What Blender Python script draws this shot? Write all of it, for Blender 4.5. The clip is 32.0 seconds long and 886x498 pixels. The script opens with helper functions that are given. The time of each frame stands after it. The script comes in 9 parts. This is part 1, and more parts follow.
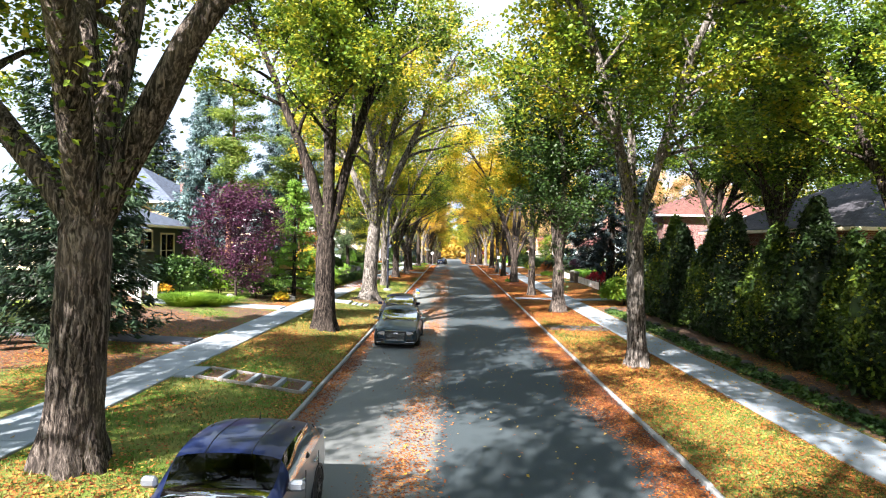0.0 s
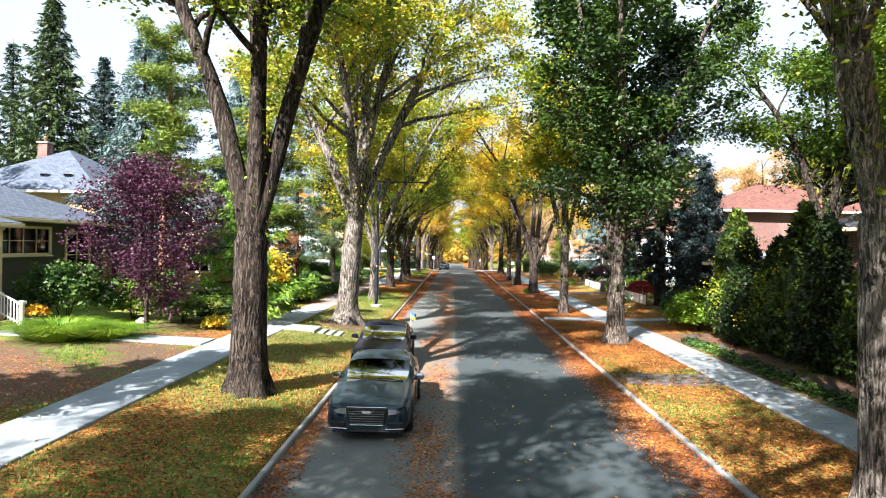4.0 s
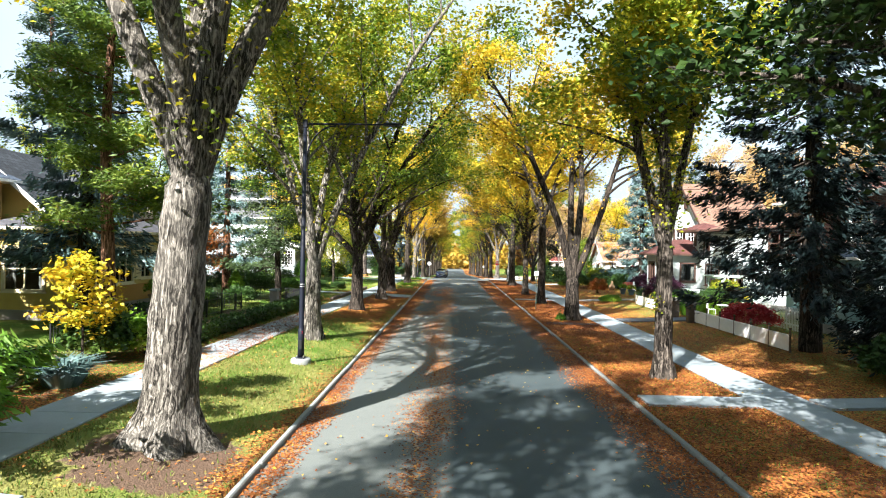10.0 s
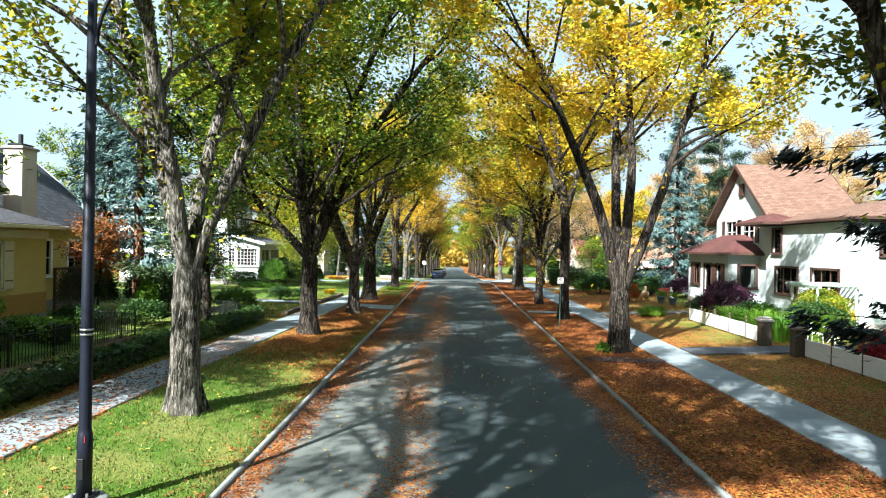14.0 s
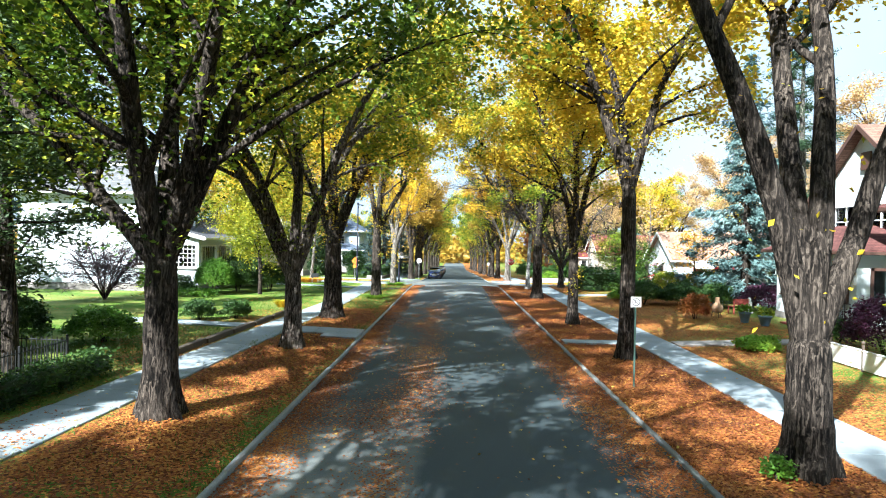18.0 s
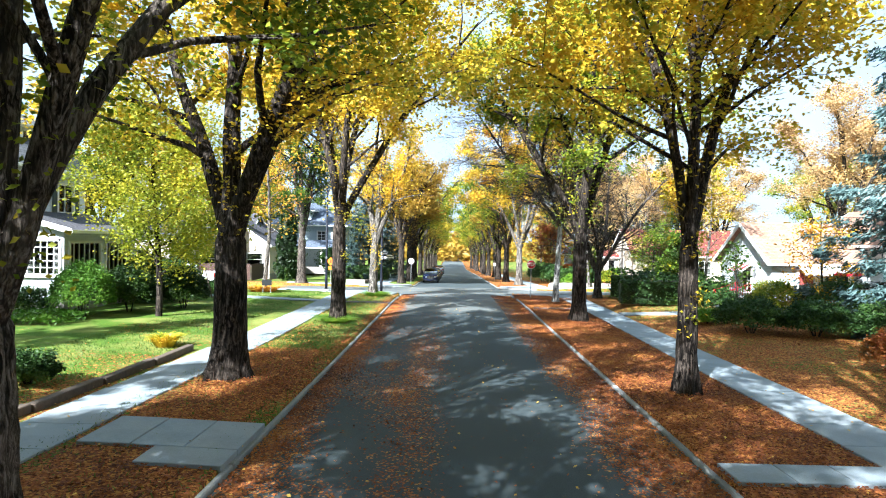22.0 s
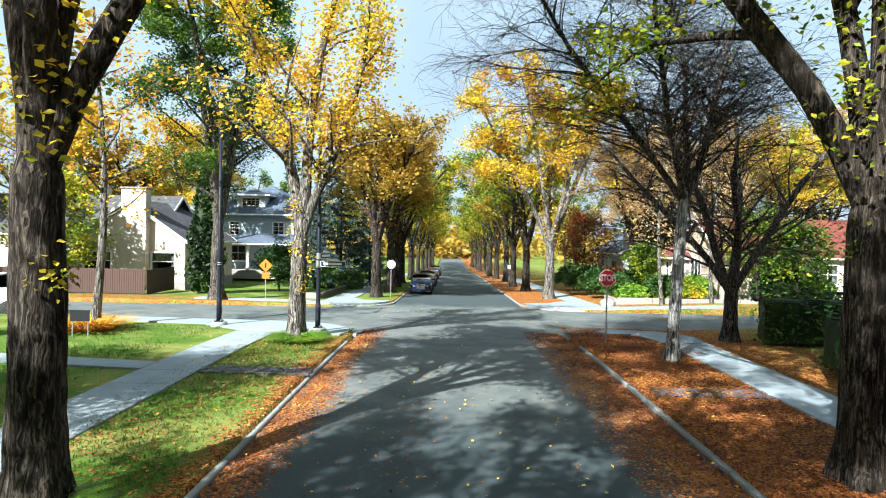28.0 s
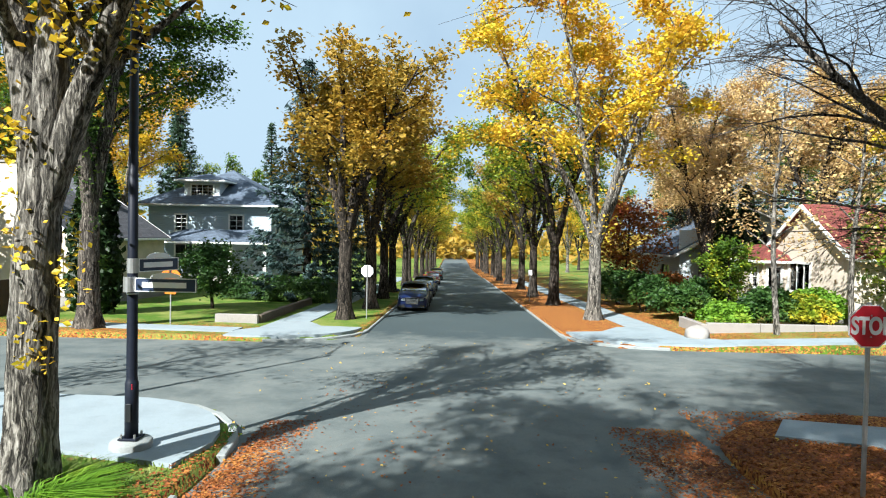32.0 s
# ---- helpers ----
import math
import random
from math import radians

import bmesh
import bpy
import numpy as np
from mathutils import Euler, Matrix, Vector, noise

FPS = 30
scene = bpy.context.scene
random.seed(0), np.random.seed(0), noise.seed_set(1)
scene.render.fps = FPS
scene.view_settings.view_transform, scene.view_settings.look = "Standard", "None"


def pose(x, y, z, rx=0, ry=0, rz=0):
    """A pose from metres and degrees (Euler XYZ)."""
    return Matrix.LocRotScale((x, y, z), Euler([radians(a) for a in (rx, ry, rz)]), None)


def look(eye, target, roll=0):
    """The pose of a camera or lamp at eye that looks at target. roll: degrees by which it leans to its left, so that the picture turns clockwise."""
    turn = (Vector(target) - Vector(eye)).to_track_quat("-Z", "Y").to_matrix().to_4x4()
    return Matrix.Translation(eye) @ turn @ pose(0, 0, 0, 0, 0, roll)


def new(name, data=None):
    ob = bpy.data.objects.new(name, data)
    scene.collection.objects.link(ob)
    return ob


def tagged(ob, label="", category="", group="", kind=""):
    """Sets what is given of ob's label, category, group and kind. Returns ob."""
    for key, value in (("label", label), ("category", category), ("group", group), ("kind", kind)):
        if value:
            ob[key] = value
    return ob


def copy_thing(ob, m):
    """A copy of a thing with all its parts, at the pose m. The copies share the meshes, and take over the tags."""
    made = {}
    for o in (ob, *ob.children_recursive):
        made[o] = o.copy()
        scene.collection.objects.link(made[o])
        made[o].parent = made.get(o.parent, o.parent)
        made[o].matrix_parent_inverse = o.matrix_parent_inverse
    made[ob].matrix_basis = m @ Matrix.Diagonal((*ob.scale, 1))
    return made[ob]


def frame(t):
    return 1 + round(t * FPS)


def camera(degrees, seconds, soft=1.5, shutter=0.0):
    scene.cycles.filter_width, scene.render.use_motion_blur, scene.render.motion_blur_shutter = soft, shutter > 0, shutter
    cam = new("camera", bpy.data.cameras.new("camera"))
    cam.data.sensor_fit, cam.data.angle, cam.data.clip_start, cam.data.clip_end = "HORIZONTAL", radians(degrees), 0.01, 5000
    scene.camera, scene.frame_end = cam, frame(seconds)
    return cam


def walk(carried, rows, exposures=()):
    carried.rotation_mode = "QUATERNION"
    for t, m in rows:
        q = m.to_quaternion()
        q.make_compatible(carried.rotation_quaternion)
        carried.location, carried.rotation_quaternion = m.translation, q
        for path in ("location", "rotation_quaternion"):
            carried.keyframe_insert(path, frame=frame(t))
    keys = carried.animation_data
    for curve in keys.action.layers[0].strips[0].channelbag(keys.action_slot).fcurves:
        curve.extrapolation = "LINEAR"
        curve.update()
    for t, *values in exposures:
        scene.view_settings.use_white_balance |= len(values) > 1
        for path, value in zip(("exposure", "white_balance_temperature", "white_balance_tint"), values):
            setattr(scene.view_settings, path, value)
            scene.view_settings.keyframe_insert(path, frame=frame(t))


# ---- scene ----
cam = camera(73.0, 32.0, soft=1.1)
PATH = [
    (0.0, -0.479, 1.047, 4.430, 0.888, -0.697, -1.10),
    (0.5, -0.528, 2.403, 4.396, 0.915, -0.637, -1.10),
    (1.0, -0.555, 3.796, 4.362, 0.962, -0.577, -1.10),
    (1.5, -0.625, 5.197, 4.350, 0.948, -0.538, -1.10),
    (2.0, -0.698, 6.618, 4.337, 0.955, -0.499, -1.10),
    (2.5, -0.750, 8.057, 4.303, 0.961, -0.481, -1.10),
    (3.0, -0.801, 9.510, 4.290, 0.945, -0.420, -1.10),
    (3.5, -0.877, 10.996, 4.256, 0.966, -0.359, -1.10),
    (5.5, -0.967, 17.114, 4.308, 1.043, -0.104, -1.10),
    (6.0, -0.968, 18.658, 4.302, 1.059, -0.038, -1.10),
    (6.5, -1.019, 20.225, 4.246, 1.030, 0.043, -1.10),
    (7.0, -1.067, 21.804, 4.195, 1.020, 0.094, -1.10),
    (7.5, -1.071, 23.379, 4.175, 0.987, 0.138, -1.10),
    (8.0, -1.027, 24.911, 4.160, 0.990, 0.154, -1.10),
    (8.5, -0.995, 26.420, 4.160, 0.971, 0.143, -1.10),
    (9.0, -0.941, 27.928, 4.143, 0.972, 0.129, -1.10),
    (9.5, -0.843, 29.367, 4.149, 0.993, 0.110, -1.10),
    (10.0, -0.766, 30.846, 4.134, 0.993, 0.149, -1.10),
    (10.5, -0.649, 32.323, 4.125, 0.996, 0.146, -1.10),
    (11.0, -0.579, 33.801, 4.163, 0.999, 0.076, -1.10),
    (11.5, -0.552, 35.223, 4.181, 0.980, 0.085, -1.10),
    (12.0, -0.523, 36.580, 4.203, 0.960, 0.068, -1.10),
    (12.5, -0.474, 37.924, 4.229, 0.963, 0.028, -1.10),
    (13.0, -0.466, 39.285, 4.233, 0.927, -0.033, -1.10),
    (13.5, -0.457, 40.684, 4.213, 0.957, -0.073, -1.10),
    (14.0, -0.464, 42.121, 4.213, 0.950, -0.113, -1.10),
    (14.5, -0.492, 43.640, 4.210, 0.971, -0.130, -1.10),
    (16.5, -0.472, 50.122, 4.318, 1.155, -0.512, -1.10),
    (17.0, -0.431, 51.816, 4.310, 1.083, -0.530, -1.10),
    (17.5, -0.345, 53.548, 4.271, 1.071, -0.591, -1.10),
    (18.0, -0.283, 55.328, 4.273, 1.036, -0.569, -1.10),
    (18.5, -0.287, 57.085, 4.255, 1.042, -0.590, -1.10),
    (19.0, -0.312, 58.852, 4.233, 1.047, -0.571, -1.10),
    (19.5, -0.363, 60.710, 4.222, 1.010, -0.634, -1.10),
    (20.0, -0.393, 62.620, 4.210, 1.014, -0.613, -1.10),
    (20.5, -0.405, 64.591, 4.218, 0.977, -0.713, -1.10),
    (21.0, -0.413, 66.525, 4.183, 0.959, -0.747, -1.10),
    (21.5, -0.416, 68.465, 4.162, 0.960, -0.756, -1.10),
    (22.0, -0.442, 70.398, 4.161, 0.898, -0.823, -1.10),
    (22.5, -0.414, 72.306, 4.148, 0.875, -0.804, -1.10),
    (23.0, -0.343, 74.226, 4.112, 0.914, -0.825, -1.10),
    (23.5, -0.356, 76.112, 4.080, 0.892, -0.803, -1.10),
    (24.0, -0.384, 77.917, 4.090, 0.852, -0.801, -1.10),
    (24.5, -0.465, 79.675, 4.057, 0.773, -0.822, -1.10),
    (25.0, -0.518, 81.420, 4.023, 0.739, -0.823, -1.10),
    (25.5, -0.543, 83.144, 3.990, 0.749, -0.803, -1.10),
    (27.5, -0.597, 90.111, 3.996, 0.671, -1.245, -1.10),
    (28.0, -0.535, 91.844, 3.965, 0.741, -1.213, -1.10),
    (28.5, -0.529, 93.623, 3.909, 0.778, -1.226, -1.10),
    (29.0, -0.526, 95.430, 3.897, 0.823, -1.224, -1.10),
    (29.5, -0.545, 97.204, 3.889, 0.810, -1.245, -1.10),
    (30.0, -0.542, 98.967, 3.879, 0.865, -1.248, -1.10),
    (30.5, -0.517, 100.740, 3.823, 0.902, -1.254, -1.10),
    (31.0, -0.514, 102.450, 3.786, 0.939, -1.258, -1.10),
    (31.5, -0.507, 104.129, 3.729, 1.017, -1.262, -1.10),
    (32.0, -0.502, 105.808, 3.671, 1.070, -1.224, -1.10),
]
walk(cam, [(t, pose(x, y, z, 90 + pitch, roll, yaw)) for t, x, y, z, yaw, pitch, roll in PATH],
     [(0, 2.33, 6350, 21), (3, 2.21, 6400, 20), (10, 2.1, 6300, 12), (12, 2.06, 6150, 9), (14, 1.88, 6000, 7), (18, 2.19, 5750, 8), (22, 2.2, 5700, 11), (24.2, 1.9, 5750, 12), (25.2, 1.68, 5900, 9), (28, 1.74, 5950, 7), (29.5, 1.58, 5950, 7), (32, 1.46, 5950, 7)])

# ---- light ----
SUN_AZ, SUN_EL = 211.0, 39.0
world = bpy.data.worlds.new("sky")
scene.world = world
world.use_nodes = True
sky = world.node_tree.nodes.new("ShaderNodeTexSky")
sky.sky_type, sky.sun_disc = "NISHITA", False
sky.sun_elevation, sky.sun_rotation = radians(SUN_EL), radians(SUN_AZ)
sky.air_density, sky.dust_density, sky.ozone_density = 1.0, 3.0, 1.0
bg = world.node_tree.nodes["Background"]
bg.inputs["Strength"].default_value = 0.049
# thin high cloud over the whole sky
cloud = world.node_tree.nodes.new("ShaderNodeTexNoise")
cloud.inputs["Scale"].default_value, cloud.inputs["Detail"].default_value = 2.6, 6.0
veil = world.node_tree.nodes.new("ShaderNodeValToRGB")
veil.color_ramp.elements[0].position, veil.color_ramp.elements[0].color = 0.34, (0.7, 0.7, 0.7, 1)
veil.color_ramp.elements[1].position, veil.color_ramp.elements[1].color = 0.58, (0.98, 0.98, 0.98, 1)
white_sky = world.node_tree.nodes.new("ShaderNodeMix")
white_sky.data_type = "RGBA"
white_sky.inputs[7].default_value = (4.7, 5.85, 6.65, 1)
world.node_tree.links.new(cloud.outputs["Fac"], veil.inputs["Fac"])
world.node_tree.links.new(veil.outputs["Color"], white_sky.inputs[0])
world.node_tree.links.new(sky.outputs["Color"], white_sky.inputs[6])
world.node_tree.links.new(white_sky.outputs[2], bg.inputs["Color"])
sun = new("sun", bpy.data.lights.new("sun", "SUN"))
sun.data.energy, sun.data.angle, sun.data.color = 5.0, radians(0.6), (1.0, 0.955, 0.87)
az = radians(SUN_AZ)
sun_dir = Vector((math.sin(az) * math.cos(radians(SUN_EL)), math.cos(az) * math.cos(radians(SUN_EL)), math.sin(radians(SUN_EL))))
sun.matrix_world = look(sun_dir * 60, (0, 0, 0))

# ---- materials ----


class Mat:
    """A small helper to write node materials."""

    def __init__(self, name, rough=0.7, metal=0.0, spec=0.5):
        self.m = bpy.data.materials.new(name)
        self.m.use_nodes = True
        self.nt = self.m.node_tree
        self.b = self.nt.nodes["Principled BSDF"]
        self.b.inputs["Roughness"].default_value = rough
        self.b.inputs["Metallic"].default_value = metal
        self.b.inputs["Specular IOR Level"].default_value = spec

    def node(self, kind, **inputs):
        n = self.nt.nodes.new("ShaderNode" + kind)
        for k, v in inputs.items():
            self.put(n, k.replace("_", " "), v)
        return n

    def put(self, n, key, v):
        slot = n.inputs[key]
        if hasattr(v, "is_linked") and hasattr(v, "node"):
            self.nt.links.new(v, slot)
        elif isinstance(v, tuple) and len(v) == 3 and slot.type == "RGBA":
            slot.default_value = (*v, 1)
        else:
            slot.default_value = v

    def coords(self, scale=(1, 1, 1), kind="Object"):
        tc = self.nt.nodes.new("ShaderNodeTexCoord")
        mp = self.nt.nodes.new("ShaderNodeMapping")
        mp.inputs["Scale"].default_value = scale
        self.nt.links.new(tc.outputs[kind], mp.inputs["Vector"])
        return mp.outputs["Vector"]

    def noise(self, scale, detail=4.0, rough=0.6, vec=None, dist=0.0):
        n = self.node("TexNoise", Scale=scale, Detail=detail, Roughness=rough, Distortion=dist)
        self.nt.links.new(vec or self.coords(), n.inputs["Vector"])
        return n.outputs["Fac"]

    def voronoi(self, scale, vec=None, feature="F1", out="Distance", rnd=1.0):
        n = self.nt.nodes.new("ShaderNodeTexVoronoi")
        n.feature = feature
        n.inputs["Scale"].default_value = scale
        n.inputs["Randomness"].default_value = rnd
        self.nt.links.new(vec or self.coords(), n.inputs["Vector"])
        return n.outputs[out]

    def ramp(self, fac, stops):
        n = self.nt.nodes.new("ShaderNodeValToRGB")
        el = n.color_ramp.elements
        while len(el) < len(stops):
            el.new(0.5)
        for e, (p, c) in zip(el, stops):
            e.position = p
            e.color = (*c, 1) if isinstance(c, tuple) else (c, c, c, 1)
        self.nt.links.new(fac, n.inputs["Fac"])
        return n.outputs["Color"]

    def math(self, op, a, b=0.0, c=0.0):
        n = self.nt.nodes.new("ShaderNodeMath")
        n.operation = op
        for i, v in enumerate((a, b, c)):
            if hasattr(v, "node"):
                self.nt.links.new(v, n.inputs[i])
            else:
                n.inputs[i].default_value = v
        return n.outputs[0]

    def mix(self, fac, a, b, blend="MIX"):
        n = self.nt.nodes.new("ShaderNodeMix")
        n.data_type, n.blend_type = "RGBA", blend
        for i, v in ((0, fac), (6, a), (7, b)):
            if hasattr(v, "node"):
                self.nt.links.new(v, n.inputs[i])
            elif i == 0:
                n.inputs[i].default_value = v
            else:
                n.inputs[i].default_value = (*v, 1)
        return n.outputs[2]

    def attr(self, name):
        n = self.nt.nodes.new("ShaderNodeAttribute")
        n.attribute_name = name
        return n.outputs["Fac"]

    def island(self):
        return self.nt.nodes.new("ShaderNodeNewGeometry").outputs["Random Per Island"]

    def objrand(self):
        return self.nt.nodes.new("ShaderNodeObjectInfo").outputs["Random"]

    def color(self, c):
        self.put(self.b, "Base Color", c)
        return self

    def bump(self, height, strength=0.3, dist=0.02):
        n = self.node("Bump", Strength=strength, Distance=dist)
        self.nt.links.new(height, n.inputs["Height"])
        self.nt.links.new(n.outputs["Normal"], self.b.inputs["Normal"])
        return self

    def roughness(self, v):
        self.put(self.b, "Roughness", v)
        return self


def plain(name, c, rough=0.6, metal=0.0, grain=0.12, scale=14.0, spec=0.5):
    """Paint, plastic or metal with a little mottling."""
    m = Mat(name, rough, metal, spec)
    f = m.noise(scale, 5)
    g = m.noise(scale * 0.13, 3)
    lo = tuple(v * (1 - grain) for v in c)
    hi = tuple(min(1, v * (1 + grain)) for v in c)
    base = m.ramp(f, [(0.3, lo), (0.7, hi)])
    m.color(m.mix(m.math("MULTIPLY", g, grain * 2), base, tuple(v * 0.7 for v in c)))
    m.bump(f, 0.08, 0.005)
    return m.m


def leaf_mat(name, stops, trans=0.36, rough=0.5, patch=0.35):
    """Foliage: colour per leaf and drifting slowly through the crown; light shines through."""
    m = Mat(name, rough, 0, 0.3)
    r = m.island()
    n = m.noise(patch, 2)
    clump = m.noise(patch * 4, 2)
    f = m.math("ADD", m.math("MULTIPLY", r, 0.28), m.math("ADD", m.math("MULTIPLY", m.math("SUBTRACT", n, 0.3), 1.05), m.math("MULTIPLY", m.math("SUBTRACT", clump, 0.32), 0.75)))
    c = m.ramp(f, stops)
    m.color(c)
    t = m.nt.nodes.new("ShaderNodeBsdfTranslucent")
    m.nt.links.new(c, t.inputs["Color"])
    mx = m.nt.nodes.new("ShaderNodeMixShader")
    mx.inputs[0].default_value = trans
    m.nt.links.new(m.b.outputs[0], mx.inputs[1])
    m.nt.links.new(t.outputs[0], mx.inputs[2])
    m.nt.links.new(mx.outputs[0], m.nt.nodes["Material Output"].inputs["Surface"])
    return m.m


DKG, GRN, LGR = (0.014, 0.036, 0.006), (0.055, 0.115, 0.010), (0.17, 0.25, 0.018)
YGR, YEL, GOLD, ORG, RUST = (0.33, 0.34, 0.022), (0.66, 0.49, 0.03), (0.62, 0.37, 0.025), (0.50, 0.22, 0.025), (0.30, 0.11, 0.02)
LEAF = {
    "green": leaf_mat("leaf_green", [(0.1, DKG), (0.5, GRN), (0.8, LGR), (0.95, YGR)]),
    "dense": leaf_mat("leaf_dense_green", [(0.1, (0.006, 0.017, 0.004)), (0.5, (0.02, 0.05, 0.007)), (0.8, (0.055, 0.105, 0.011)), (0.97, (0.14, 0.20, 0.018))], 0.2),
    "blackspruce": leaf_mat("needle_black", [(0.1, (0.004, 0.010, 0.011)), (0.5, (0.012, 0.026, 0.027)), (0.9, (0.045, 0.075, 0.075))], 0.06),
    "turning": leaf_mat("leaf_turning", [(0.12, DKG), (0.36, GRN), (0.55, LGR), (0.7, YGR), (0.9, YEL)]),
    "mixed": leaf_mat("leaf_mixed", [(0.1, GRN), (0.38, LGR), (0.56, YGR), (0.74, YEL), (0.93, GOLD)]),
    "yellow": leaf_mat("leaf_yellow", [(0.1, LGR), (0.3, YGR), (0.5, YEL), (0.8, GOLD), (0.95, YEL)]),
    "yellowgreen": leaf_mat("leaf_yellow_green", [(0.1, (0.10, 0.15, 0.012)), (0.4, (0.24, 0.28, 0.02)), (0.68, (0.46, 0.42, 0.025)), (0.95, YEL)]),
    "gold": leaf_mat("leaf_gold", [(0.1, YGR), (0.35, YEL), (0.65, GOLD), (0.92, ORG)]),
    "orange": leaf_mat("leaf_orange", [(0.1, YEL), (0.4, GOLD), (0.65, ORG), (0.9, RUST)]),
    "purple": leaf_mat("leaf_purple", [(0.1, (0.016, 0.005, 0.013)), (0.5, (0.055, 0.014, 0.036)), (0.9, (0.16, 0.05, 0.11))], 0.2),
    "red": leaf_mat("leaf_red", [(0.1, (0.16, 0.01, 0.012)), (0.5, (0.42, 0.022, 0.04)), (0.9, (0.62, 0.08, 0.08))], 0.3),
    "rust": leaf_mat("leaf_rust", [(0.1, (0.05, 0.05, 0.015)), (0.4, RUST), (0.9, (0.3, 0.05, 0.03))], 0.25),
    "boxwood": leaf_mat("leaf_box", [(0.1, (0.03, 0.085, 0.008)), (0.5, (0.085, 0.20, 0.018)), (0.9, (0.20, 0.34, 0.04))], 0.25),
    "shrub": leaf_mat("leaf_shrub", [(0.1, (0.012, 0.035, 0.008)), (0.5, (0.035, 0.085, 0.016)), (0.9, (0.12, 0.19, 0.03))], 0.2),
    "lime": leaf_mat("leaf_lime", [(0.1, (0.06, 0.14, 0.012)), (0.5, (0.16, 0.31, 0.025)), (0.9, (0.34, 0.44, 0.05))], 0.4),
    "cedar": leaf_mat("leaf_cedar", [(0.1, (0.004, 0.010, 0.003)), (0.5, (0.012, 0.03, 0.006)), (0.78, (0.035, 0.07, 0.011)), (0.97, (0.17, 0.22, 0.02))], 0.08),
    "larch": leaf_mat("needle_larch", [(0.1, (0.06, 0.14, 0.018)), (0.5, (0.15, 0.30, 0.035)), (0.9, (0.32, 0.46, 0.07))], 0.4),
    "ochre": leaf_mat("leaf_ochre", [(0.1, (0.12, 0.12, 0.02)), (0.4, (0.32, 0.21, 0.03)), (0.7, (0.44, 0.27, 0.03)), (0.95, (0.34, 0.15, 0.03))], 0.4),
    # cedar again, with sunlit lime and yellow put into its upper stops
    "cedar_lit": leaf_mat("leaf_cedar_sunlit", [(0.1, (0.005, 0.013, 0.003)), (0.42, (0.022, 0.05, 0.007)), (0.7, (0.11, 0.17, 0.014)), (0.88, (0.26, 0.27, 0.02)), (0.97, (0.42, 0.18, 0.03))], 0.15),
    "peach": leaf_mat("leaf_peach", [(0.1, (0.30, 0.20, 0.08)), (0.5, (0.58, 0.40, 0.19)), (0.9, (0.72, 0.52, 0.16))]),
    "darkspruce": leaf_mat("needle_dark", [(0.1, (0.008, 0.02, 0.016)), (0.5, (0.028, 0.055, 0.05)), (0.9, (0.10, 0.15, 0.14))], 0.1),
    "litspruce": leaf_mat("needle_lit", [(0.1, (0.014, 0.034, 0.012)), (0.5, (0.05, 0.088, 0.03)), (0.9, (0.15, 0.20, 0.07))], 0.12),
    "bluespruce": leaf_mat("needle_blue", [(0.1, (0.03, 0.062, 0.06)), (0.5, (0.09, 0.16, 0.155)), (0.9, (0.28, 0.39, 0.38))], 0.1),
    "spruce": leaf_mat("needle_green", [(0.1, (0.008, 0.022, 0.012)), (0.5, (0.025, 0.055, 0.026)), (0.9, (0.08, 0.13, 0.055))], 0.1),
    "pine": leaf_mat("needle_pine", [(0.1, (0.035, 0.075, 0.015)), (0.5, (0.11, 0.18, 0.025)), (0.9, (0.30, 0.34, 0.05))], 0.3),
    "litter": leaf_mat("fallen_leaf", [(0.1, (0.055, 0.02, 0.009)), (0.4, (0.19, 0.056, 0.016)), (0.65, (0.36, 0.125, 0.028)), (0.9, (0.52, 0.29, 0.06))], 0.1, 0.7, 0.2),
    "litter_gold": leaf_mat("fallen_leaf_gold", [(0.1, (0.16, 0.07, 0.018)), (0.5, (0.38, 0.21, 0.034)), (0.9, (0.58, 0.39, 0.08))], 0.1, 0.7, 0.2),
    "litter_yellow": leaf_mat("fallen_leaf_yellow", [(0.1, (0.4, 0.16, 0.04)), (0.5, (0.6, 0.4, 0.06)), (0.9, (0.7, 0.55, 0.12))], 0.1, 0.7, 0.2),
    "blade_dry": leaf_mat("dry_grass_blade", [(0.1, (0.09, 0.10, 0.025)), (0.5, (0.19, 0.18, 0.05)), (0.9, (0.34, 0.30, 0.11))], 0.25),
    "blade": leaf_mat("grass_blade", [(0.1, (0.028, 0.065, 0.010)), (0.5, (0.08, 0.155, 0.018)), (0.9, (0.22, 0.27, 0.045))], 0.25),
}


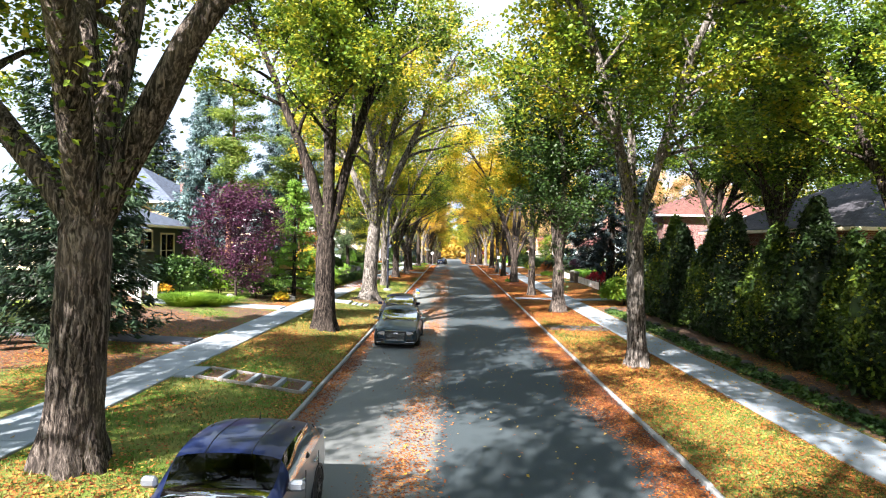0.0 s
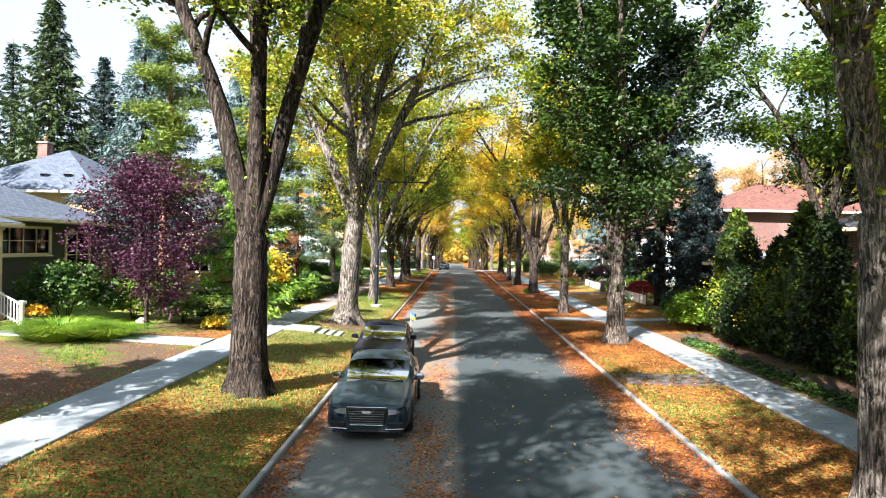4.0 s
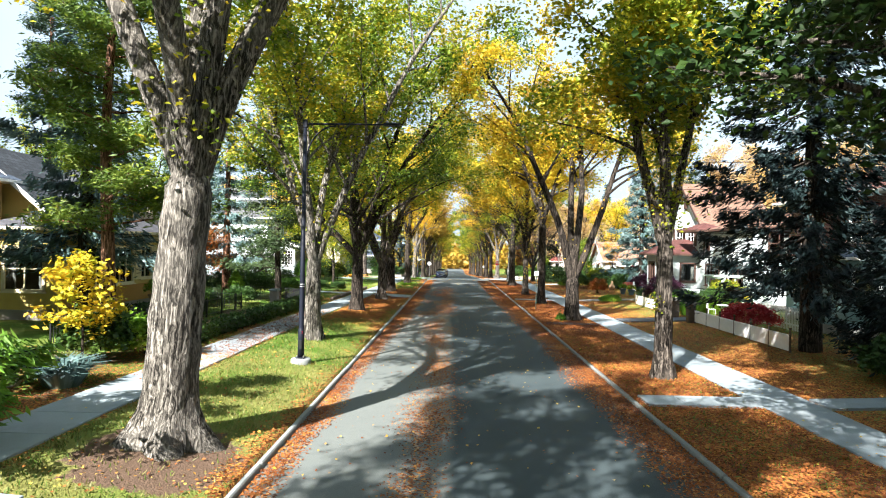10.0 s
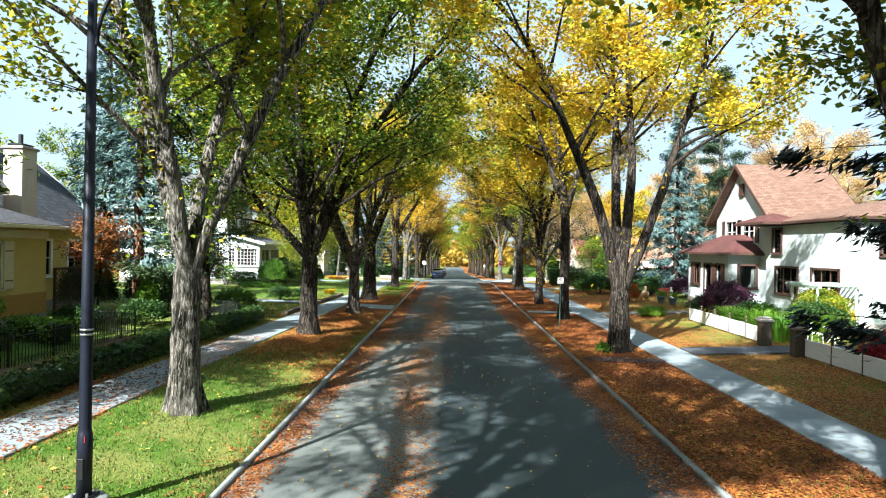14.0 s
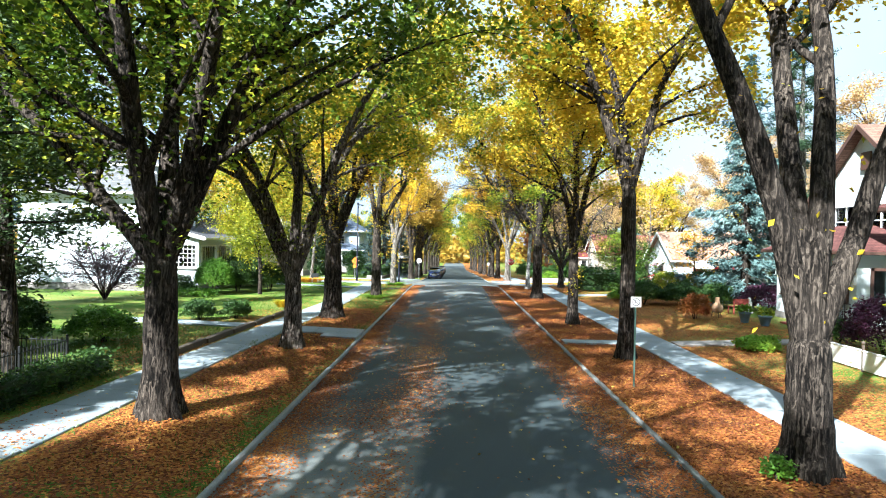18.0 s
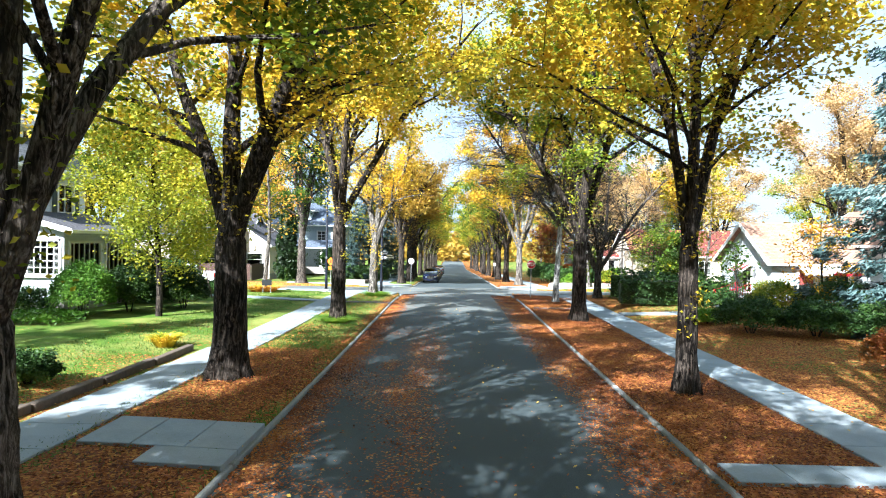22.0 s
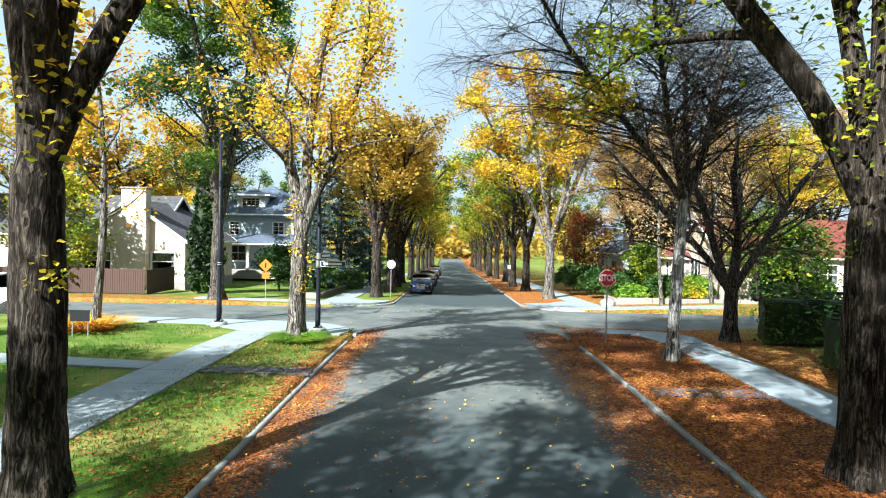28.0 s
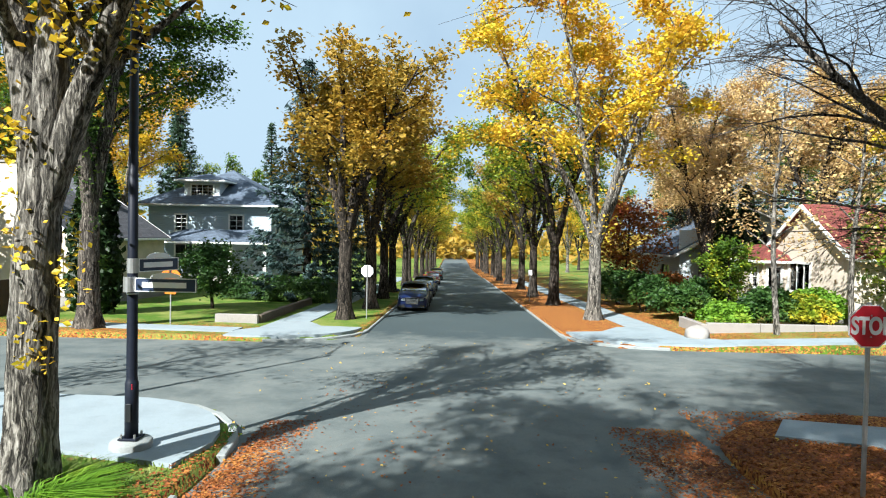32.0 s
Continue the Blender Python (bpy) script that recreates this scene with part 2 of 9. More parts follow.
def bark_mat(name, lo, hi, scale=1.0):
    """Long broken furrows that run up the stem, the shade in them darkened into the colour."""
    m = Mat(name, 0.92, 0, 0.15)
    v = m.coords((13 * scale, 13 * scale, 1.7 * scale))
    warp = m.noise(1.6, 3, 0.6, m.coords((2, 2, 1.2)))
    vv = m.node("VectorMath")
    vv.operation = "ADD"
    m.nt.links.new(v, vv.inputs[0])
    m.nt.links.new(m.math("MULTIPLY", warp, 2.2), vv.inputs[1])
    ridge = m.noise(1.5, 3, 0.55, vv.outputs[0], 0.6)
    n = m.noise(3.2, 6, 0.7, m.coords((12, 12, 3)))
    big = m.noise(0.7, 3)
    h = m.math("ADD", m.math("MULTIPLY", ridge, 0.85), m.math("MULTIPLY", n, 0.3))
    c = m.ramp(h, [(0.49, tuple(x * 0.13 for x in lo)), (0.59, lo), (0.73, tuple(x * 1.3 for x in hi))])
    c = m.mix(m.math("MULTIPLY", m.ramp(big, [(0.45, 0.0), (0.7, 1.0)]), 0.35), c, tuple(x * 1.1 for x in hi))
    m.color(c)
    m.bump(h, 1.0, 0.09)
    return m.m


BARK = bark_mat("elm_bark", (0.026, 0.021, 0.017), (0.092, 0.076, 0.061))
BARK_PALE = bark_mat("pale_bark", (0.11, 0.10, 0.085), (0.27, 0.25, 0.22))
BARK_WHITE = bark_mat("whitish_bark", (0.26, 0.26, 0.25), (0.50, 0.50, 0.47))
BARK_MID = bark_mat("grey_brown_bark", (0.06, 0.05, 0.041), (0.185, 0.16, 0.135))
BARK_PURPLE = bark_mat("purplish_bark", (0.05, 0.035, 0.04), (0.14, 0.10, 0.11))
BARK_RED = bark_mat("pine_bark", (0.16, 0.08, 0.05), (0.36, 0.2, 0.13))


def asphalt():
    m = Mat("asphalt", 0.82, 0, 0.35)
    wide = m.noise(0.09, 3)
    mid = m.noise(0.9, 4)
    fine = m.noise(60, 3, 0.7)
    old = m.attr("old")
    dark = m.ramp(fine, [(0.3, (0.023, 0.034, 0.038)), (0.7, (0.05, 0.070, 0.076))])
    pale = m.ramp(fine, [(0.3, (0.102, 0.114, 0.108)), (0.7, (0.17, 0.186, 0.175))])
    edge = m.math("ADD", old, m.math("MULTIPLY", m.math("SUBTRACT", mid, 0.5), 0.9))
    c = m.mix(m.ramp(edge, [(0.3, 0.0), (0.7, 1.0)]), dark, pale)
    c = m.mix(m.math("MULTIPLY", m.ramp(wide, [(0.4, 0.0), (0.65, 1.0)]), 0.3), c, (0.066, 0.087, 0.092))
    spot = m.noise(7, 5, 0.7)
    c = m.mix(m.math("MULTIPLY", m.ramp(spot, [(0.55, 0.0), (0.75, 1.0)]), 0.3), c, (0.045, 0.048, 0.048))
    cells = m.voronoi(24, None, "F1", "Color")
    sep = m.node("SeparateColor")
    m.nt.links.new(cells, sep.inputs[0])
    leaf = m.ramp(sep.outputs[0], [(0.0, (0.055, 0.02, 0.009)), (0.35, (0.17, 0.054, 0.016)), (0.7, (0.32, 0.115, 0.028)), (0.95, (0.46, 0.24, 0.05))])
    cover = m.math("ADD", m.attr("litter"), m.math("ADD", m.math("MULTIPLY", m.math("SUBTRACT", mid, 0.5), 0.5), m.math("MULTIPLY", m.math("SUBTRACT", sep.outputs[1], 0.5), 0.9)))
    c = m.mix(m.ramp(cover, [(0.5, 0.0), (0.56, 1.0)]), c, leaf)
    m.color(c)
    m.bump(fine, 0.35, 0.006)
    return m.m


def concrete(name="concrete", c=(0.236, 0.285, 0.312), grain=0.15):
    m = Mat(name, 0.85, 0, 0.3)
    f = m.noise(45, 4, 0.7)
    s = m.noise(1.1, 5, 0.65)
    base = m.ramp(f, [(0.3, tuple(v * (1 - grain) for v in c)), (0.7, tuple(v * (1 + grain) for v in c))])
    base = m.mix(m.math("MULTIPLY", m.ramp(s, [(0.45, 0.0), (0.75, 1.0)]), 0.5), base, tuple(v * 0.55 for v in c))
    r = m.math("MULTIPLY", m.objrand(), 0.16)
    base = m.mix(r, base, (0.3, 0.29, 0.27))
    m.color(base)
    m.bump(f, 0.2, 0.004)
    return m.m


def ground_mat():
    """Lawn, bare soil and fallen leaves, laid out by the sheet's own attributes."""
    m = Mat("ground", 0.95, 0, 0.15)
    n1, n2, n3 = m.noise(0.5, 4), m.noise(4.0, 5, 0.7), m.noise(38, 3, 0.75)
    grass = m.ramp(n3, [(0.25, (0.022, 0.052, 0.008)), (0.5, (0.067, 0.138, 0.014)), (0.78, (0.155, 0.24, 0.026))])
    grass = m.mix(m.math("MULTIPLY", m.ramp(n1, [(0.42, 0.0), (0.68, 1.0)]), 0.75), grass, (0.26, 0.26, 0.075))
    dry = m.ramp(n3, [(0.25, (0.08, 0.085, 0.022)), (0.5, (0.185, 0.185, 0.052)), (0.78, (0.30, 0.28, 0.095))])
    grass = m.mix(m.ramp(m.math("ADD", m.attr("dry"), m.math("MULTIPLY", m.math("SUBTRACT", n1, 0.5), 0.8)), [(0.25, 0.0), (0.75, 1.0)]), grass, dry)
    soil = m.ramp(n3, [(0.3, (0.06, 0.04, 0.028)), (0.7, (0.17, 0.11, 0.075))])
    cells = m.voronoi(22, None, "F1", "Color")
    sep = m.node("SeparateColor")
    m.nt.links.new(cells, sep.inputs[0])
    leaf = m.ramp(sep.outputs[0], [(0.0, (0.055, 0.02, 0.009)), (0.3, (0.17, 0.052, 0.016)), (0.65, (0.32, 0.112, 0.028)), (0.95, (0.46, 0.23, 0.05))])
    fresh = m.ramp(sep.outputs[0], [(0.0, (0.08, 0.04, 0.012)), (0.3, (0.24, 0.12, 0.024)), (0.65, (0.40, 0.22, 0.035)), (0.95, (0.55, 0.37, 0.08))])
    leaf = m.mix(m.ramp(m.math("ADD", m.attr("gold"), m.math("MULTIPLY", m.math("SUBTRACT", n2, 0.5), 1.2)), [(0.3, 0.0), (0.7, 1.0)]), leaf, fresh)
    c = m.mix(m.ramp(m.math("ADD", m.attr("soil"), m.math("MULTIPLY", m.math("SUBTRACT", n2, 0.5), 0.9)), [(0.45, 0.0), (0.55, 1.0)]), grass, soil)
    cover = m.math("ADD", m.attr("litter"), m.math("ADD", m.math("MULTIPLY", m.math("SUBTRACT", n2, 0.5), 1.1), m.math("MULTIPLY", m.math("SUBTRACT", sep.outputs[1], 0.5), 0.55)))
    c = m.mix(m.ramp(cover, [(0.46, 0.0), (0.54, 1.0)]), c, leaf)
    m.color(c)
    h = m.math("ADD", n3, m.math("MULTIPLY", m.voronoi(22), 0.6))
    m.bump(h, 0.7, 0.035)
    return m.m


def stucco(name, c, spots=0.3):
    m = Mat(name, 0.9, 0, 0.2)
    f = m.noise(50, 4, 0.7)
    s = m.noise(1.4, 5)
    base = m.ramp(f, [(0.3, tuple(v * 0.86 for v in c)), (0.7, tuple(min(1, v * 1.08) for v in c))])
    m.color(m.mix(m.math("MULTIPLY", m.ramp(s, [(0.45, 0.0), (0.75, 1.0)]), spots), base, tuple(v * 0.62 for v in c)))
    m.bump(f, 0.4, 0.015)
    return m.m


def siding(name, c, pitch=0.16):
    """Lapped boards: each a slanting face, the shadow line under it painted into the colour."""
    m = Mat(name, 0.65, 0, 0.35)
    tc = m.coords((1, 1, 1 / pitch))
    sep = m.node("SeparateXYZ")
    m.nt.links.new(tc, sep.inputs[0])
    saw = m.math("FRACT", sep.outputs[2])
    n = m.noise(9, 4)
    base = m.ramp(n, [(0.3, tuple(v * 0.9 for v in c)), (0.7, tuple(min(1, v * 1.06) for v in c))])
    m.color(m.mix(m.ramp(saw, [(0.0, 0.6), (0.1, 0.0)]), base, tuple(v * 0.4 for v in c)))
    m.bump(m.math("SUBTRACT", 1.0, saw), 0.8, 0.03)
    return m.m


def shingle(name, c, row=0.16):
    m = Mat(name, 0.9, 0, 0.2)
    br = m.nt.nodes.new("ShaderNodeTexBrick")
    m.nt.links.new(m.coords((1, 1, 1), "UV"), br.inputs["Vector"])
    for k, v in (("Scale", 1.0), ("Brick Width", 0.32), ("Row Height", row), ("Mortar Size", 0.012), ("Bias", 0.0)):
        br.inputs[k].default_value = v
    br.inputs["Color1"].default_value = (*tuple(v * 0.75 for v in c), 1)
    br.inputs["Color2"].default_value = (*tuple(v * 1.25 for v in c), 1)
    br.inputs["Mortar"].default_value = (*tuple(v * 0.35 for v in c), 1)
    n = m.noise(0.7, 4)
    m.color(m.mix(m.math("MULTIPLY", m.ramp(n, [(0.4, 0.0), (0.7, 1.0)]), 0.4), br.outputs["Color"], tuple(v * 0.6 for v in c)))
    m.bump(m.math("ADD", br.outputs["Fac"], m.noise(70, 3)), -0.5, 0.01)
    return m.m


def brick_mat(name, c):
    m = Mat(name, 0.9, 0, 0.2)
    br = m.nt.nodes.new("ShaderNodeTexBrick")
    m.nt.links.new(m.coords((1, 1, 1), "UV"), br.inputs["Vector"])
    for k, v in (("Scale", 1.0), ("Brick Width", 0.22), ("Row Height", 0.075), ("Mortar Size", 0.01)):
        br.inputs[k].default_value = v
    br.inputs["Color1"].default_value = (*tuple(v * 0.7 for v in c), 1)
    br.inputs["Color2"].default_value = (*tuple(v * 1.2 for v in c), 1)
    br.inputs["Mortar"].default_value = (0.3, 0.27, 0.24, 1)
    m.color(br.outputs["Color"])
    m.bump(br.outputs["Fac"], -0.5, 0.01)
    return m.m


def glass_mat(name, tint=(0.55, 0.6, 0.62), rough=0.02, ior=1.6):
    m = bpy.data.materials.new(name)
    m.use_nodes = True
    nt = m.node_tree
    nt.nodes.remove(nt.nodes["Principled BSDF"])
    tr, gl, mx, fr = (nt.nodes.new("ShaderNode" + k) for k in ("BsdfTransparent", "BsdfGlossy", "MixShader", "Fresnel"))
    tr.inputs["Color"].default_value = (*tint, 1)
    gl.inputs["Roughness"].default_value = rough
    fr.inputs["IOR"].default_value = ior
    nt.links.new(fr.outputs[0], mx.inputs[0])
    nt.links.new(tr.outputs[0], mx.inputs[1])
    nt.links.new(gl.outputs[0], mx.inputs[2])
    nt.links.new(mx.outputs[0], nt.nodes["Material Output"].inputs["Surface"])
    return m


def car_paint(name, c, metal=0.6):
    m = Mat(name, 0.32, metal, 0.5)
    n = m.noise(500, 2)
    m.color(m.ramp(n, [(0.3, tuple(v * 0.85 for v in c)), (0.7, tuple(v * 1.15 for v in c))]))
    m.b.inputs["Specular IOR Level"].default_value = 0.12
    m.b.inputs["Coat Weight"].default_value = 0.55
    m.b.inputs["Coat Roughness"].default_value = 0.025
    d = m.noise(3, 5)
    m.roughness(m.math("ADD", 0.25, m.math("MULTIPLY", d, 0.2)))
    return m.m


ASPHALT, CONCRETE, GROUND = asphalt(), concrete(), ground_mat()
KERB = concrete("kerb_concrete", (0.25, 0.27, 0.265), 0.25)
DARKROCK = plain("dark_rock", (0.05, 0.047, 0.042), 0.95, 0, 0.4, 12)
PAVER = plain("dark_paver", (0.085, 0.092, 0.108), 0.85, 0, 0.3, 30)
STONE = concrete("grey_stone", (0.27, 0.25, 0.23), 0.3)
BED_SOIL = plain("leafy_soil", (0.10, 0.048, 0.022), 0.95, 0, 0.5, 25)
SILL_TIMBER = plain("old_timber", (0.10, 0.075, 0.055), 0.9, 0, 0.35, 9)
BLACK = plain("black_metal", (0.018, 0.02, 0.022), 0.45, 0.3, 0.2)
BLUEBLACK = plain("lamp_post_paint", (0.009, 0.012, 0.022), 0.5, 0.0, 0.2, spec=0.25)
STEEL = plain("galvanised_steel", (0.42, 0.43, 0.43), 0.45, 0.8)
LAMP_SILVER = plain("lamp_reflector", (0.72, 0.78, 0.84), 0.3, 0.6, 0.05)
CHROME = plain("chrome", (0.7, 0.7, 0.7), 0.12, 1.0, 0.03)
RUBBER = plain("rubber", (0.02, 0.02, 0.02), 0.85, 0, 0.2)
WHITE = plain("white_paint", (0.78, 0.78, 0.76), 0.55, 0, 0.06, 6)
CREAM = plain("cream_paint", (0.68, 0.60, 0.40), 0.6, 0, 0.08, 6)
DARKTRIM = plain("dark_brown_trim", (0.07, 0.035, 0.025), 0.6, 0, 0.2)
GREENTRIM = plain("dark_green_shutter", (0.03, 0.05, 0.04), 0.6, 0, 0.2)
SIGN_RED = plain("sign_red", (0.58, 0.014, 0.03), 0.4, 0, 0.06)
SIGN_WHITE = plain("sign_white", (0.85, 0.85, 0.85), 0.45, 0, 0.04)
SIGN_ORANGE = plain("sign_orange", (0.62, 0.16, 0.008), 0.45, 0, 0.05)
SIGN_NAVY = plain("sign_navy", (0.02, 0.035, 0.08), 0.45, 0, 0.05)
TERRACOTTA = plain("terracotta", (0.42, 0.26, 0.15), 0.8, 0, 0.2)
REDWOOD = plain("red_painted_step", (0.32, 0.06, 0.045), 0.75, 0, 0.2)
BROWNFENCE = plain("brown_fence_board", (0.075, 0.042, 0.032), 0.85, 0, 0.3)
INTERIOR = plain("interior_wall", (0.22, 0.2, 0.17), 0.9)
CURTAIN = plain("curtain", (0.55, 0.52, 0.46), 0.9, 0, 0.15, 5)
GLASS = glass_mat("window_glass", (0.5, 0.54, 0.55))
CARGLASS = glass_mat("car_glass", (0.05, 0.065, 0.075), 0.02, 1.33)
LAMPGLASS = glass_mat("lamp_glass", (0.8, 0.82, 0.85))

# ---- building helpers ----
def np_mesh(name, verts, quads, mat=None, smooth=False):
    """A mesh from arrays of vertices and four-sided faces."""
    me = bpy.data.meshes.new(name)
    verts, quads = np.asarray(verts, np.float32), np.asarray(quads, np.int32)
    me.vertices.add(len(verts))
    me.vertices.foreach_set("co", verts.ravel())
    me.loops.add(quads.size)
    me.loops.foreach_set("vertex_index", quads.ravel())
    me.polygons.add(len(quads))
    me.polygons.foreach_set("loop_start", np.arange(0, quads.size, 4, dtype=np.int32))
    me.polygons.foreach_set("loop_total", np.full(len(quads), 4, np.int32))
    me.polygons.foreach_set("use_smooth", np.full(len(quads), smooth))
    me.update(calc_edges=True)
    if mat:
        me.materials.append(mat)
    return me


def bm_mesh(name, bm, mat=None, smooth=False):
    me = bpy.data.meshes.new(name)
    bmesh.ops.recalc_face_normals(bm, faces=bm.faces)
    if smooth:
        for f in bm.faces:
            f.smooth = True
    bm.to_mesh(me)
    bm.free()
    if mat:
        me.materials.append(mat)
    return me


def part(name, data, material, parent, label="", smooth=False):
    """Links a bmesh (or a ready mesh) as one mesh object under a thing or a part."""
    me = data if isinstance(data, bpy.types.Mesh) else bm_mesh(name, data, material, smooth)
    if material and not me.materials:
        me.materials.append(material)
    ob = new(name, me)
    ob.parent = parent
    return tagged(ob, label)


def thing(name, m, label, category, group="", kind=""):
    ob = new(name)
    ob.matrix_world = m
    ob.empty_display_size = 0.2
    return tagged(ob, label, category, group, kind)


def box(bm, c, s, rz=0.0, bevel=0.0, taper=1.0):
    """A box about c of size s, its edges chamfered by bevel; taper narrows its top."""
    n0 = len(bm.verts)
    r = bmesh.ops.create_cube(bm, size=1.0)
    vs = r["verts"]
    for v in vs:
        k = taper if v.co.z > 0 else 1.0
        v.co = Vector((v.co.x * s[0] * k, v.co.y * s[1] * k, v.co.z * s[2]))
    if bevel > 0:
        es = list({e for v in vs for e in v.link_edges})
        out = bmesh.ops.bevel(bm, geom=es, offset=bevel, segments=1, affect="EDGES")
        vs = list(bm.verts)[n0:] if n0 == 0 else list({v for f in out["faces"] for v in f.verts} | {v for v in vs if v.is_valid})
    rot = Matrix.Rotation(rz, 4, "Z") if rz else None
    for v in vs:
        if rot:
            v.co = rot @ v.co
        v.co += Vector(c)
    return vs


def boxbm(c, s, rz=0.0, bevel=0.0, taper=1.0):
    bm = bmesh.new()
    box(bm, c, s, rz, bevel, taper)
    return bm


def cyl(bm, c, r, h, n=16, r2=None, axis="Z"):
    """A cylinder or frustum standing on c."""
    q = bmesh.ops.create_cone(bm, cap_ends=True, segments=n, radius1=r, radius2=r if r2 is None else r2, depth=h)
    rot = {"Z": Matrix.Identity(4), "X": Matrix.Rotation(radians(90), 4, "Y"), "Y": Matrix.Rotation(radians(-90), 4, "X")}[axis]
    for v in q["verts"]:
        v.co = rot @ (v.co + Vector((0, 0, h / 2))) + Vector(c)
    return q["verts"]


def beam(name, p, q, w, h, mat, parent):
    """A straight board from p to q."""
    p, q = Vector(p), Vector(q)
    d = q - p
    bm = boxbm((d.length / 2, 0, 0.02), (d.length, w, h), 0, 0.01)
    ob = part(name, bm, mat, parent)
    ob.matrix_local = Matrix.Translation(p) @ d.to_track_quat("X", "Z").to_matrix().to_4x4()
    return ob


def lathe(bm, c, profile, n=20):
    """A turned shape: rings of (radius, height) round c."""
    rings = []
    for r, z in profile:
        rings.append([bm.verts.new((c[0] + r * math.cos(a), c[1] + r * math.sin(a), c[2] + z)) for a in (2 * math.pi * i / n for i in range(n))])
    for a, b in zip(rings, rings[1:]):
        for i in range(n):
            bm.faces.new((a[i], a[(i + 1) % n], b[(i + 1) % n], b[i]))
    bm.faces.new(rings[0][::-1])
    bm.faces.new(rings[-1])


def tube(points, radii, n=8, rough=0.0, rng=None):
    """Rings along a line of points: vertices and four-sided faces."""
    p = np.asarray(points, float)
    r = np.asarray(radii, float)
    d = np.gradient(p, axis=0)
    d /= np.linalg.norm(d, axis=1, keepdims=True) + 1e-9
    ref = np.array([0.0, 1.0, 0.0]) if abs(d[0, 1]) < 0.9 else np.array([1.0, 0, 0])
    u = np.cross(d, ref)
    u /= np.linalg.norm(u, axis=1, keepdims=True) + 1e-9
    w = np.cross(d, u)
    a = np.arange(n) * 2 * np.pi / n
    rr = r[:, None] * np.ones((1, n))
    if rough and rng is not None:
        rr = rr * (1 + rough * rng.normal(size=rr.shape))
    v = p[:, None] + rr[..., None] * (np.cos(a)[None, :, None] * u[:, None] + np.sin(a)[None, :, None] * w[:, None])
    i, j = np.meshgrid(np.arange(len(p) - 1), np.arange(n), indexing="ij")
    k = (j + 1) % n
    q = np.stack([i * n + j, i * n + k, (i + 1) * n + k, (i + 1) * n + j], -1).reshape(-1, 4)
    return v.reshape(-1, 3), q


class Buf:
    """Collects pieces of vertices and faces for one mesh."""

    def __init__(self):
        self.v, self.q, self.n = [], [], 0

    def add(self, v, q):
        self.v.append(v)
        self.q.append(q + self.n)
        self.n += len(v)

    def mesh(self, name, mat, smooth=True):
        return np_mesh(name, np.concatenate(self.v), np.concatenate(self.q), mat, smooth)


# ---- lie of the land ----
def lerp(a, b, u):
    return a + (b - a) * min(1.0, max(0.0, u))


def fall(y):
    """The street runs level and then drops gently away past the crossing."""
    if y < 109:
        return 0.0
    if y < 115:
        return -0.033 * (y - 109) ** 2 / 12
    return -0.033 * (min(y, 269) - 112)


def walk_z(y):
    """The walk on the west side lies up a bank that flattens out along the street."""
    return lerp(0.55, 0.15, (y - 36) / 58) + fall(y)


def walk_in(y):
    return lerp(-8.15, -7.35, (y - 60) / 35)


def cross_y(y):
    return CROSS0 < y < CROSS1


HALF = 4.25
CROSS0, CROSS1 = 119.2, 128.8
DATUM = 1.2  # the lots round the crossing were set out from a datum this much nearer


def set_out(before):
    """Moves the things built since then to the street's own datum."""
    for o in list(scene.objects):
        if o not in before and o.parent is None:
            o.location.y += DATUM


def land(x, y):
    """Height of lawn and yard."""
    f = fall(y)
    if x < -HALF:
        inner, wz = walk_in(y), walk_z(y)
        if x > inner:
            return lerp(0.15 + f, wz, (-HALF - 0.2 - x) / (-HALF - 0.9 - inner))
        return wz + lerp(0, 0.25, (inner - 1.8 - x) / 8) * (1 if y < 112 else 0.4)
    if x > HALF:
        return 0.15 + f + lerp(0, 0.3, (x - 9.4) / 8)
    return f


def flare(x):
    """How far the mouth of the side street widens at x."""
    d, r = abs(x) - HALF, 3.6
    return r - math.sqrt(max(0.0, r * r - (r - d) ** 2)) if 0 <= d < r else 0.0


def in_road(x, y):
    return abs(x) < HALF or (cross_y(y) and abs(x) < 300)


def smooth01(u):
    u = min(1.0, max(0.0, u))
    return u * u * (3 - 2 * u)


def litter(x, y):
    """How thickly fallen leaves lie, 0 to 1."""
    n = noise.noise((x * 0.35, y * 0.35, 3.0)) * 0.25 + noise.noise((x * 0.11, y * 0.11, 7.0)) * 0.25
    if -18 < x < -9.9 and 17 < y < 33:
        return 0.36 + n * 1.3
    if 9.2 < x < 12 and y < 42:
        return 0.25 + n
    if CROSS1 < y < CROSS1 + 4.5 and abs(x) > 8:
        return 0.55 + n * 1.4
    if HALF - 0.2 < x < 7.6:
        c = lerp(0.6, 0.98, (y - 30) / 30)
        return c + n * (1.0 if y < 55 else 0.4)
    if x >= 7.6:
        if 78 < y < 101 and x < 17:
            return 0.72 + n
        return lerp(0.75, 0.25, (x - 9) / 9) + n if x < 30 else 0.2
    if -HALF - 0.7 < x < -HALF:
        return 0.55 + n
    if walk_in(y) < x < 0:
        if y < 36:
            return 0.4 + n * 1.3
        if y < 59:
            return 0.1 + n
        if y < 92:
            return lerp(0.2, 0.88, (y - 61) / 5) + n * 0.8
        return 0.14 + n * 0.9
    near = lerp(0.5 if y < 90 else 0.2, 0.12, (walk_in(y) - 2 - x) / 5)
    return near + n * 1.1


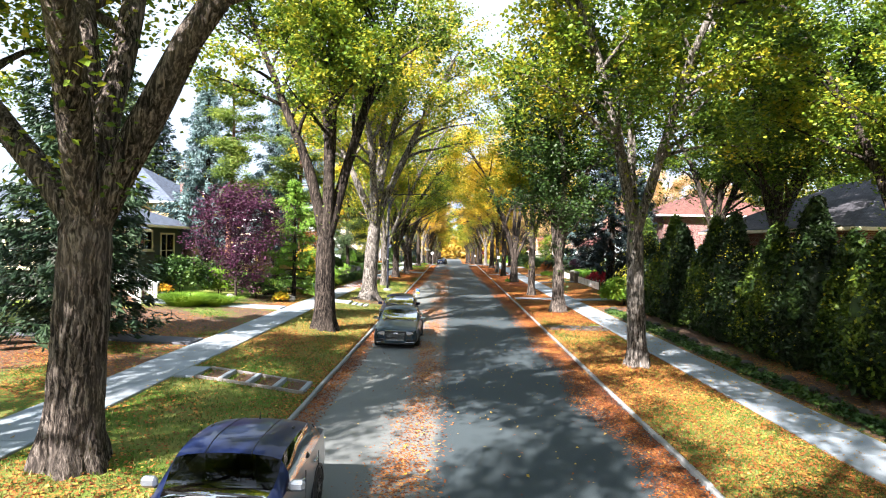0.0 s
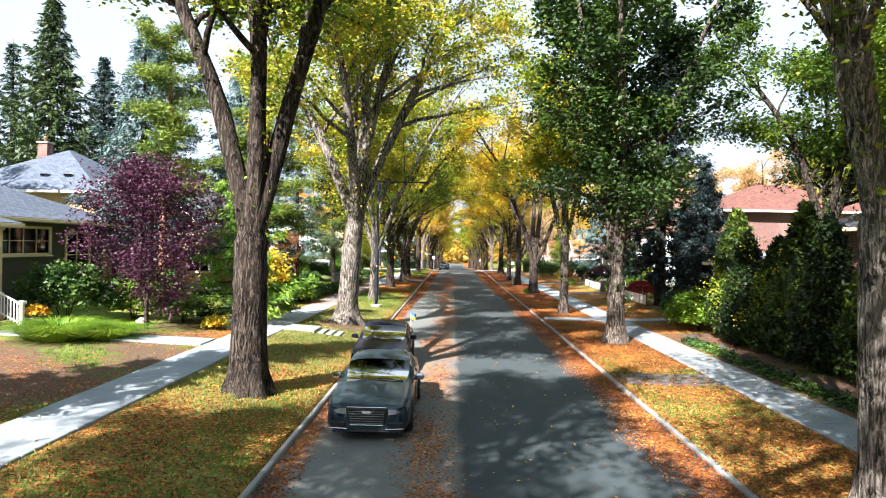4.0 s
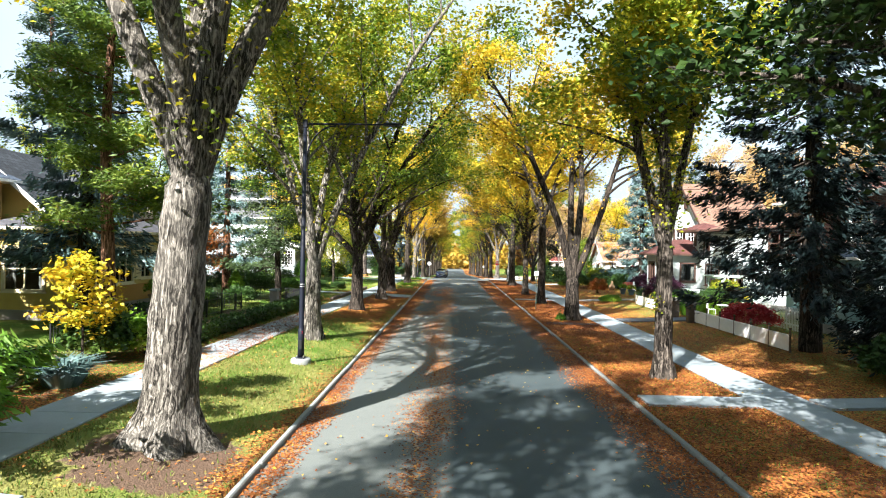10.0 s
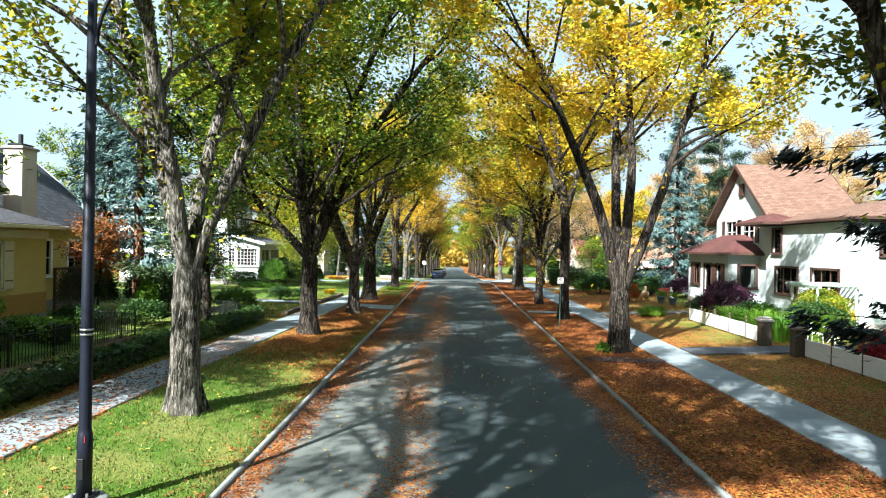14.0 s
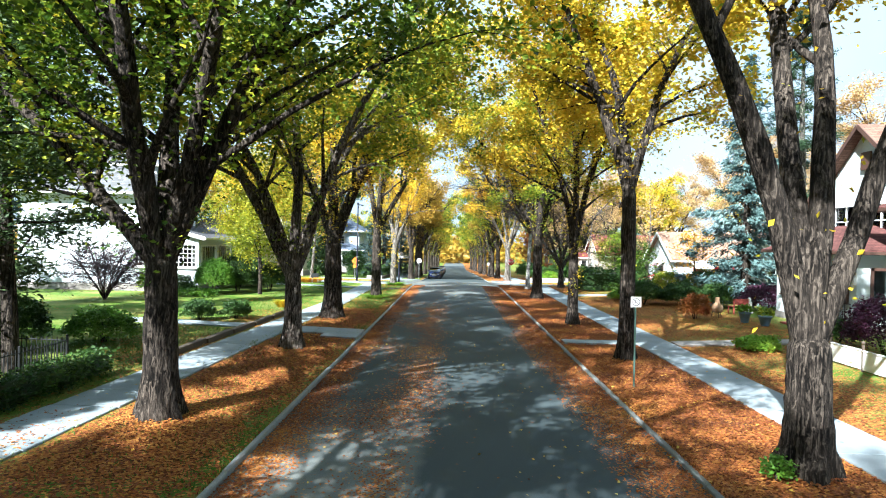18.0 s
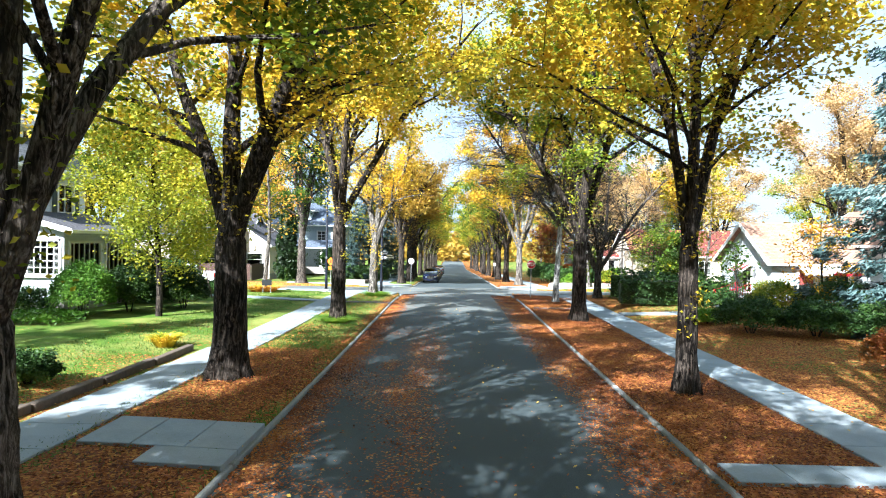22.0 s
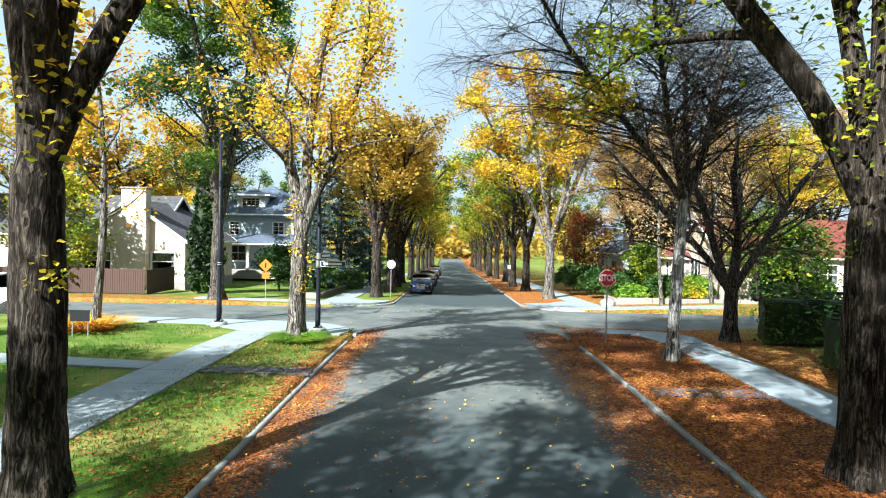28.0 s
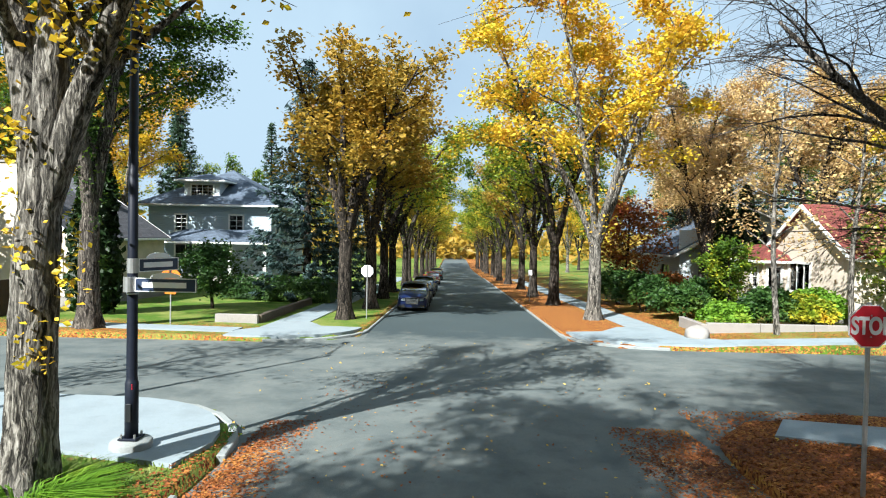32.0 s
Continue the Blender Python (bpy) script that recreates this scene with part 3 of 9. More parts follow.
def bare(x, y):
    n = noise.noise((x * 0.3, y * 0.3, 11.0)) * 0.3
    if math.hypot(x + 6.0, y - 41.6) < 1.7:
        return 1.15 - 0.35 * math.hypot(x + 6.0, y - 41.6) + n
    if -18 < x < -9.8 and 17 < y < 33:
        return 0.62 + n * 1.6
    if -14 < x < -9.8 and 18 < y < 66:
        return 0.5 + n
    if 9.3 < x < 17 and y < 42:
        return 0.65 + n
    return 0.12 + n


def dry(x, y):
    """How far the turf has dried out, 0 to 1: most on the west bank between the garden steps and the lamp."""
    if walk_in(y) - 0.3 < x < 0:
        return lerp(0.3, 0.58, (y - 24) / 8) if y < 46 else lerp(0.58, 0.0, (y - 46) / 16)
    if x > 0:
        return 0.6 if y < 60 else 0.3
    return lerp(0.3, 0.0, (y - 40) / 30)


def golden(x, y):
    """Where the fallen leaf is fresh and yellow rather than rusty."""
    if x > HALF - 1.2 and y < 60:
        return lerp(0.32, 0.0, (y - 28) / 12)
    return 0.2 if x < -HALF and y < 60 else 0.12


def lines(spans):
    out = []
    for a, b, s in spans:
        out += list(np.arange(a, b, s))
    return out + [spans[-1][1]]


xs = lines([(-900, -100, 100), (-100, -40, 10), (-40, -14, 1.6), (-14, 14, 0.45), (14, 40, 1.6), (40, 100, 10), (100, 900, 100)])
ys = lines([(-300, -20, 40), (-20, 4, 2), (4, 130, 0.55), (130, 190, 2), (190, 400, 10), (400, 1400, 125)])
xs = sorted(set([round(v, 3) for v in xs] + [-HALF - 0.16, -HALF - 0.14, HALF + 0.14, HALF + 0.16]))
ys = sorted(set([round(v, 3) for v in ys] + [CROSS0 - 0.16, CROSS0 - 0.14, CROSS1 + 0.14, CROSS1 + 0.16]))
gv, lit, soil_v, dry_v, gold_v = [], [], [], [], []
for y in ys:
    for x in xs:
        road_here = abs(x) < HALF + 0.15 or CROSS0 - 0.15 - flare(x) < y < CROSS1 + 0.15 + flare(x)
        z = fall(y) - 0.08 if road_here else land(x, y) - 0.01
        if not road_here and abs(x) < 60:
            z += 0.025 * noise.noise((x * 0.8, y * 0.8, 0))
        gv.append((x, y, z))
        lit.append(litter(x, y))
        soil_v.append(bare(x, y))
        dry_v.append(dry(x, y))
        gold_v.append(golden(x, y))
nx, ny = len(xs), len(ys)
ii, jj = np.meshgrid(np.arange(ny - 1), np.arange(nx - 1), indexing="ij")
gq = np.stack([ii * nx + jj, ii * nx + jj + 1, (ii + 1) * nx + jj + 1, (ii + 1) * nx + jj], -1).reshape(-1, 4)
gme = np_mesh("ground", gv, gq, GROUND, True)
for key, vals in (("litter", lit), ("soil", soil_v), ("dry", dry_v), ("gold", gold_v)):
    gme.attributes.new(key, "FLOAT", "POINT").data.foreach_set("value", np.array(vals, np.float32))
ground = tagged(new("ground", gme), "lawns and leaf-strewn verges along a street", "ground", kind="structure")

def gutter(x, y):
    d = HALF - abs(x)
    w = lerp(1.15, 1.75, (y - 60) / 22) if x > 0 else lerp(0.6, 1.0, (y - 52) / 14)
    w *= 1 + 0.3 * noise.noise((y * 0.25, x > 0, 2.0)) + 0.12 * noise.noise((y * 1.3, x > 0, 6.0))
    return min(1, max(0.0, 1.15 - d / w)) if d > 0 else 0


def drift(x, y):
    """A band of leaves lies along the outer edge of the parking lane."""
    if x > 0.4:
        return 0.012
    c = -1.35 + 0.35 * noise.noise((y * 0.09, 0, 5.0))
    w = 0.55 + 0.4 * noise.noise((y * 0.2, 0, 8.0))
    a = math.exp(-((x - c) / max(0.2, w)) ** 2) * max(0, 0.75 + 0.9 * noise.noise((x * 0.7, y * 0.3, 1.0)))
    if y > 60:
        a = max(a, 0.62 * max(0, 0.5 + noise.noise((x * 0.5, y * 0.25, 4.0))) * smooth01((-0.2 - x) / 0.8))
    for px, py, rx_, ry_ in ((-1.7, 86.4, 0.55, 1.3), (-2.4, 89.8, 0.35, 0.8), (-1.2, 21.5, 0.5, 1.6), (-1.6, 38.6, 0.7, 1.5)):
        a = max(a, 1.25 - ((x - px) / rx_) ** 4 - ((y - py) / ry_) ** 4)
    return min(1, a * (1 if y < 93 else max(0.08, 1 - (y - 93) / 8)) + 0.014)


# carriageway with its crossing, crowned in the middle
rx = sorted(set([-HALF, HALF] + [round(v, 2) for v in np.arange(-4.0, 4.01, 0.25)]))
ry = lines([(-60, 4, 4), (4, 132, 0.5), (132, 320, 4), (320, 700, 60)])
rv = [(x, y, fall(y) + 0.05 * (1 - (x / HALF) ** 2)) for y in ry for x in rx]
nx, ny = len(rx), len(ry)
ii, jj = np.meshgrid(np.arange(ny - 1), np.arange(nx - 1), indexing="ij")
rq = np.stack([ii * nx + jj, ii * nx + jj + 1, (ii + 1) * nx + jj + 1, (ii + 1) * nx + jj], -1).reshape(-1, 4)
rme = np_mesh("road", rv, rq, ASPHALT, True)
# worn pale lane; past y 98 the paleness also paints in sunlit brightness
old = [smooth01((-0.75 - x) / 0.5 + 0.5) * (1 - smooth01((y - 58) / 22)) + 0.62 * smooth01((y - 98) / 10) * (1 - smooth01((y - 128) / 8)) + 0.5 * smooth01((y - 135) / 20) for x, y, z in rv]
rme.attributes.new("old", "FLOAT", "POINT").data.foreach_set("value", np.array(old, np.float32))
rme.attributes.new("litter", "FLOAT", "POINT").data.foreach_set("value", np.array([max(gutter(x, y) * 1.0, drift(x, y) * 0.62) if 2 < y < 117 else 0.0 for x, y, z in rv], np.float32))
road = tagged(new("road", rme), "worn asphalt street with darker resurfaced lane", "road", kind="structure")
for side in (-1, 1):
    cv, cq = [], []
    cxs = [side * v for v in lines([(HALF - 0.25, 8, 0.25), (8, 60, 2.0), (60, 300, 40)])]
        # the mouth of the side street flares out with the rounded corners
    for i, x in enumerate(cxs):
        fl = flare(x)
        for j in range(11):
            u = j / 10
            y = (CROSS0 - fl) + u * (9.6 + 2 * fl)
            cv.append((x, y, fall(y) + 0.003 + 0.03 * (1 - (2 * u - 1) ** 2) * smooth01((abs(x) - HALF) / 5)))
    n = 11
    ii, jj = np.meshgrid(np.arange(len(cxs) - 1), np.arange(n - 1), indexing="ij")
    cq = np.stack([ii * n + jj, ii * n + jj + 1, (ii + 1) * n + jj + 1, (ii + 1) * n + jj], -1).reshape(-1, 4)
    if side > 0:
        cq = cq[:, ::-1]
    cme = np_mesh("side_street", cv, cq, ASPHALT, True)
    # pale tone raised here too, for the look of sun on asphalt
    cme.attributes.new("old", "FLOAT", "POINT").data.foreach_set("value", np.full(len(cv), 0.6, np.float32))
    tagged(new("side_street", cme), "grey asphalt side street at the crossing", "road", kind="structure")

# ---- kerbs and walks ----
def strip_thing(name, label, category):
    return tagged(new(name), label, category, kind="structure")


def slab(w, l, t=0.12, bev=0.015):
    return boxbm((0, 0, -t / 2), (w, l, t), 0, bev)


kerb = strip_thing("kerb", "concrete kerb along the street", "kerb")
kerb_me = bm_mesh("kerb_stone", boxbm((0, 0, 0), (0.12, 2.98, 0.32), 0, 0.025), KERB)
for side in (-1, 1):
    y = 1.5
    while y < 200:
        if not 114.2 < y < 133.5:
            sl = (fall(y + 1.5) - fall(y - 1.5)) / 3
            ob = part("kerb_stone", kerb_me, None, kerb)
            ob.matrix_local = pose(side * (HALF + 0.08) + random.uniform(-0.012, 0.012), y, fall(y) - (lerp(0.055, 0.078, (y - 70) / 20) if side < 0 else 0.074) + random.uniform(-0.012, 0.006), math.degrees(math.atan(sl)), 0, 0)
        y += 3.0
    # rounded corners at the crossing
    for yc, sgn in ((CROSS0 - 3.6, 1), (CROSS1 + 3.6, -1)):
        if side > 0 and sgn > 0:
            continue  # this corner lies flush under the leaves
        for j in range(6):
            a0 = (j + 0.5) / 6 * math.pi / 2
            cx, cy = side * (HALF + 3.6 - 3.52 * math.cos(a0)), yc + sgn * 3.52 * math.sin(a0)
            bm = boxbm((0, 0, 0), (0.16, 0.96, 0.28), 0, 0.02)
            ob = part("kerb_stone", bm, KERB, kerb)
            ob.matrix_local = pose(cx, cy, fall(cy) - 0.03, 0, 0, -side * sgn * math.degrees(a0))

walk_w = strip_thing("pavement_west", "pale concrete walk in square slabs", "pavement")
walk_e = strip_thing("pavement_east", "pale concrete walk in square slabs", "pavement")
wm = bm_mesh("slab", slab(1.62, 1.488), CONCRETE)
for i in range(130):
    y = 0.75 + 1.5 * i
    if 117.5 < y < 129.6:
        continue
    for par, x, z in ((walk_w, walk_in(y) - 0.82, walk_z(y)), (walk_e, 8.3 if y < 112 else lerp(8.3, 8.8, (y - 112) / 8), land(8.3, y))):
        ob = part("slab", wm, None, par)
        sl = (walk_z(y + 0.7) - walk_z(y - 0.7)) / 1.4 if x < 0 else (fall(y + 0.7) - fall(y - 0.7)) / 1.4
        ob.matrix_local = pose(x, y, z + 0.035, math.degrees(math.atan(sl)) + random.uniform(-0.25, 0.25), random.uniform(-0.3, 0.3), 0)


def cross_walk(parent, x0, x1, y, w, mat, n=3, rise=None):
    """A short path across the verge in a few slabs."""
    for i in range(n):
        xa, xb = x0 + (x1 - x0) * i / n, x0 + (x1 - x0) * (i + 1) / n
        xm = (xa + xb) / 2
        za, zb = land(xa, y), land(xb, y)
        ob = part("slab", boxbm((0, 0, -0.05), (abs(xb - xa) - 0.012, w, 0.12), 0, 0.012), mat, parent)
        ob.matrix_local = pose(xm, y, land(xm, y) + 0.05, 0, -math.degrees(math.atan2(zb - za, xb - xa)), 0)


def paver_walk(parent, x0, x1, y, w):
    """A path of small dark pavers laid flush with the turf, in staggered rows."""
    me = bm_mesh("paver", boxbm((0, 0, -0.03), (0.29, 0.19, 0.07), 0, 0.012), PAVER)
    rows = max(3, round(w / 0.2))
    for r in range(rows):
        yy = y - w / 2 + (r + 0.5) * w / rows
        x = x0 + (0.15 if r % 2 else 0.0)
        while x + 0.29 < x1 + 0.16:
            xm = x + 0.145
            ob = part("paver", me, None, parent)
            tilt = math.degrees(math.atan2(land(xm + 0.15, y) - land(xm - 0.15, y), 0.3))
            ob.matrix_local = pose(xm, yy, land(xm, y) + 0.022 + random.uniform(-0.006, 0.006), random.uniform(-1.2, 1.2), -tilt + random.uniform(-1, 1), random.uniform(-0.8, 0.8))
            x += 0.3


paths = strip_thing("verge_paths", "short paths crossing the verge to the kerb", "path")
for x0, x1, y, w, mat in ((4.45, 7.45, 31.6, 1.5, PAVER), (4.45, 7.45, 47.2, 1.0, CONCRETE), (4.45, 7.45, 64.6, 0.9, PAVER), (4.45, 7.45, 80.9, 0.85, CONCRETE),
                          (4.6, 7.45, 106.9, 0.8, PAVER), (-7.4, -4.34, 82.2, 1.6, CONCRETE), (-7.3, -4.45, 108.3, 0.8, PAVER)):
    if mat == PAVER:
        paver_walk(paths, x0, x1, y, w)
    else:
        cross_walk(paths, x0, x1, y, w, mat)
cross_walk(paths, -5.9, -4.34, 80.98, 0.8, CONCRETE, 1)
garden_paths = strip_thing("garden_paths", "concrete paths from the walk to the house doors", "path")
for x0, x1, y, w, mat, n in ((-19.5, -9.85, 34.3, 1.3, CONCRETE, 6), (-18, -9.85, 23.0, 1.2, PAVER, 5), (9.2, 14.5, 47.2, 1.0, CONCRETE, 3), (9.2, 16, 66.8, 1.5, PAVER, 4),
                             (-16, -9.6, 83.0, 1.1, CONCRETE, 4), (9.2, 15, 81.0, 1.0, STONE, 3), (-16, -8.95, 108.5, 0.9, CONCRETE, 4), (9.2, 13, 104.5, 1.0, CONCRETE, 3)):
    cross_walk(garden_paths, x0, x1, y, w, mat, n)

# concrete aprons where the walks meet the crossing
apron = strip_thing("corner_aprons", "smooth concrete kerb ramps at the crossing", "pavement")


def apron_slab(points, z=0.065):
    bm = bmesh.new()
    vs = [bm.verts.new((x, y + DATUM, land(x, y + DATUM) + z)) for x, y in points]
    f = bm.faces.new(vs)
    r = bmesh.ops.extrude_face_region(bm, geom=[f])
    for v in r["geom"]:
        if isinstance(v, bmesh.types.BMVert):
            v.co.z -= 0.14
    part("slab", bm, CONCRETE, apron)


def arc(cx, cy, r, a0, a1, n=8):
    return [(cx + r * math.cos(radians(a0 + (a1 - a0) * i / n)), cy + r * math.sin(radians(a0 + (a1 - a0) * i / n))) for i in range(n + 1)]


apron_slab([(-8.95, 114.6)] + [(-4.75, 113.6)] + arc(-7.85, 114.4, 3.3, -8, 90)[1:] + [(-10.9, 117.75), (-10.9, 116.0)])
apron_slab([(-16, 116.2), (-10.95, 116.2), (-10.95, 117.7), (-16, 117.7)])
apron_slab(arc(-7.85, 131.2, 3.3, 0, -90) + [(-9.5, 127.85), (-9.5, 129.4), (-8.9, 130.4), (-8.9, 133), (-7.3, 133), (-6.4, 131.4)])
apron_slab([(7.5, 113.2), (9.2, 113.2), (9.4, 115.0), (8.4, 116.6), (6.4, 117.1), (5.6, 115.9), (7.2, 115.4)])
apron_slab(arc(7.85, 131.2, 3.3, 180, 270) + [(10.5, 127.85), (10.5, 129.4), (9.2, 130.5), (9.2, 133.5), (7.4, 133.5), (6.2, 131.6)])
apron_slab([(10.55, 127.9), (17, 127.9), (17, 129.3), (10.55, 129.3)])
apron_slab([(-17, 129.0), (-9.55, 129.0), (-9.55, 130.2), (-17, 130.2)])

# steps down the bank
def bank_steps(y, w, x0, x1, n, label, nose=0.14):
    """Treads with a pale nosing and a sunken bed behind it, held between stone cheeks."""
    st = tagged(new("verge_steps"), label, "steps", kind="structure")
    d = (x1 - x0) / n
    for i in range(n):
        xa = x0 + d * i
        z = land(xa + d * 0.4, y) + 0.04
        part("nosing", boxbm((xa + d - nose / 2, y, z - 0.12), (nose, w, 0.26), 0, 0.015), CONCRETE, st)
        if d - nose > 0.08:
            part("tread", boxbm((xa + (d - nose) / 2, y, z - 0.15), (d - nose, w - 0.02, 0.24), 0, 0.008), BED_SOIL, st, "dark bed strewn with leaves")
        if nose < 0.2:
            for s in (-1, 1):
                beam("edging", (xa, y + s * (w / 2 + 0.03), land(xa, y) + 0.01), (xa + d - 0.01, y + s * (w / 2 + 0.03), land(xa + d, y) + 0.01), 0.05, 0.1, STONE, st)
    return st


bank_steps(18.0, 1.05, -7.5, -4.5, 4, "concrete garden steps set in the grass bank")
bank_steps(38.5, 1.1, -6.75, -5.7, 3, "three pale concrete steps down the grass bank", 0.25)
cross_walk(paths, -8.1, -6.78, 38.6, 1.3, CONCRETE, 1)
cross_walk(paths, -8.1, -7.52, 18.0, 1.2, CONCRETE, 1)

# ---- trees and plants ----
def leaves_np(rng, centres, count, spread, size, flat=0.7, hang=0.25, long=1.5, grow=None):
    """Folded leaves scattered round the given points; each is one island of two faces' worth."""
    c = np.repeat(np.asarray(centres, float), count, axis=0)
    n = len(c)
    off = rng.normal(size=(n, 3)) * spread
    pos = c + off
    a = rng.uniform(0, 2 * np.pi, n)
    nz = rng.normal(size=(n, 3)) * flat
    nz[:, 2] += 1.0
    nz /= np.linalg.norm(nz, axis=1, keepdims=True)
    t = np.stack([np.cos(a), np.sin(a), np.full(n, -hang)], 1)
    t -= nz * (t * nz).sum(1, keepdims=True)
    t /= np.linalg.norm(t, axis=1, keepdims=True)
    b = np.cross(nz, t)
    s = size * rng.uniform(0.6, 1.35, (n, 1))
    if grow:  # leaf sprays stand closer together high in the crown
        s = s * np.interp(pos[:, 2:3], [grow * 0.3, grow * 0.75], [0.8, 1.2])
    v = np.stack([pos - t * s * long * 0.5, pos + b * s * 0.5 + nz * s * 0.12, pos + t * s * long * 0.5, pos - b * s * 0.5 + nz * s * 0.12], 1)
    return v.reshape(-1, 3), np.arange(4 * n).reshape(-1, 4)


def branch(rng, p, d, length, r0, r1, segs, bend, wob):
    """A bending line from p along d: points and radii."""
    pts, d = [np.array(p, float)], np.array(d, float)
    d /= np.linalg.norm(d)
    for i in range(segs):
        d = d + np.array(bend) / segs + rng.normal(size=3) * wob
        d /= np.linalg.norm(d)
        pts.append(pts[-1] + d * length / segs)
    return np.array(pts), np.linspace(r0, r1, segs + 1)


def elm(name, x, y, z, fork, girth, limbs, leaf, seed, height=16.0, dens=36, size=0.104, sprouts=0, lean=(0, 0), bark=None, label="", detail=1.0, low=0.35, group="street trees", spread=1.0, reach=1.0, flare_k=0.5, clad_k=1.0, limb_bark=None, clad_low=1):
    """A street elm: flared trunk, steep limbs from one fork, branches and a crown of single leaves.
    limbs: (azimuth, tilt from upright, length share)."""
    rng = np.random.default_rng(seed)
    bark = bark or BARK
    tree = thing(name, pose(x, y, z), label, "tree", group)
    # trunk, flared at the root with buttresses
    top = np.array([lean[0], lean[1], fork])
    n, rings = 20, 16
    pts, rad = [], []
    for i in range(rings):
        u = i / (rings - 1)
        bow = math.sin(u * math.pi) * 0.08 * girth
        pts.append(top * u + np.array([bow * math.cos(seed), bow * math.sin(seed), 0]))
        rad.append(girth * (1.0 - 0.16 * u + flare_k * math.exp(-u * fork / 0.33)))
    pts = np.array(pts)
    pts[0, 2] -= 0.25
    v, q = tube(pts, rad, n)
    v = v.reshape(rings, n, 3)
    ang = np.arange(n) / n * 2 * np.pi
    lobes = 5 + seed % 3
    for i in range(rings):
        h = pts[i, 2]
        amp = 0.22 * math.exp(-max(h, 0) / 0.35) + 0.035
        k = 1 + amp * np.cos(lobes * ang + seed) + 0.035 * rng.normal(size=n)
        v[i] = pts[i] + (v[i] - pts[i]) * k[:, None]
    if len(limbs) and fork > 2:
        v[-1] = pts[-1] + (v[-1] - pts[-1]) * 0.75
    part("trunk", np_mesh("trunk", v.reshape(-1, 3), q, bark, True), bark, tree)
    tips, clad = [], []
    fine = Buf()
    for k, (az, tilt, share) in enumerate(limbs):
        a, ti = radians(az + rng.uniform(-4, 4)), radians(tilt * 0.62)
        d = np.array([math.sin(ti) * math.cos(a), math.sin(ti) * math.sin(a), math.cos(ti)])
        ln = (height * 1.12 - fork) * share / max(0.6, math.cos(ti * 0.9)) * 0.92
        r = girth * (0.62 if len(limbs) <= 3 else 0.5) * rng.uniform(0.85, 1.1)
        start = top - np.array([0, 0, 0.35]) + d * 0.1
        if abs(x) < 8 and math.cos(a) * x < -0.6 * abs(x):  # limbs on the street side reach out over the road
            ln, bow_out = ln * 1.07, 1.1
        else:
            bow_out = 1.0
        out = np.array([math.cos(a), math.sin(a), 0.0])
        p, rr = branch(rng, start, d, ln, r, 0.05, 11, out * 0.24 * reach * bow_out + np.array([0, 0, 0.12]), 0.05)
        rr = r * (1 - np.linspace(0, 1, 12)) ** 0.65 + 0.03
        part("limb", np_mesh("limb", *tube(p, rr, 10, 0.05, rng), limb_bark or bark, True), limb_bark or bark, tree)
        for i in range(clad_low, 12):
            for c in range(4):
                clad.append(p[i] + rng.normal(size=3) * (rr[i] + 0.2))
        kids = int(10 * detail + 0.5)
        for c in range(kids):
            u = max(0.12, low - 0.08) + (0.97 - max(0.12, low - 0.08)) * (c + rng.uniform(0, 0.7)) / kids
            f = u * 11
            i = min(10, int(f))
            base = p[i] + (p[i + 1] - p[i]) * (f - i)
            ax = rng.uniform(0, 2 * math.pi)
            side = np.array([math.cos(ax), math.sin(ax), rng.uniform(-0.1, 0.6)]) + out * 0.35
            dd = (p[i + 1] - p[i]) / np.linalg.norm(p[i + 1] - p[i]) * 0.55 + side * 0.75
            bare_tree = leaf is None
            l2 = ln * (0.18 + 0.21 * (1 - u)) * rng.uniform(0.8, 1.2) * spread
            if bare_tree:
                l2 *= 1.35
            p2, _ = branch(rng, base, dd, l2, 0, 0, 6, (0, 0, -0.5 if bare_tree else 0.05 - 0.25 * (u < 0.5)), 0.1)
            r2 = np.linspace(rr[i] * (0.36 if bare_tree else 0.5), 0.009 if bare_tree else 0.014, 7)
            fine.add(*tube(p2, r2, 6))
            tips += [p2[3] + rng.normal(size=3) * 0.2, p2[5], p2[6]]
            for c2 in range(int(5 * detail + 0.5)):
                j = int(rng.integers(2, 7))
                ax = rng.uniform(0, 2 * math.pi)
                dd = np.array([math.cos(ax), math.sin(ax), rng.uniform(-0.35, 0.5)]) + (p2[j] - p2[j - 1])
                l3 = l2 * rng.uniform(0.28, 0.5)
                p3, _ = branch(rng, p2[j], dd, l3, 0, 0, 3, (0, 0, -0.2), 0.15)
                fine.add(*tube(p3, [0.010, 0.008, 0.006, 0.003] if bare_tree else [0.016, 0.012, 0.009, 0.005], 4))
                for c3 in range(4 if bare_tree else 0):
                    p4, _ = branch(rng, p3[1 + c3 % 3], rng.normal(size=3) * (1, 1, 0.6) + (p3[2] - p3[1]) * 2, l3 * 0.6, 0, 0, 2, (0, 0, -0.3), 0.15)
                    fine.add(*tube(p4, [0.005, 0.004, 0.002], 3))
                tips += [p3[1], p3[2], p3[3]]
    if fine.n:
        tagged(part("branchwork", fine.mesh("branchwork", limb_bark or bark), limb_bark or bark, tree), kind="stuff")
    tips = np.array(tips)
    if leaf and dens:
        buf = Buf()
        dens = int(dens * 1.9) if size < 0.11 else dens
        buf.add(*leaves_np(rng, tips, dens, (0.29, 0.29, 0.27), size, grow=height))
        buf.add(*leaves_np(rng, clad, int(max(3, dens // 5) * clad_k), (0.24, 0.24, 0.32), size * 0.85))
        if sprouts:
            ha = rng.uniform(0, 2 * np.pi, sprouts)
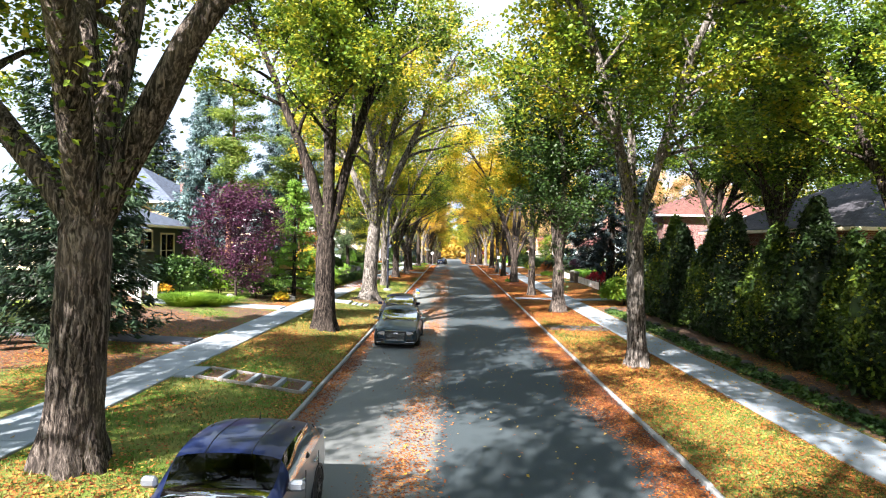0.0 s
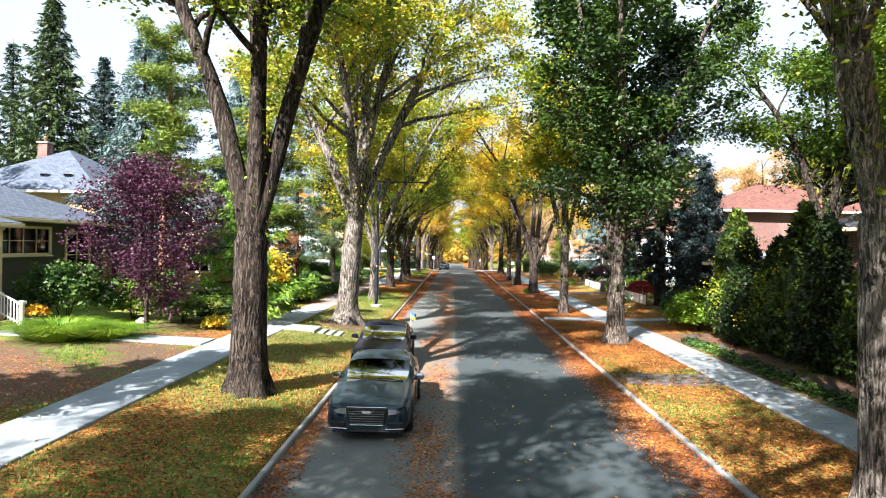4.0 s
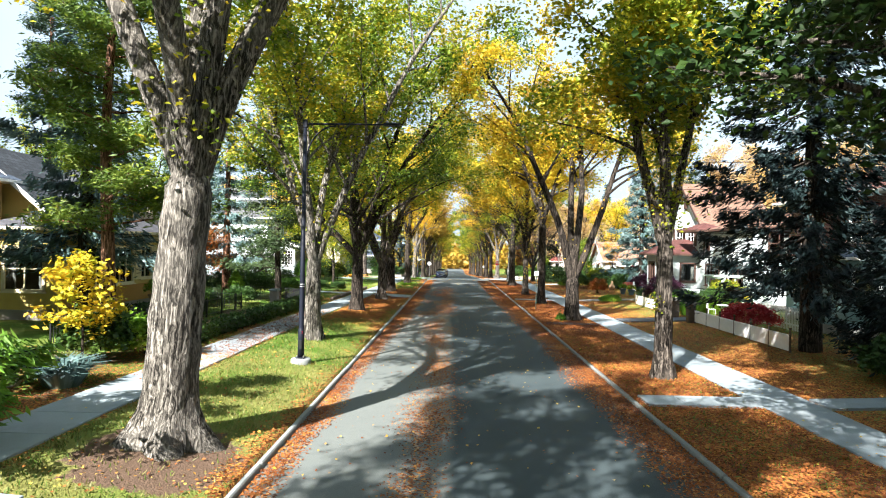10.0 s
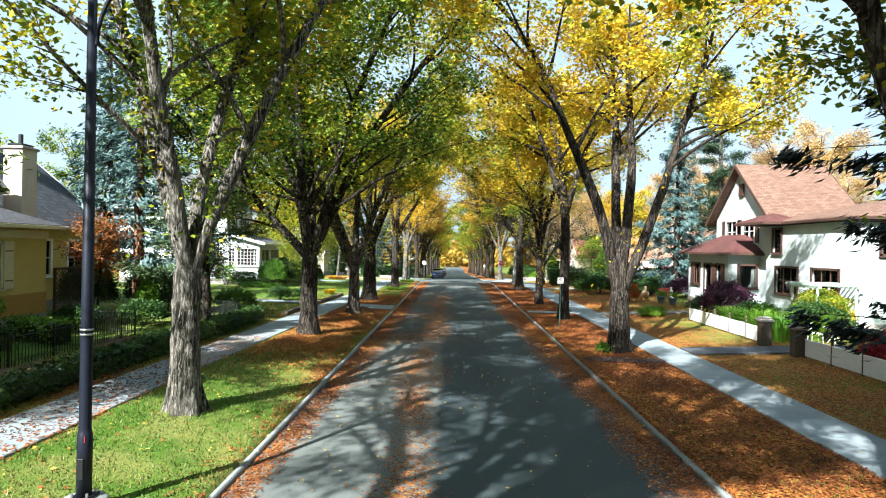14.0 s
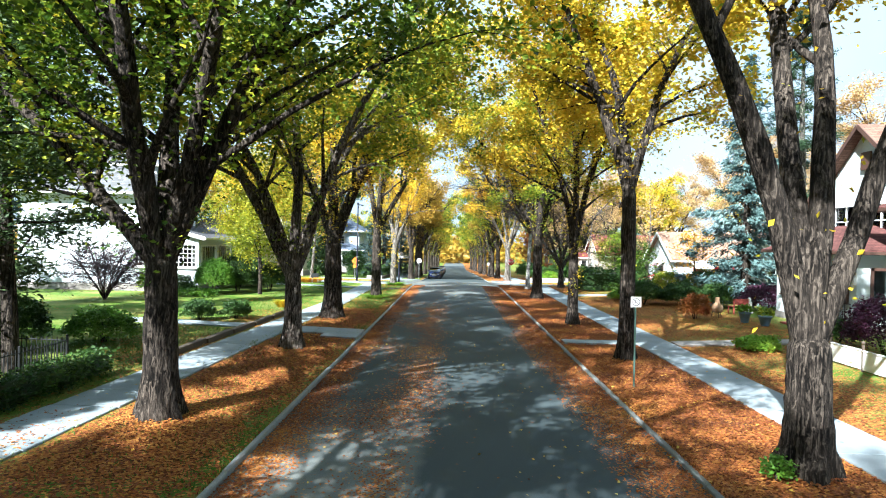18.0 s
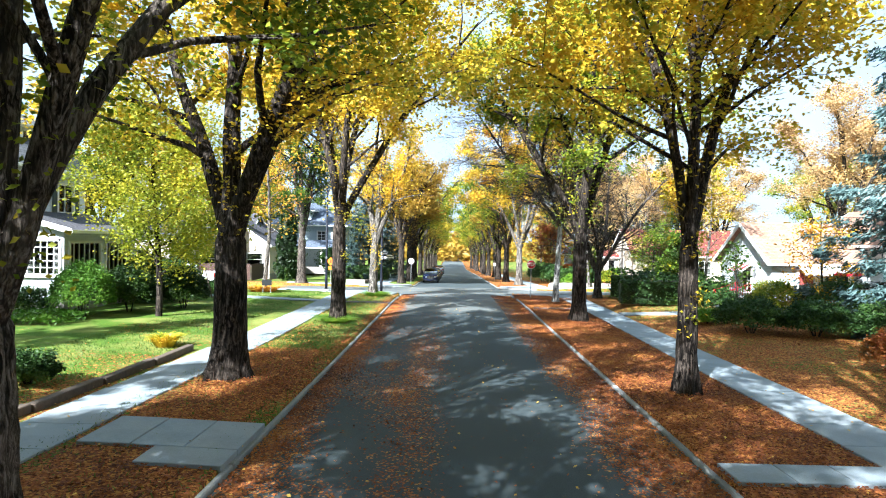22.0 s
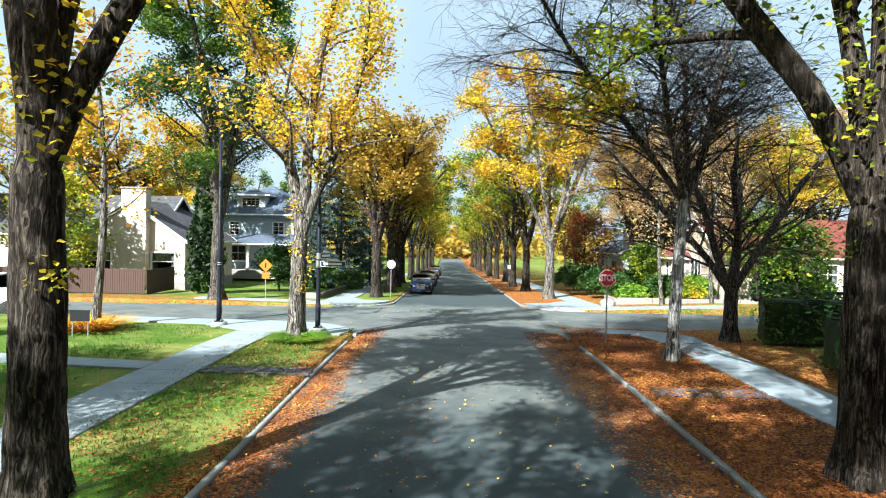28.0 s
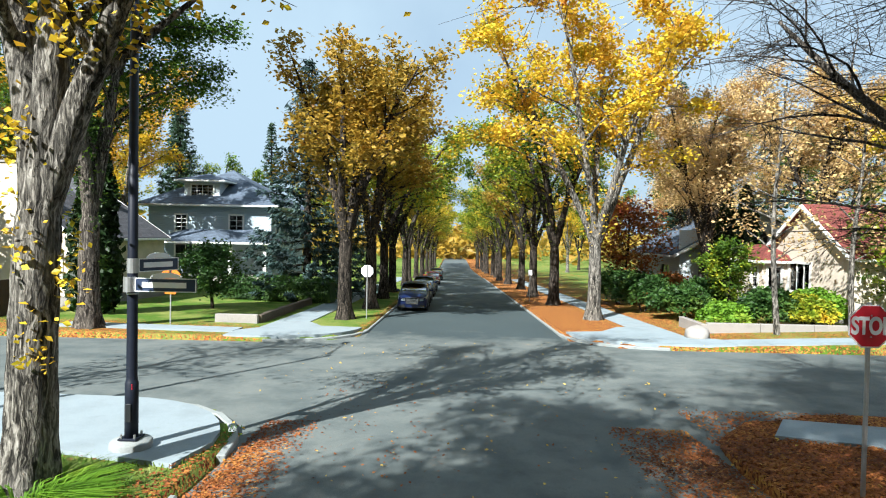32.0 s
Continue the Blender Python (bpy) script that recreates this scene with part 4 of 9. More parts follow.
            hz = rng.uniform(0.45, 1.5, sprouts) * fork
            rr = girth * 1.1
            sp = np.stack([np.cos(ha) * rr + lean[0] * 0.8, np.sin(ha) * rr, hz], 1)
            buf.add(*leaves_np(rng, sp, 40, (0.13, 0.13, 0.2), size * 0.68))
        tagged(part("crown", buf.mesh("crown", LEAF[leaf], False), LEAF[leaf], tree), kind="stuff")
    return tree


def conifer(name, x, y, z, h, r, leaf, seed, label, base=0.6, step=0.42, droop=0.25, dens=1.0, bark=None, ragged=0.15, fine=False, hang=0.0):
    """A spruce: straight stem, whorls of drooping arms and sprays of needles; fine for those close by, hang for curtains of twigs."""
    rng = np.random.default_rng(seed)
    tree = thing(name, pose(x, y, z), label, "conifer tree", "conifers")
    v, q = tube([(0, 0, -0.2), (0, 0, h * 0.4), (0, 0, h)], [0.02 * h, 0.013 * h, 0.01], 10)
    part("trunk", np_mesh("trunk", v, q, bark or BARK, True), bark or BARK, tree)
    arms, spray = Buf(), Buf()
    zz = base
    cent, dirs = [], []
    while zz < h - 0.2:
        u = (zz - base) / (h - base)
        R = r * (1 - u) ** 0.85 * (1 + rng.normal() * ragged * 0.4) + 0.12
        m = max(4, int((5 + 4 * (1 - u)) * dens))
        for k in range(m):
            a = 2 * math.pi * (k + rng.uniform(-0.3, 0.3)) / m + zz * 2.3
            L = R * rng.uniform(1 - ragged * 2, 1 + ragged)
            s = np.linspace(0, 1, 6)
            dx = np.stack([math.cos(a) * s * L, math.sin(a) * s * L, zz + s * L * 0.08 - droop * L * (s - 0.35 * s ** 3) * 0.9 + 0.12 * L * s ** 3], 1)
            arms.add(*tube(dx[[0, 2, 5]], [0.012 + 0.012 * L, 0.02, 0.006], 4))
            cnt = max(3, int(L / 0.2))
            t = np.sqrt(rng.uniform(0.03, 1, cnt))
            px = np.stack([np.interp(t, s, dx[:, i]) for i in range(3)], 1)
            cent.append(px)
            dirs.append(np.tile([math.cos(a), math.sin(a), -0.25], (cnt, 1)))
        zz += step * (0.7 + 0.6 * (1 - u)) * rng.uniform(0.85, 1.15)
    cent, dirs = np.concatenate(cent), np.concatenate(dirs)
    for rep in range(18 if fine else 6):
        n = len(cent)
        d = dirs + rng.normal(size=(n, 3)) * (0.55, 0.55, 0.35)
        d /= np.linalg.norm(d, axis=1, keepdims=True)
        nrm = rng.normal(size=(n, 3)) * 0.5 + np.array([0, 0, 1.0])
        b = np.cross(nrm, d)
        b /= np.linalg.norm(b, axis=1, keepdims=True)
        p = cent + rng.normal(size=(n, 3)) * (0.14, 0.14, 0.11)
        p[:, 2] -= rng.exponential(1.0, n) * hang
        s = (0.27 + 0.007 * h) * rng.uniform(0.6, 1.2, (n, 1)) * (0.78 if fine else 1.0)
        w = 0.17 if fine else 0.18
        v = np.stack([p - d * s * 0.45, p + b * s * w - (0, 0, 0.05), p + d * s * 0.6 - (0, 0, 0.07), p - b * s * w - (0, 0, 0.05)], 1).reshape(-1, 3)
        spray.add(v, np.arange(4 * n).reshape(-1, 4))
    tagged(part("branchwork", arms.mesh("branchwork", BARK), BARK, tree), kind="stuff")
    tagged(part("needle_mass", spray.mesh("needle_mass", LEAF[leaf], False), LEAF[leaf], tree), kind="stuff")
    return tree


def blob_points(rng, n, rx, ry, h, lump=0.18, shell=0.5):
    """Points in a lumpy rounded mass that stands on the ground."""
    d = rng.normal(size=(n, 3))
    d /= np.linalg.norm(d, axis=1, keepdims=True)
    d[:, 2] = np.abs(d[:, 2]) * 1.1 - 0.25 * rng.uniform(0, 1, n)
    k = np.array([noise.noise(Vector(tuple(v * 2.2 + rx))) for v in d]) * lump * 2 + 1
    k *= rng.uniform(shell, 1, n) ** 0.4
    p = d * k[:, None] * (rx, ry, h * 0.62)
    p[:, 2] += h * 0.36
    return p[p[:, 2] > 0.03]


def shrub(name, x, y, z, rx, ry, h, leaf, seed, label, n=900, size=0.12, category="shrub", group="", lump=0.2, stems=5):
    rng = np.random.default_rng(seed)
    n = int(n * min(2.2, max(1.0, rx * h * 0.9)))
    ob = thing(name, pose(x, y, z), label, category, group)
    st = Buf()
    for i in range(stems):
        a = rng.uniform(0, 6.28)
        e = np.array([math.cos(a) * rx * 0.6, math.sin(a) * ry * 0.6, h * rng.uniform(0.6, 0.85)])
        st.add(*tube([(e[0] * 0.1, e[1] * 0.1, -0.08), e * (0.4, 0.4, 0.5), e], [0.03, 0.02, 0.008], 5))
    tagged(part("stem_mass", st.mesh("stem_mass", BARK), BARK, ob), kind="stuff")
    p = blob_points(rng, n, rx, ry, h, lump)
    b = Buf()
    b.add(*leaves_np(rng, p, 2, (0.05, 0.05, 0.05), size, 0.9))
    tagged(part("foliage", b.mesh("foliage", LEAF[leaf], False), LEAF[leaf], ob), kind="stuff")
    return ob


def hedge(name, a, b, w, h, leaf, seed, label, per=260, size=0.1, wild=0.08, z=None):
    """A hedge from a to b: leaf mass over a dark box that stands for its shaded inside."""
    rng = np.random.default_rng(seed)
    a, b = np.array(a, float), np.array(b, float)
    L = np.linalg.norm(b - a)
    zz = land((a[0] + b[0]) / 2, (a[1] + b[1]) / 2) if z is None else z
    ob = thing(name, pose((a[0] + b[0]) / 2, (a[1] + b[1]) / 2, zz, 0, 0, math.degrees(math.atan2(b[1] - a[1], b[0] - a[0]))), label, "hedge", "")
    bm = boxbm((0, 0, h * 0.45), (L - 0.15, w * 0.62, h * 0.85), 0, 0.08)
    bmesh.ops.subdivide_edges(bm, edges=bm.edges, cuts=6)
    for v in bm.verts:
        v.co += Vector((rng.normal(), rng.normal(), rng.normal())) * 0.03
    part("dark_core", bm, LEAF["cedar"], ob)
    n = int(L * per)
    u = rng.uniform(-L / 2, L / 2, n)
    s = rng.uniform(0, 1, n) * (2 * h + w)
    yy = np.where(s < h, -w / 2, np.where(s < h + w, s - h - w / 2, w / 2))
    zt = np.where(s < h, s, np.where(s < h + w, h, 2 * h + w - s))
    bulge = np.array([noise.noise((uu * 0.9, ss * 0.7, seed * 1.7)) for uu, ss in zip(u, s)]) * wild * 3
    yy = yy * (1 + bulge * 0.8)
    zt = zt * (1 + bulge * 0.5)
    bb = Buf()
    bb.add(*leaves_np(rng, np.stack([u, yy, np.maximum(zt, 0.03)], 1), 1, (wild, wild, wild), size, 0.9))
    tagged(part("foliage", bb.mesh("foliage", LEAF[leaf], False), LEAF[leaf], ob), kind="stuff")
    return ob


VASE = [(20, 26, 1.0), (95, 22, 0.95), (165, 28, 0.95), (235, 20, 1.0), (305, 24, 0.9)]
# left verge: x, y, fork height, girth, limbs, leaf, ...
elm("elm", -7.0, 11.2, land(-7, 11.2), 4.3, 0.48, [(168, 58, 0.75), (120, 14, 1.0), (60, 10, 1.0), (10, 46, 1.0), (280, 24, 0.9)], "turning", 1, 15, 28, lean=(0.25, 0), bark=BARK_MID, flare_k=0.35, label="mature elm with furrowed brown bark on the grass verge", low=0.4, spread=1.1)
elm("elm", -6.2, 28.0, land(-6.2, 28), 4.2, 0.47, [(175, 17, 1.0), (95, 6, 1.05), (2, 22, 0.95), (285, 10, 1.0)], "turning", 2, 15.5, 26, label="tall elm forking into upright limbs, leaves turning yellow", low=0.45, spread=1.2, clad_k=0.4)
elm("elm", -6.2, 42.3, land(-6.2, 42.3), 5.2, 0.50, [(170, 24, 1.0), (120, 12, 1.0), (60, 14, 1.0), (15, 21, 1.1), (268, 30, 0.95), (340, 17, 1.05)], "mixed", 3, 17, 26, lean=(0.35, 0), sprouts=3, bark=BARK_PALE, flare_k=1.0, label="old elm with pale flaking bark and buttressed roots", low=0.4, spread=1.3)
elm("elm", -6.6, 55.9, land(-6.6, 55.9), 3.4, 0.33, [(165, 22, 0.95), (90, 8, 1.0), (20, 30, 1.05), (280, 14, 0.9)], "mixed", 4, 15, 26, bark=BARK_PALE, label="slim elm beside a street lamp, green and gold", low=0.3, spread=1.3, reach=1.3)
elm("elm", -6.8, 68.6, land(-6.8, 68.6), 3.6, 0.38, [(175, 20, 0.9), (110, 10, 1.0), (5, 36, 1.1), (325, 24, 1.0), (250, 34, 0.9), (165, 66, 0.7)], "turning", 5, 15, 26, label="elm with dark limbs arching over the street", low=0.22, sprouts=4, spread=1.3, reach=1.25)
elm("elm", -6.35, 77.9, land(-6.35, 77.9), 2.9, 0.34, [(160, 26, 0.9), (190, 44, 1.05), (110, 10, 1.0), (30, 22, 1.0), (355, 36, 1.1)], "mixed", 6, 14, 27, bark=BARK_MID, label="low-forked elm on leaf-covered verge", low=0.3, spread=1.3, reach=1.25)
elm("elm", -6.75, 87.3, land(-6.65, 87.3), 4.1, 0.5, [(150, 22, 0.9), (80, 8, 1.0), (20, 28, 1.1), (330, 32, 1.05)], "yellow", 7, 14, 26, label="elm with dark trunk in golden leaf", low=0.3, sprouts=3, spread=1.3, reach=1.25)
elm("elm", -6.0, 99.7, land(-6, 99.7), 4.8, 0.36, [(165, 18, 0.95), (110, 9, 1.0), (50, 12, 1.0), (10, 27, 1.05), (300, 14, 0.9)], "yellow", 8, 15, 24, label="elm in thin golden leaf with bunched limbs", low=0.35, sprouts=3, spread=1.3, reach=1.25)
elm("elm", -6.15, 113.7, land(-6.1, 113.7), 4.0, 0.31, [(168, 13, 1.0), (15, 12, 1.05), (350, 20, 0.8)], "gold", 9, 13, 3, lean=(0.12, 0), bark=BARK_PALE, clad_k=34.0, clad_low=4, label="pale-trunked elm with sparse yellow leaves at the corner", low=0.25, sprouts=14)
# added behind the camera so that its crown shades the street
elm("elm", -6.8, -4.6, land(-6.8, -4.6), 4.6, 0.46, VASE, "turning", 10, 16, 16, label="street elm out of view, placed to cast shade, leaves turning yellow", spread=1.1)
# right verge
# trunk out of view; crown widened to shade the east walk
elm("elm", 6.2, 7.5, land(6.2, 7.5), 4.6, 0.42, VASE, "turning", 20, 15, 32, label="street elm out of view, placed to cast shade, leaves turning yellow", spread=1.45, reach=1.3)
# unseen, added to throw shade on the east verge
elm("elm", 6.3, -6.5, land(6.3, -6.5), 4.6, 0.42, VASE, "turning", 19, 15, 26, label="street elm out of view, placed to cast shade, leaves turning yellow", spread=1.3, reach=1.2)
elm("elm", 6.2, 22.4, land(6.2, 22.4), 4.9, 0.33, [(155, 16, 1.0), (95, 10, 1.0), (35, 34, 1.0), (300, 28, 0.9), (220, 20, 0.9)], "turning", 21, 16, 28, bark=BARK_PALE, lean=(-0.2, 0), sprouts=2, label="elm with pale grey trunk beside a tall hedge", low=0.3)
elm("elm", 6.3, 39.0, land(6.3, 39), 3.0, 0.4, [(165, 17, 1.05), (120, 8, 1.0), (60, 9, 1.0), (15, 12, 1.0), (270, 10, 1.0)], "dense", 22, 16, 36, size=0.13, bark=BARK_MID, sprouts=9, flare_k=0.7, label="elm with pale base and dense dark green crown", low=0.15, spread=0.68)
elm("elm", 6.1, 50.4, land(6.1, 50.4), 4.4, 0.29, [(165, 22, 1.0), (90, 8, 1.0), (20, 20, 1.0), (250, 14, 0.9)], "mixed", 23, 14, 26, bark=BARK_MID, sprouts=12, label="slender elm with yellow sprigs on its trunk", low=0.35)
elm("elm", 6.3, 66.5, land(6.3, 66.5), 2.5, 0.42, [(168, 17, 1.0), (100, 5, 1.05), (20, 12, 1.0), (5, 30, 0.95)], "yellow", 24, 15, 24, clad_k=0.2, label="elm with upright limbs from a low fork, thin yellow leaf", low=0.5, spread=1.3, reach=1.25)
elm("elm", 6.1, 77.4, land(6.1, 77.4), 6.4, 0.29, [(150, 22, 1.0), (80, 10, 1.0), (20, 22, 1.0)], "yellow", 25, 14, 22, label="straight slender elm in yellow leaf", low=0.35, spread=1.3, reach=1.25)
elm("elm", 6.0, 86.8, land(6, 86.8), 4.2, 0.28, [(165, 16, 1.0), (100, 7, 1.0), (30, 18, 1.0), (280, 10, 1.0)], "yellow", 26, 14, 26, label="slender elm with orange and yellow leaves", low=0.25, sprouts=4, spread=1.3, reach=1.25)
elm("elm", 6.2, 101.5, land(6.2, 101.5), 4.6, 0.38, [(150, 26, 1.0), (110, 10, 1.0), (60, 12, 1.0), (25, 32, 1.05), (290, 18, 0.95)], "mixed", 27, 15, 34, label="stout elm with furrowed bark near the crossing", low=0.35, sprouts=4, spread=1.3, reach=1.25)
elm("elm", 6.6, 111.0, land(6.6, 111.0), 5.4, 0.19, [(178, 66, 0.85), (60, 22, 0.9), (15, 44, 0.8), (230, 40, 0.7)], None, 28, 13, 0, lean=(0.25, 0), bark=BARK_WHITE, limb_bark=BARK_MID, label="bare leaning tree with fine twigs by the stop sign", low=0.12, detail=3.6)
elm("crabapple", 10.5, 115.4, land(10.5, 115.4), 2.2, 0.27, [(140, 55, 0.8), (190, 40, 0.85), (60, 40, 0.9), (10, 48, 0.9), (260, 40, 0.7)], None, 29, 10.5, 0, bark=BARK_MID, label="low spreading leafless crabapple tree", low=0.2, detail=2.2, group="garden trees")
# avenue beyond the crossing
k = 0
proto = {}
FAR = [(-6.0, 135, "ochre", 13), (-5.6, 141.5, "ochre", 13), (7.2, 137.5, "gold", 17), (-5.8, 150, "mixed", 14), (6.6, 147, "turning", 15)]
for i in range(12):
    FAR.append((-6.0 + 0.3 * math.sin(i * 2.1), 158 + i * 11.5, ("mixed", "turning", "ochre", "yellow")[i % 4], 14 + i % 3))
    FAR.append((6.3 + 0.3 * math.sin(i * 1.7), 156 + i * 11.2, ("mixed", "ochre", "turning", "mixed")[i % 4], 15 - i % 3))
for x, y, leaf, h in FAR:
    y += DATUM
    key = leaf
    if key in proto:
        t = copy_thing(proto[key], pose(x, y, land(x, y), 0, 0, 67 * k))
    else:
        t = elm("elm", x, y, land(x, y), 4.2, 0.36, VASE, leaf, 60 + k, h, 36 if leaf == "gold" else 20, 0.135, label="street elm in autumn leaf further down the avenue", detail=0.8, bark=BARK_PALE if k == 2 else BARK)
        proto[key] = t
    k += 1

# ---- houses ----
def box_uv(bm, scale=1.0):
    """Wall-like UVs in metres, for brick and shingle."""
    uv = bm.loops.layers.uv.verify()
    for f in bm.faces:
        n = f.normal
        for lp in f.loops:
            c = lp.vert.co
            if abs(n.z) > 0.95:
                lp[uv].uv = (c.x, c.y)
            else:
                t = Vector((-n.y, n.x, 0)).normalized()
                s = n.cross(t)
                lp[uv].uv = (c.dot(t) * scale, c.dot(s) * scale)


def wall(parent, a, b, z0, z1, mat, openings=(), thick=0.2, gable=0.0, name="wall"):
    """An upright wall from a to b with real openings (u0, u1, v0, v1) and, if wanted, a gable on top."""
    a, b = Vector((*a, 0)), Vector((*b, 0))
    d = (b - a).normalized()
    a, b = a + d * 0.003, b - d * 0.003  # keeps its ends off the next wall's face
    L = (b - a).length
    inn = Vector((-d.y, d.x, 0)) * thick
    us = sorted({0.0, L, *(o[0] for o in openings), *(o[1] for o in openings)})
    vs = sorted({z0, z1, *(o[2] for o in openings), *(o[3] for o in openings)})
    bm = bmesh.new()
    cache = {}

    def vert(u, v, k):
        key = (round(u, 4), round(v, 4), k)
        if key not in cache:
            cache[key] = bm.verts.new(a + d * u + inn * k + Vector((0, 0, v)))
        return cache[key]

    def solid(i, j):
        if i < 0 or j < 0 or i >= len(us) - 1 or j >= len(vs) - 1:
            return False
        u, v = (us[i] + us[i + 1]) / 2, (vs[j] + vs[j + 1]) / 2
        return not any(o[0] < u < o[1] and o[2] < v < o[3] for o in openings)

    for i in range(len(us) - 1):
        for j in range(len(vs) - 1):
            if not solid(i, j):
                continue
            u0, u1, v0, v1 = us[i], us[i + 1], vs[j], vs[j + 1]
            bm.faces.new([vert(u0, v0, 0), vert(u1, v0, 0), vert(u1, v1, 0), vert(u0, v1, 0)])
            bm.faces.new([vert(u0, v1, 1), vert(u1, v1, 1), vert(u1, v0, 1), vert(u0, v0, 1)])
            for ok, p, q in ((solid(i - 1, j), (u0, v0), (u0, v1)), (solid(i + 1, j), (u1, v1), (u1, v0)), (solid(i, j - 1), (u1, v0), (u0, v0)), (solid(i, j + 1), (u0, v1), (u1, v1))):
                if not ok:
                    bm.faces.new([vert(*p, 0), vert(*q, 0), vert(*q, 1), vert(*p, 1)])
    if gable:
        m = L / 2
        f0 = [bm.verts.new(a + d * u + Vector((0, 0, v))) for u, v in ((0, z1 + 0.002), (L, z1 + 0.002), (m, z1 + gable))]
        f1 = [bm.verts.new(v.co + inn) for v in f0]
        bm.faces.new(f0)
        bm.faces.new(f1[::-1])
        for i in range(3):
            bm.faces.new((f0[i], f1[i], f1[(i + 1) % 3], f0[(i + 1) % 3]))
    bmesh.ops.recalc_face_normals(bm, faces=bm.faces)
    box_uv(bm)
    return part(name, bm, mat, parent)


def bars(bm, rects, y, t):
    for u0, u1, v0, v1 in rects:
        box(bm, ((u0 + u1) / 2, y, (v0 + v1) / 2), (abs(u1 - u0), t, abs(v1 - v0)))


def window(parent, a, b, o, nx=2, nz=2, frame_mat=None, shutters=None, curtain=True, sill=True):
    """Frame, glazing bars, pane and sill in an opening of the wall from a to b."""
    frame_mat = frame_mat or WHITE
    u0, u1, v0, v1 = o[:4]
    ang = math.degrees(math.atan2(b[1] - a[1], b[0] - a[0]))
    base = pose(a[0], a[1], 0, 0, 0, ang)
    fw = 0.09
    bm = bmesh.new()
    bars(bm, [(u0 - 0.08, u1 + 0.08, v1 - fw * 0.3, v1 + 0.1), (u0 - 0.08, u1 + 0.08, v0 - 0.1, v0 + fw * 0.3), (u0 - 0.1, u0 + fw * 0.4, v0 - 0.1, v1 + 0.1), (u1 - fw * 0.4, u1 + 0.1, v0 - 0.1, v1 + 0.1)], -0.02, 0.08)
    win = part("window", bm, frame_mat, parent)
    win.matrix_local = base
    bm = bmesh.new()
    bw = 0.05 if nx < 4 else 0.03
    for i in range(1, nx):
        u = u0 + (u1 - u0) * i / nx
        box(bm, (u, 0.05, (v0 + v1) / 2), (bw, 0.05, v1 - v0))
    for i in range(1, nz):
        v = v0 + (v1 - v0) * i / nz
        box(bm, ((u0 + u1) / 2, 0.048, v), (u1 - u0, 0.046, bw))
    if nx > 1 or nz > 1:
        part("muntin_grid", bm, frame_mat, win)
    pane = part("pane", boxbm(((u0 + u1) / 2, 0.09, (v0 + v1) / 2), (u1 - u0, 0.012, v1 - v0)), GLASS, win)
    pane.visible_shadow = False
    if sill:
        part("sill", boxbm(((u0 + u1) / 2, -0.06, v0 - 0.12), (u1 - u0 + 0.3, 0.16, 0.06), 0, 0.008), frame_mat, win)
    if curtain:
        bm = bmesh.new()
        for s, e in ((u0, u0 + (u1 - u0) * 0.2), (u1 - (u1 - u0) * 0.2, u1)):
            n = 7
            prev = None
            for i in range(n):
                u = s + (e - s) * i / (n - 1)
                y = 0.22 + 0.025 * math.sin(i * 2.2)
                cur = [bm.verts.new((u, y, v0 - 0.1)), bm.verts.new((u, y, v1 + 0.05)), bm.verts.new((u, y + 0.02, v1 + 0.05)), bm.verts.new((u, y + 0.02, v0 - 0.1))]
                if prev:
                    for k in range(4):
                        bm.faces.new((prev[k], cur[k], cur[(k + 1) % 4], prev[(k + 1) % 4]))
                prev = cur
        part("curtain", bm, CURTAIN, win)
    if shutters:
        sw = (u1 - u0) * 0.28
        for uu in (u0 - 0.12 - sw / 2, u1 + 0.12 + sw / 2):
            bm = boxbm((uu, -0.045, (v0 + v1) / 2), (sw, 0.05, v1 - v0 + 0.1), 0, 0.012)
            part("shutter", bm, shutters, win)
    return win


def roof_mesh(pts, faces, thick, mat, name, parent):
    bm = bmesh.new()
    vs = [bm.verts.new(p) for p in pts]
    fs = [bm.faces.new([vs[i] for i in f]) for f in faces]
    bmesh.ops.recalc_face_normals(bm, faces=bm.faces)
    if sum(f.normal.z for f in fs) < 0:
        bmesh.ops.reverse_faces(bm, faces=fs)
    r = bmesh.ops.extrude_face_region(bm, geom=fs)
    for v in r["geom"]:
        if isinstance(v, bmesh.types.BMVert):
            v.co.z += thick
    bmesh.ops.recalc_face_normals(bm, faces=bm.faces)
    box_uv(bm)
    return part(name, bm, mat, parent)


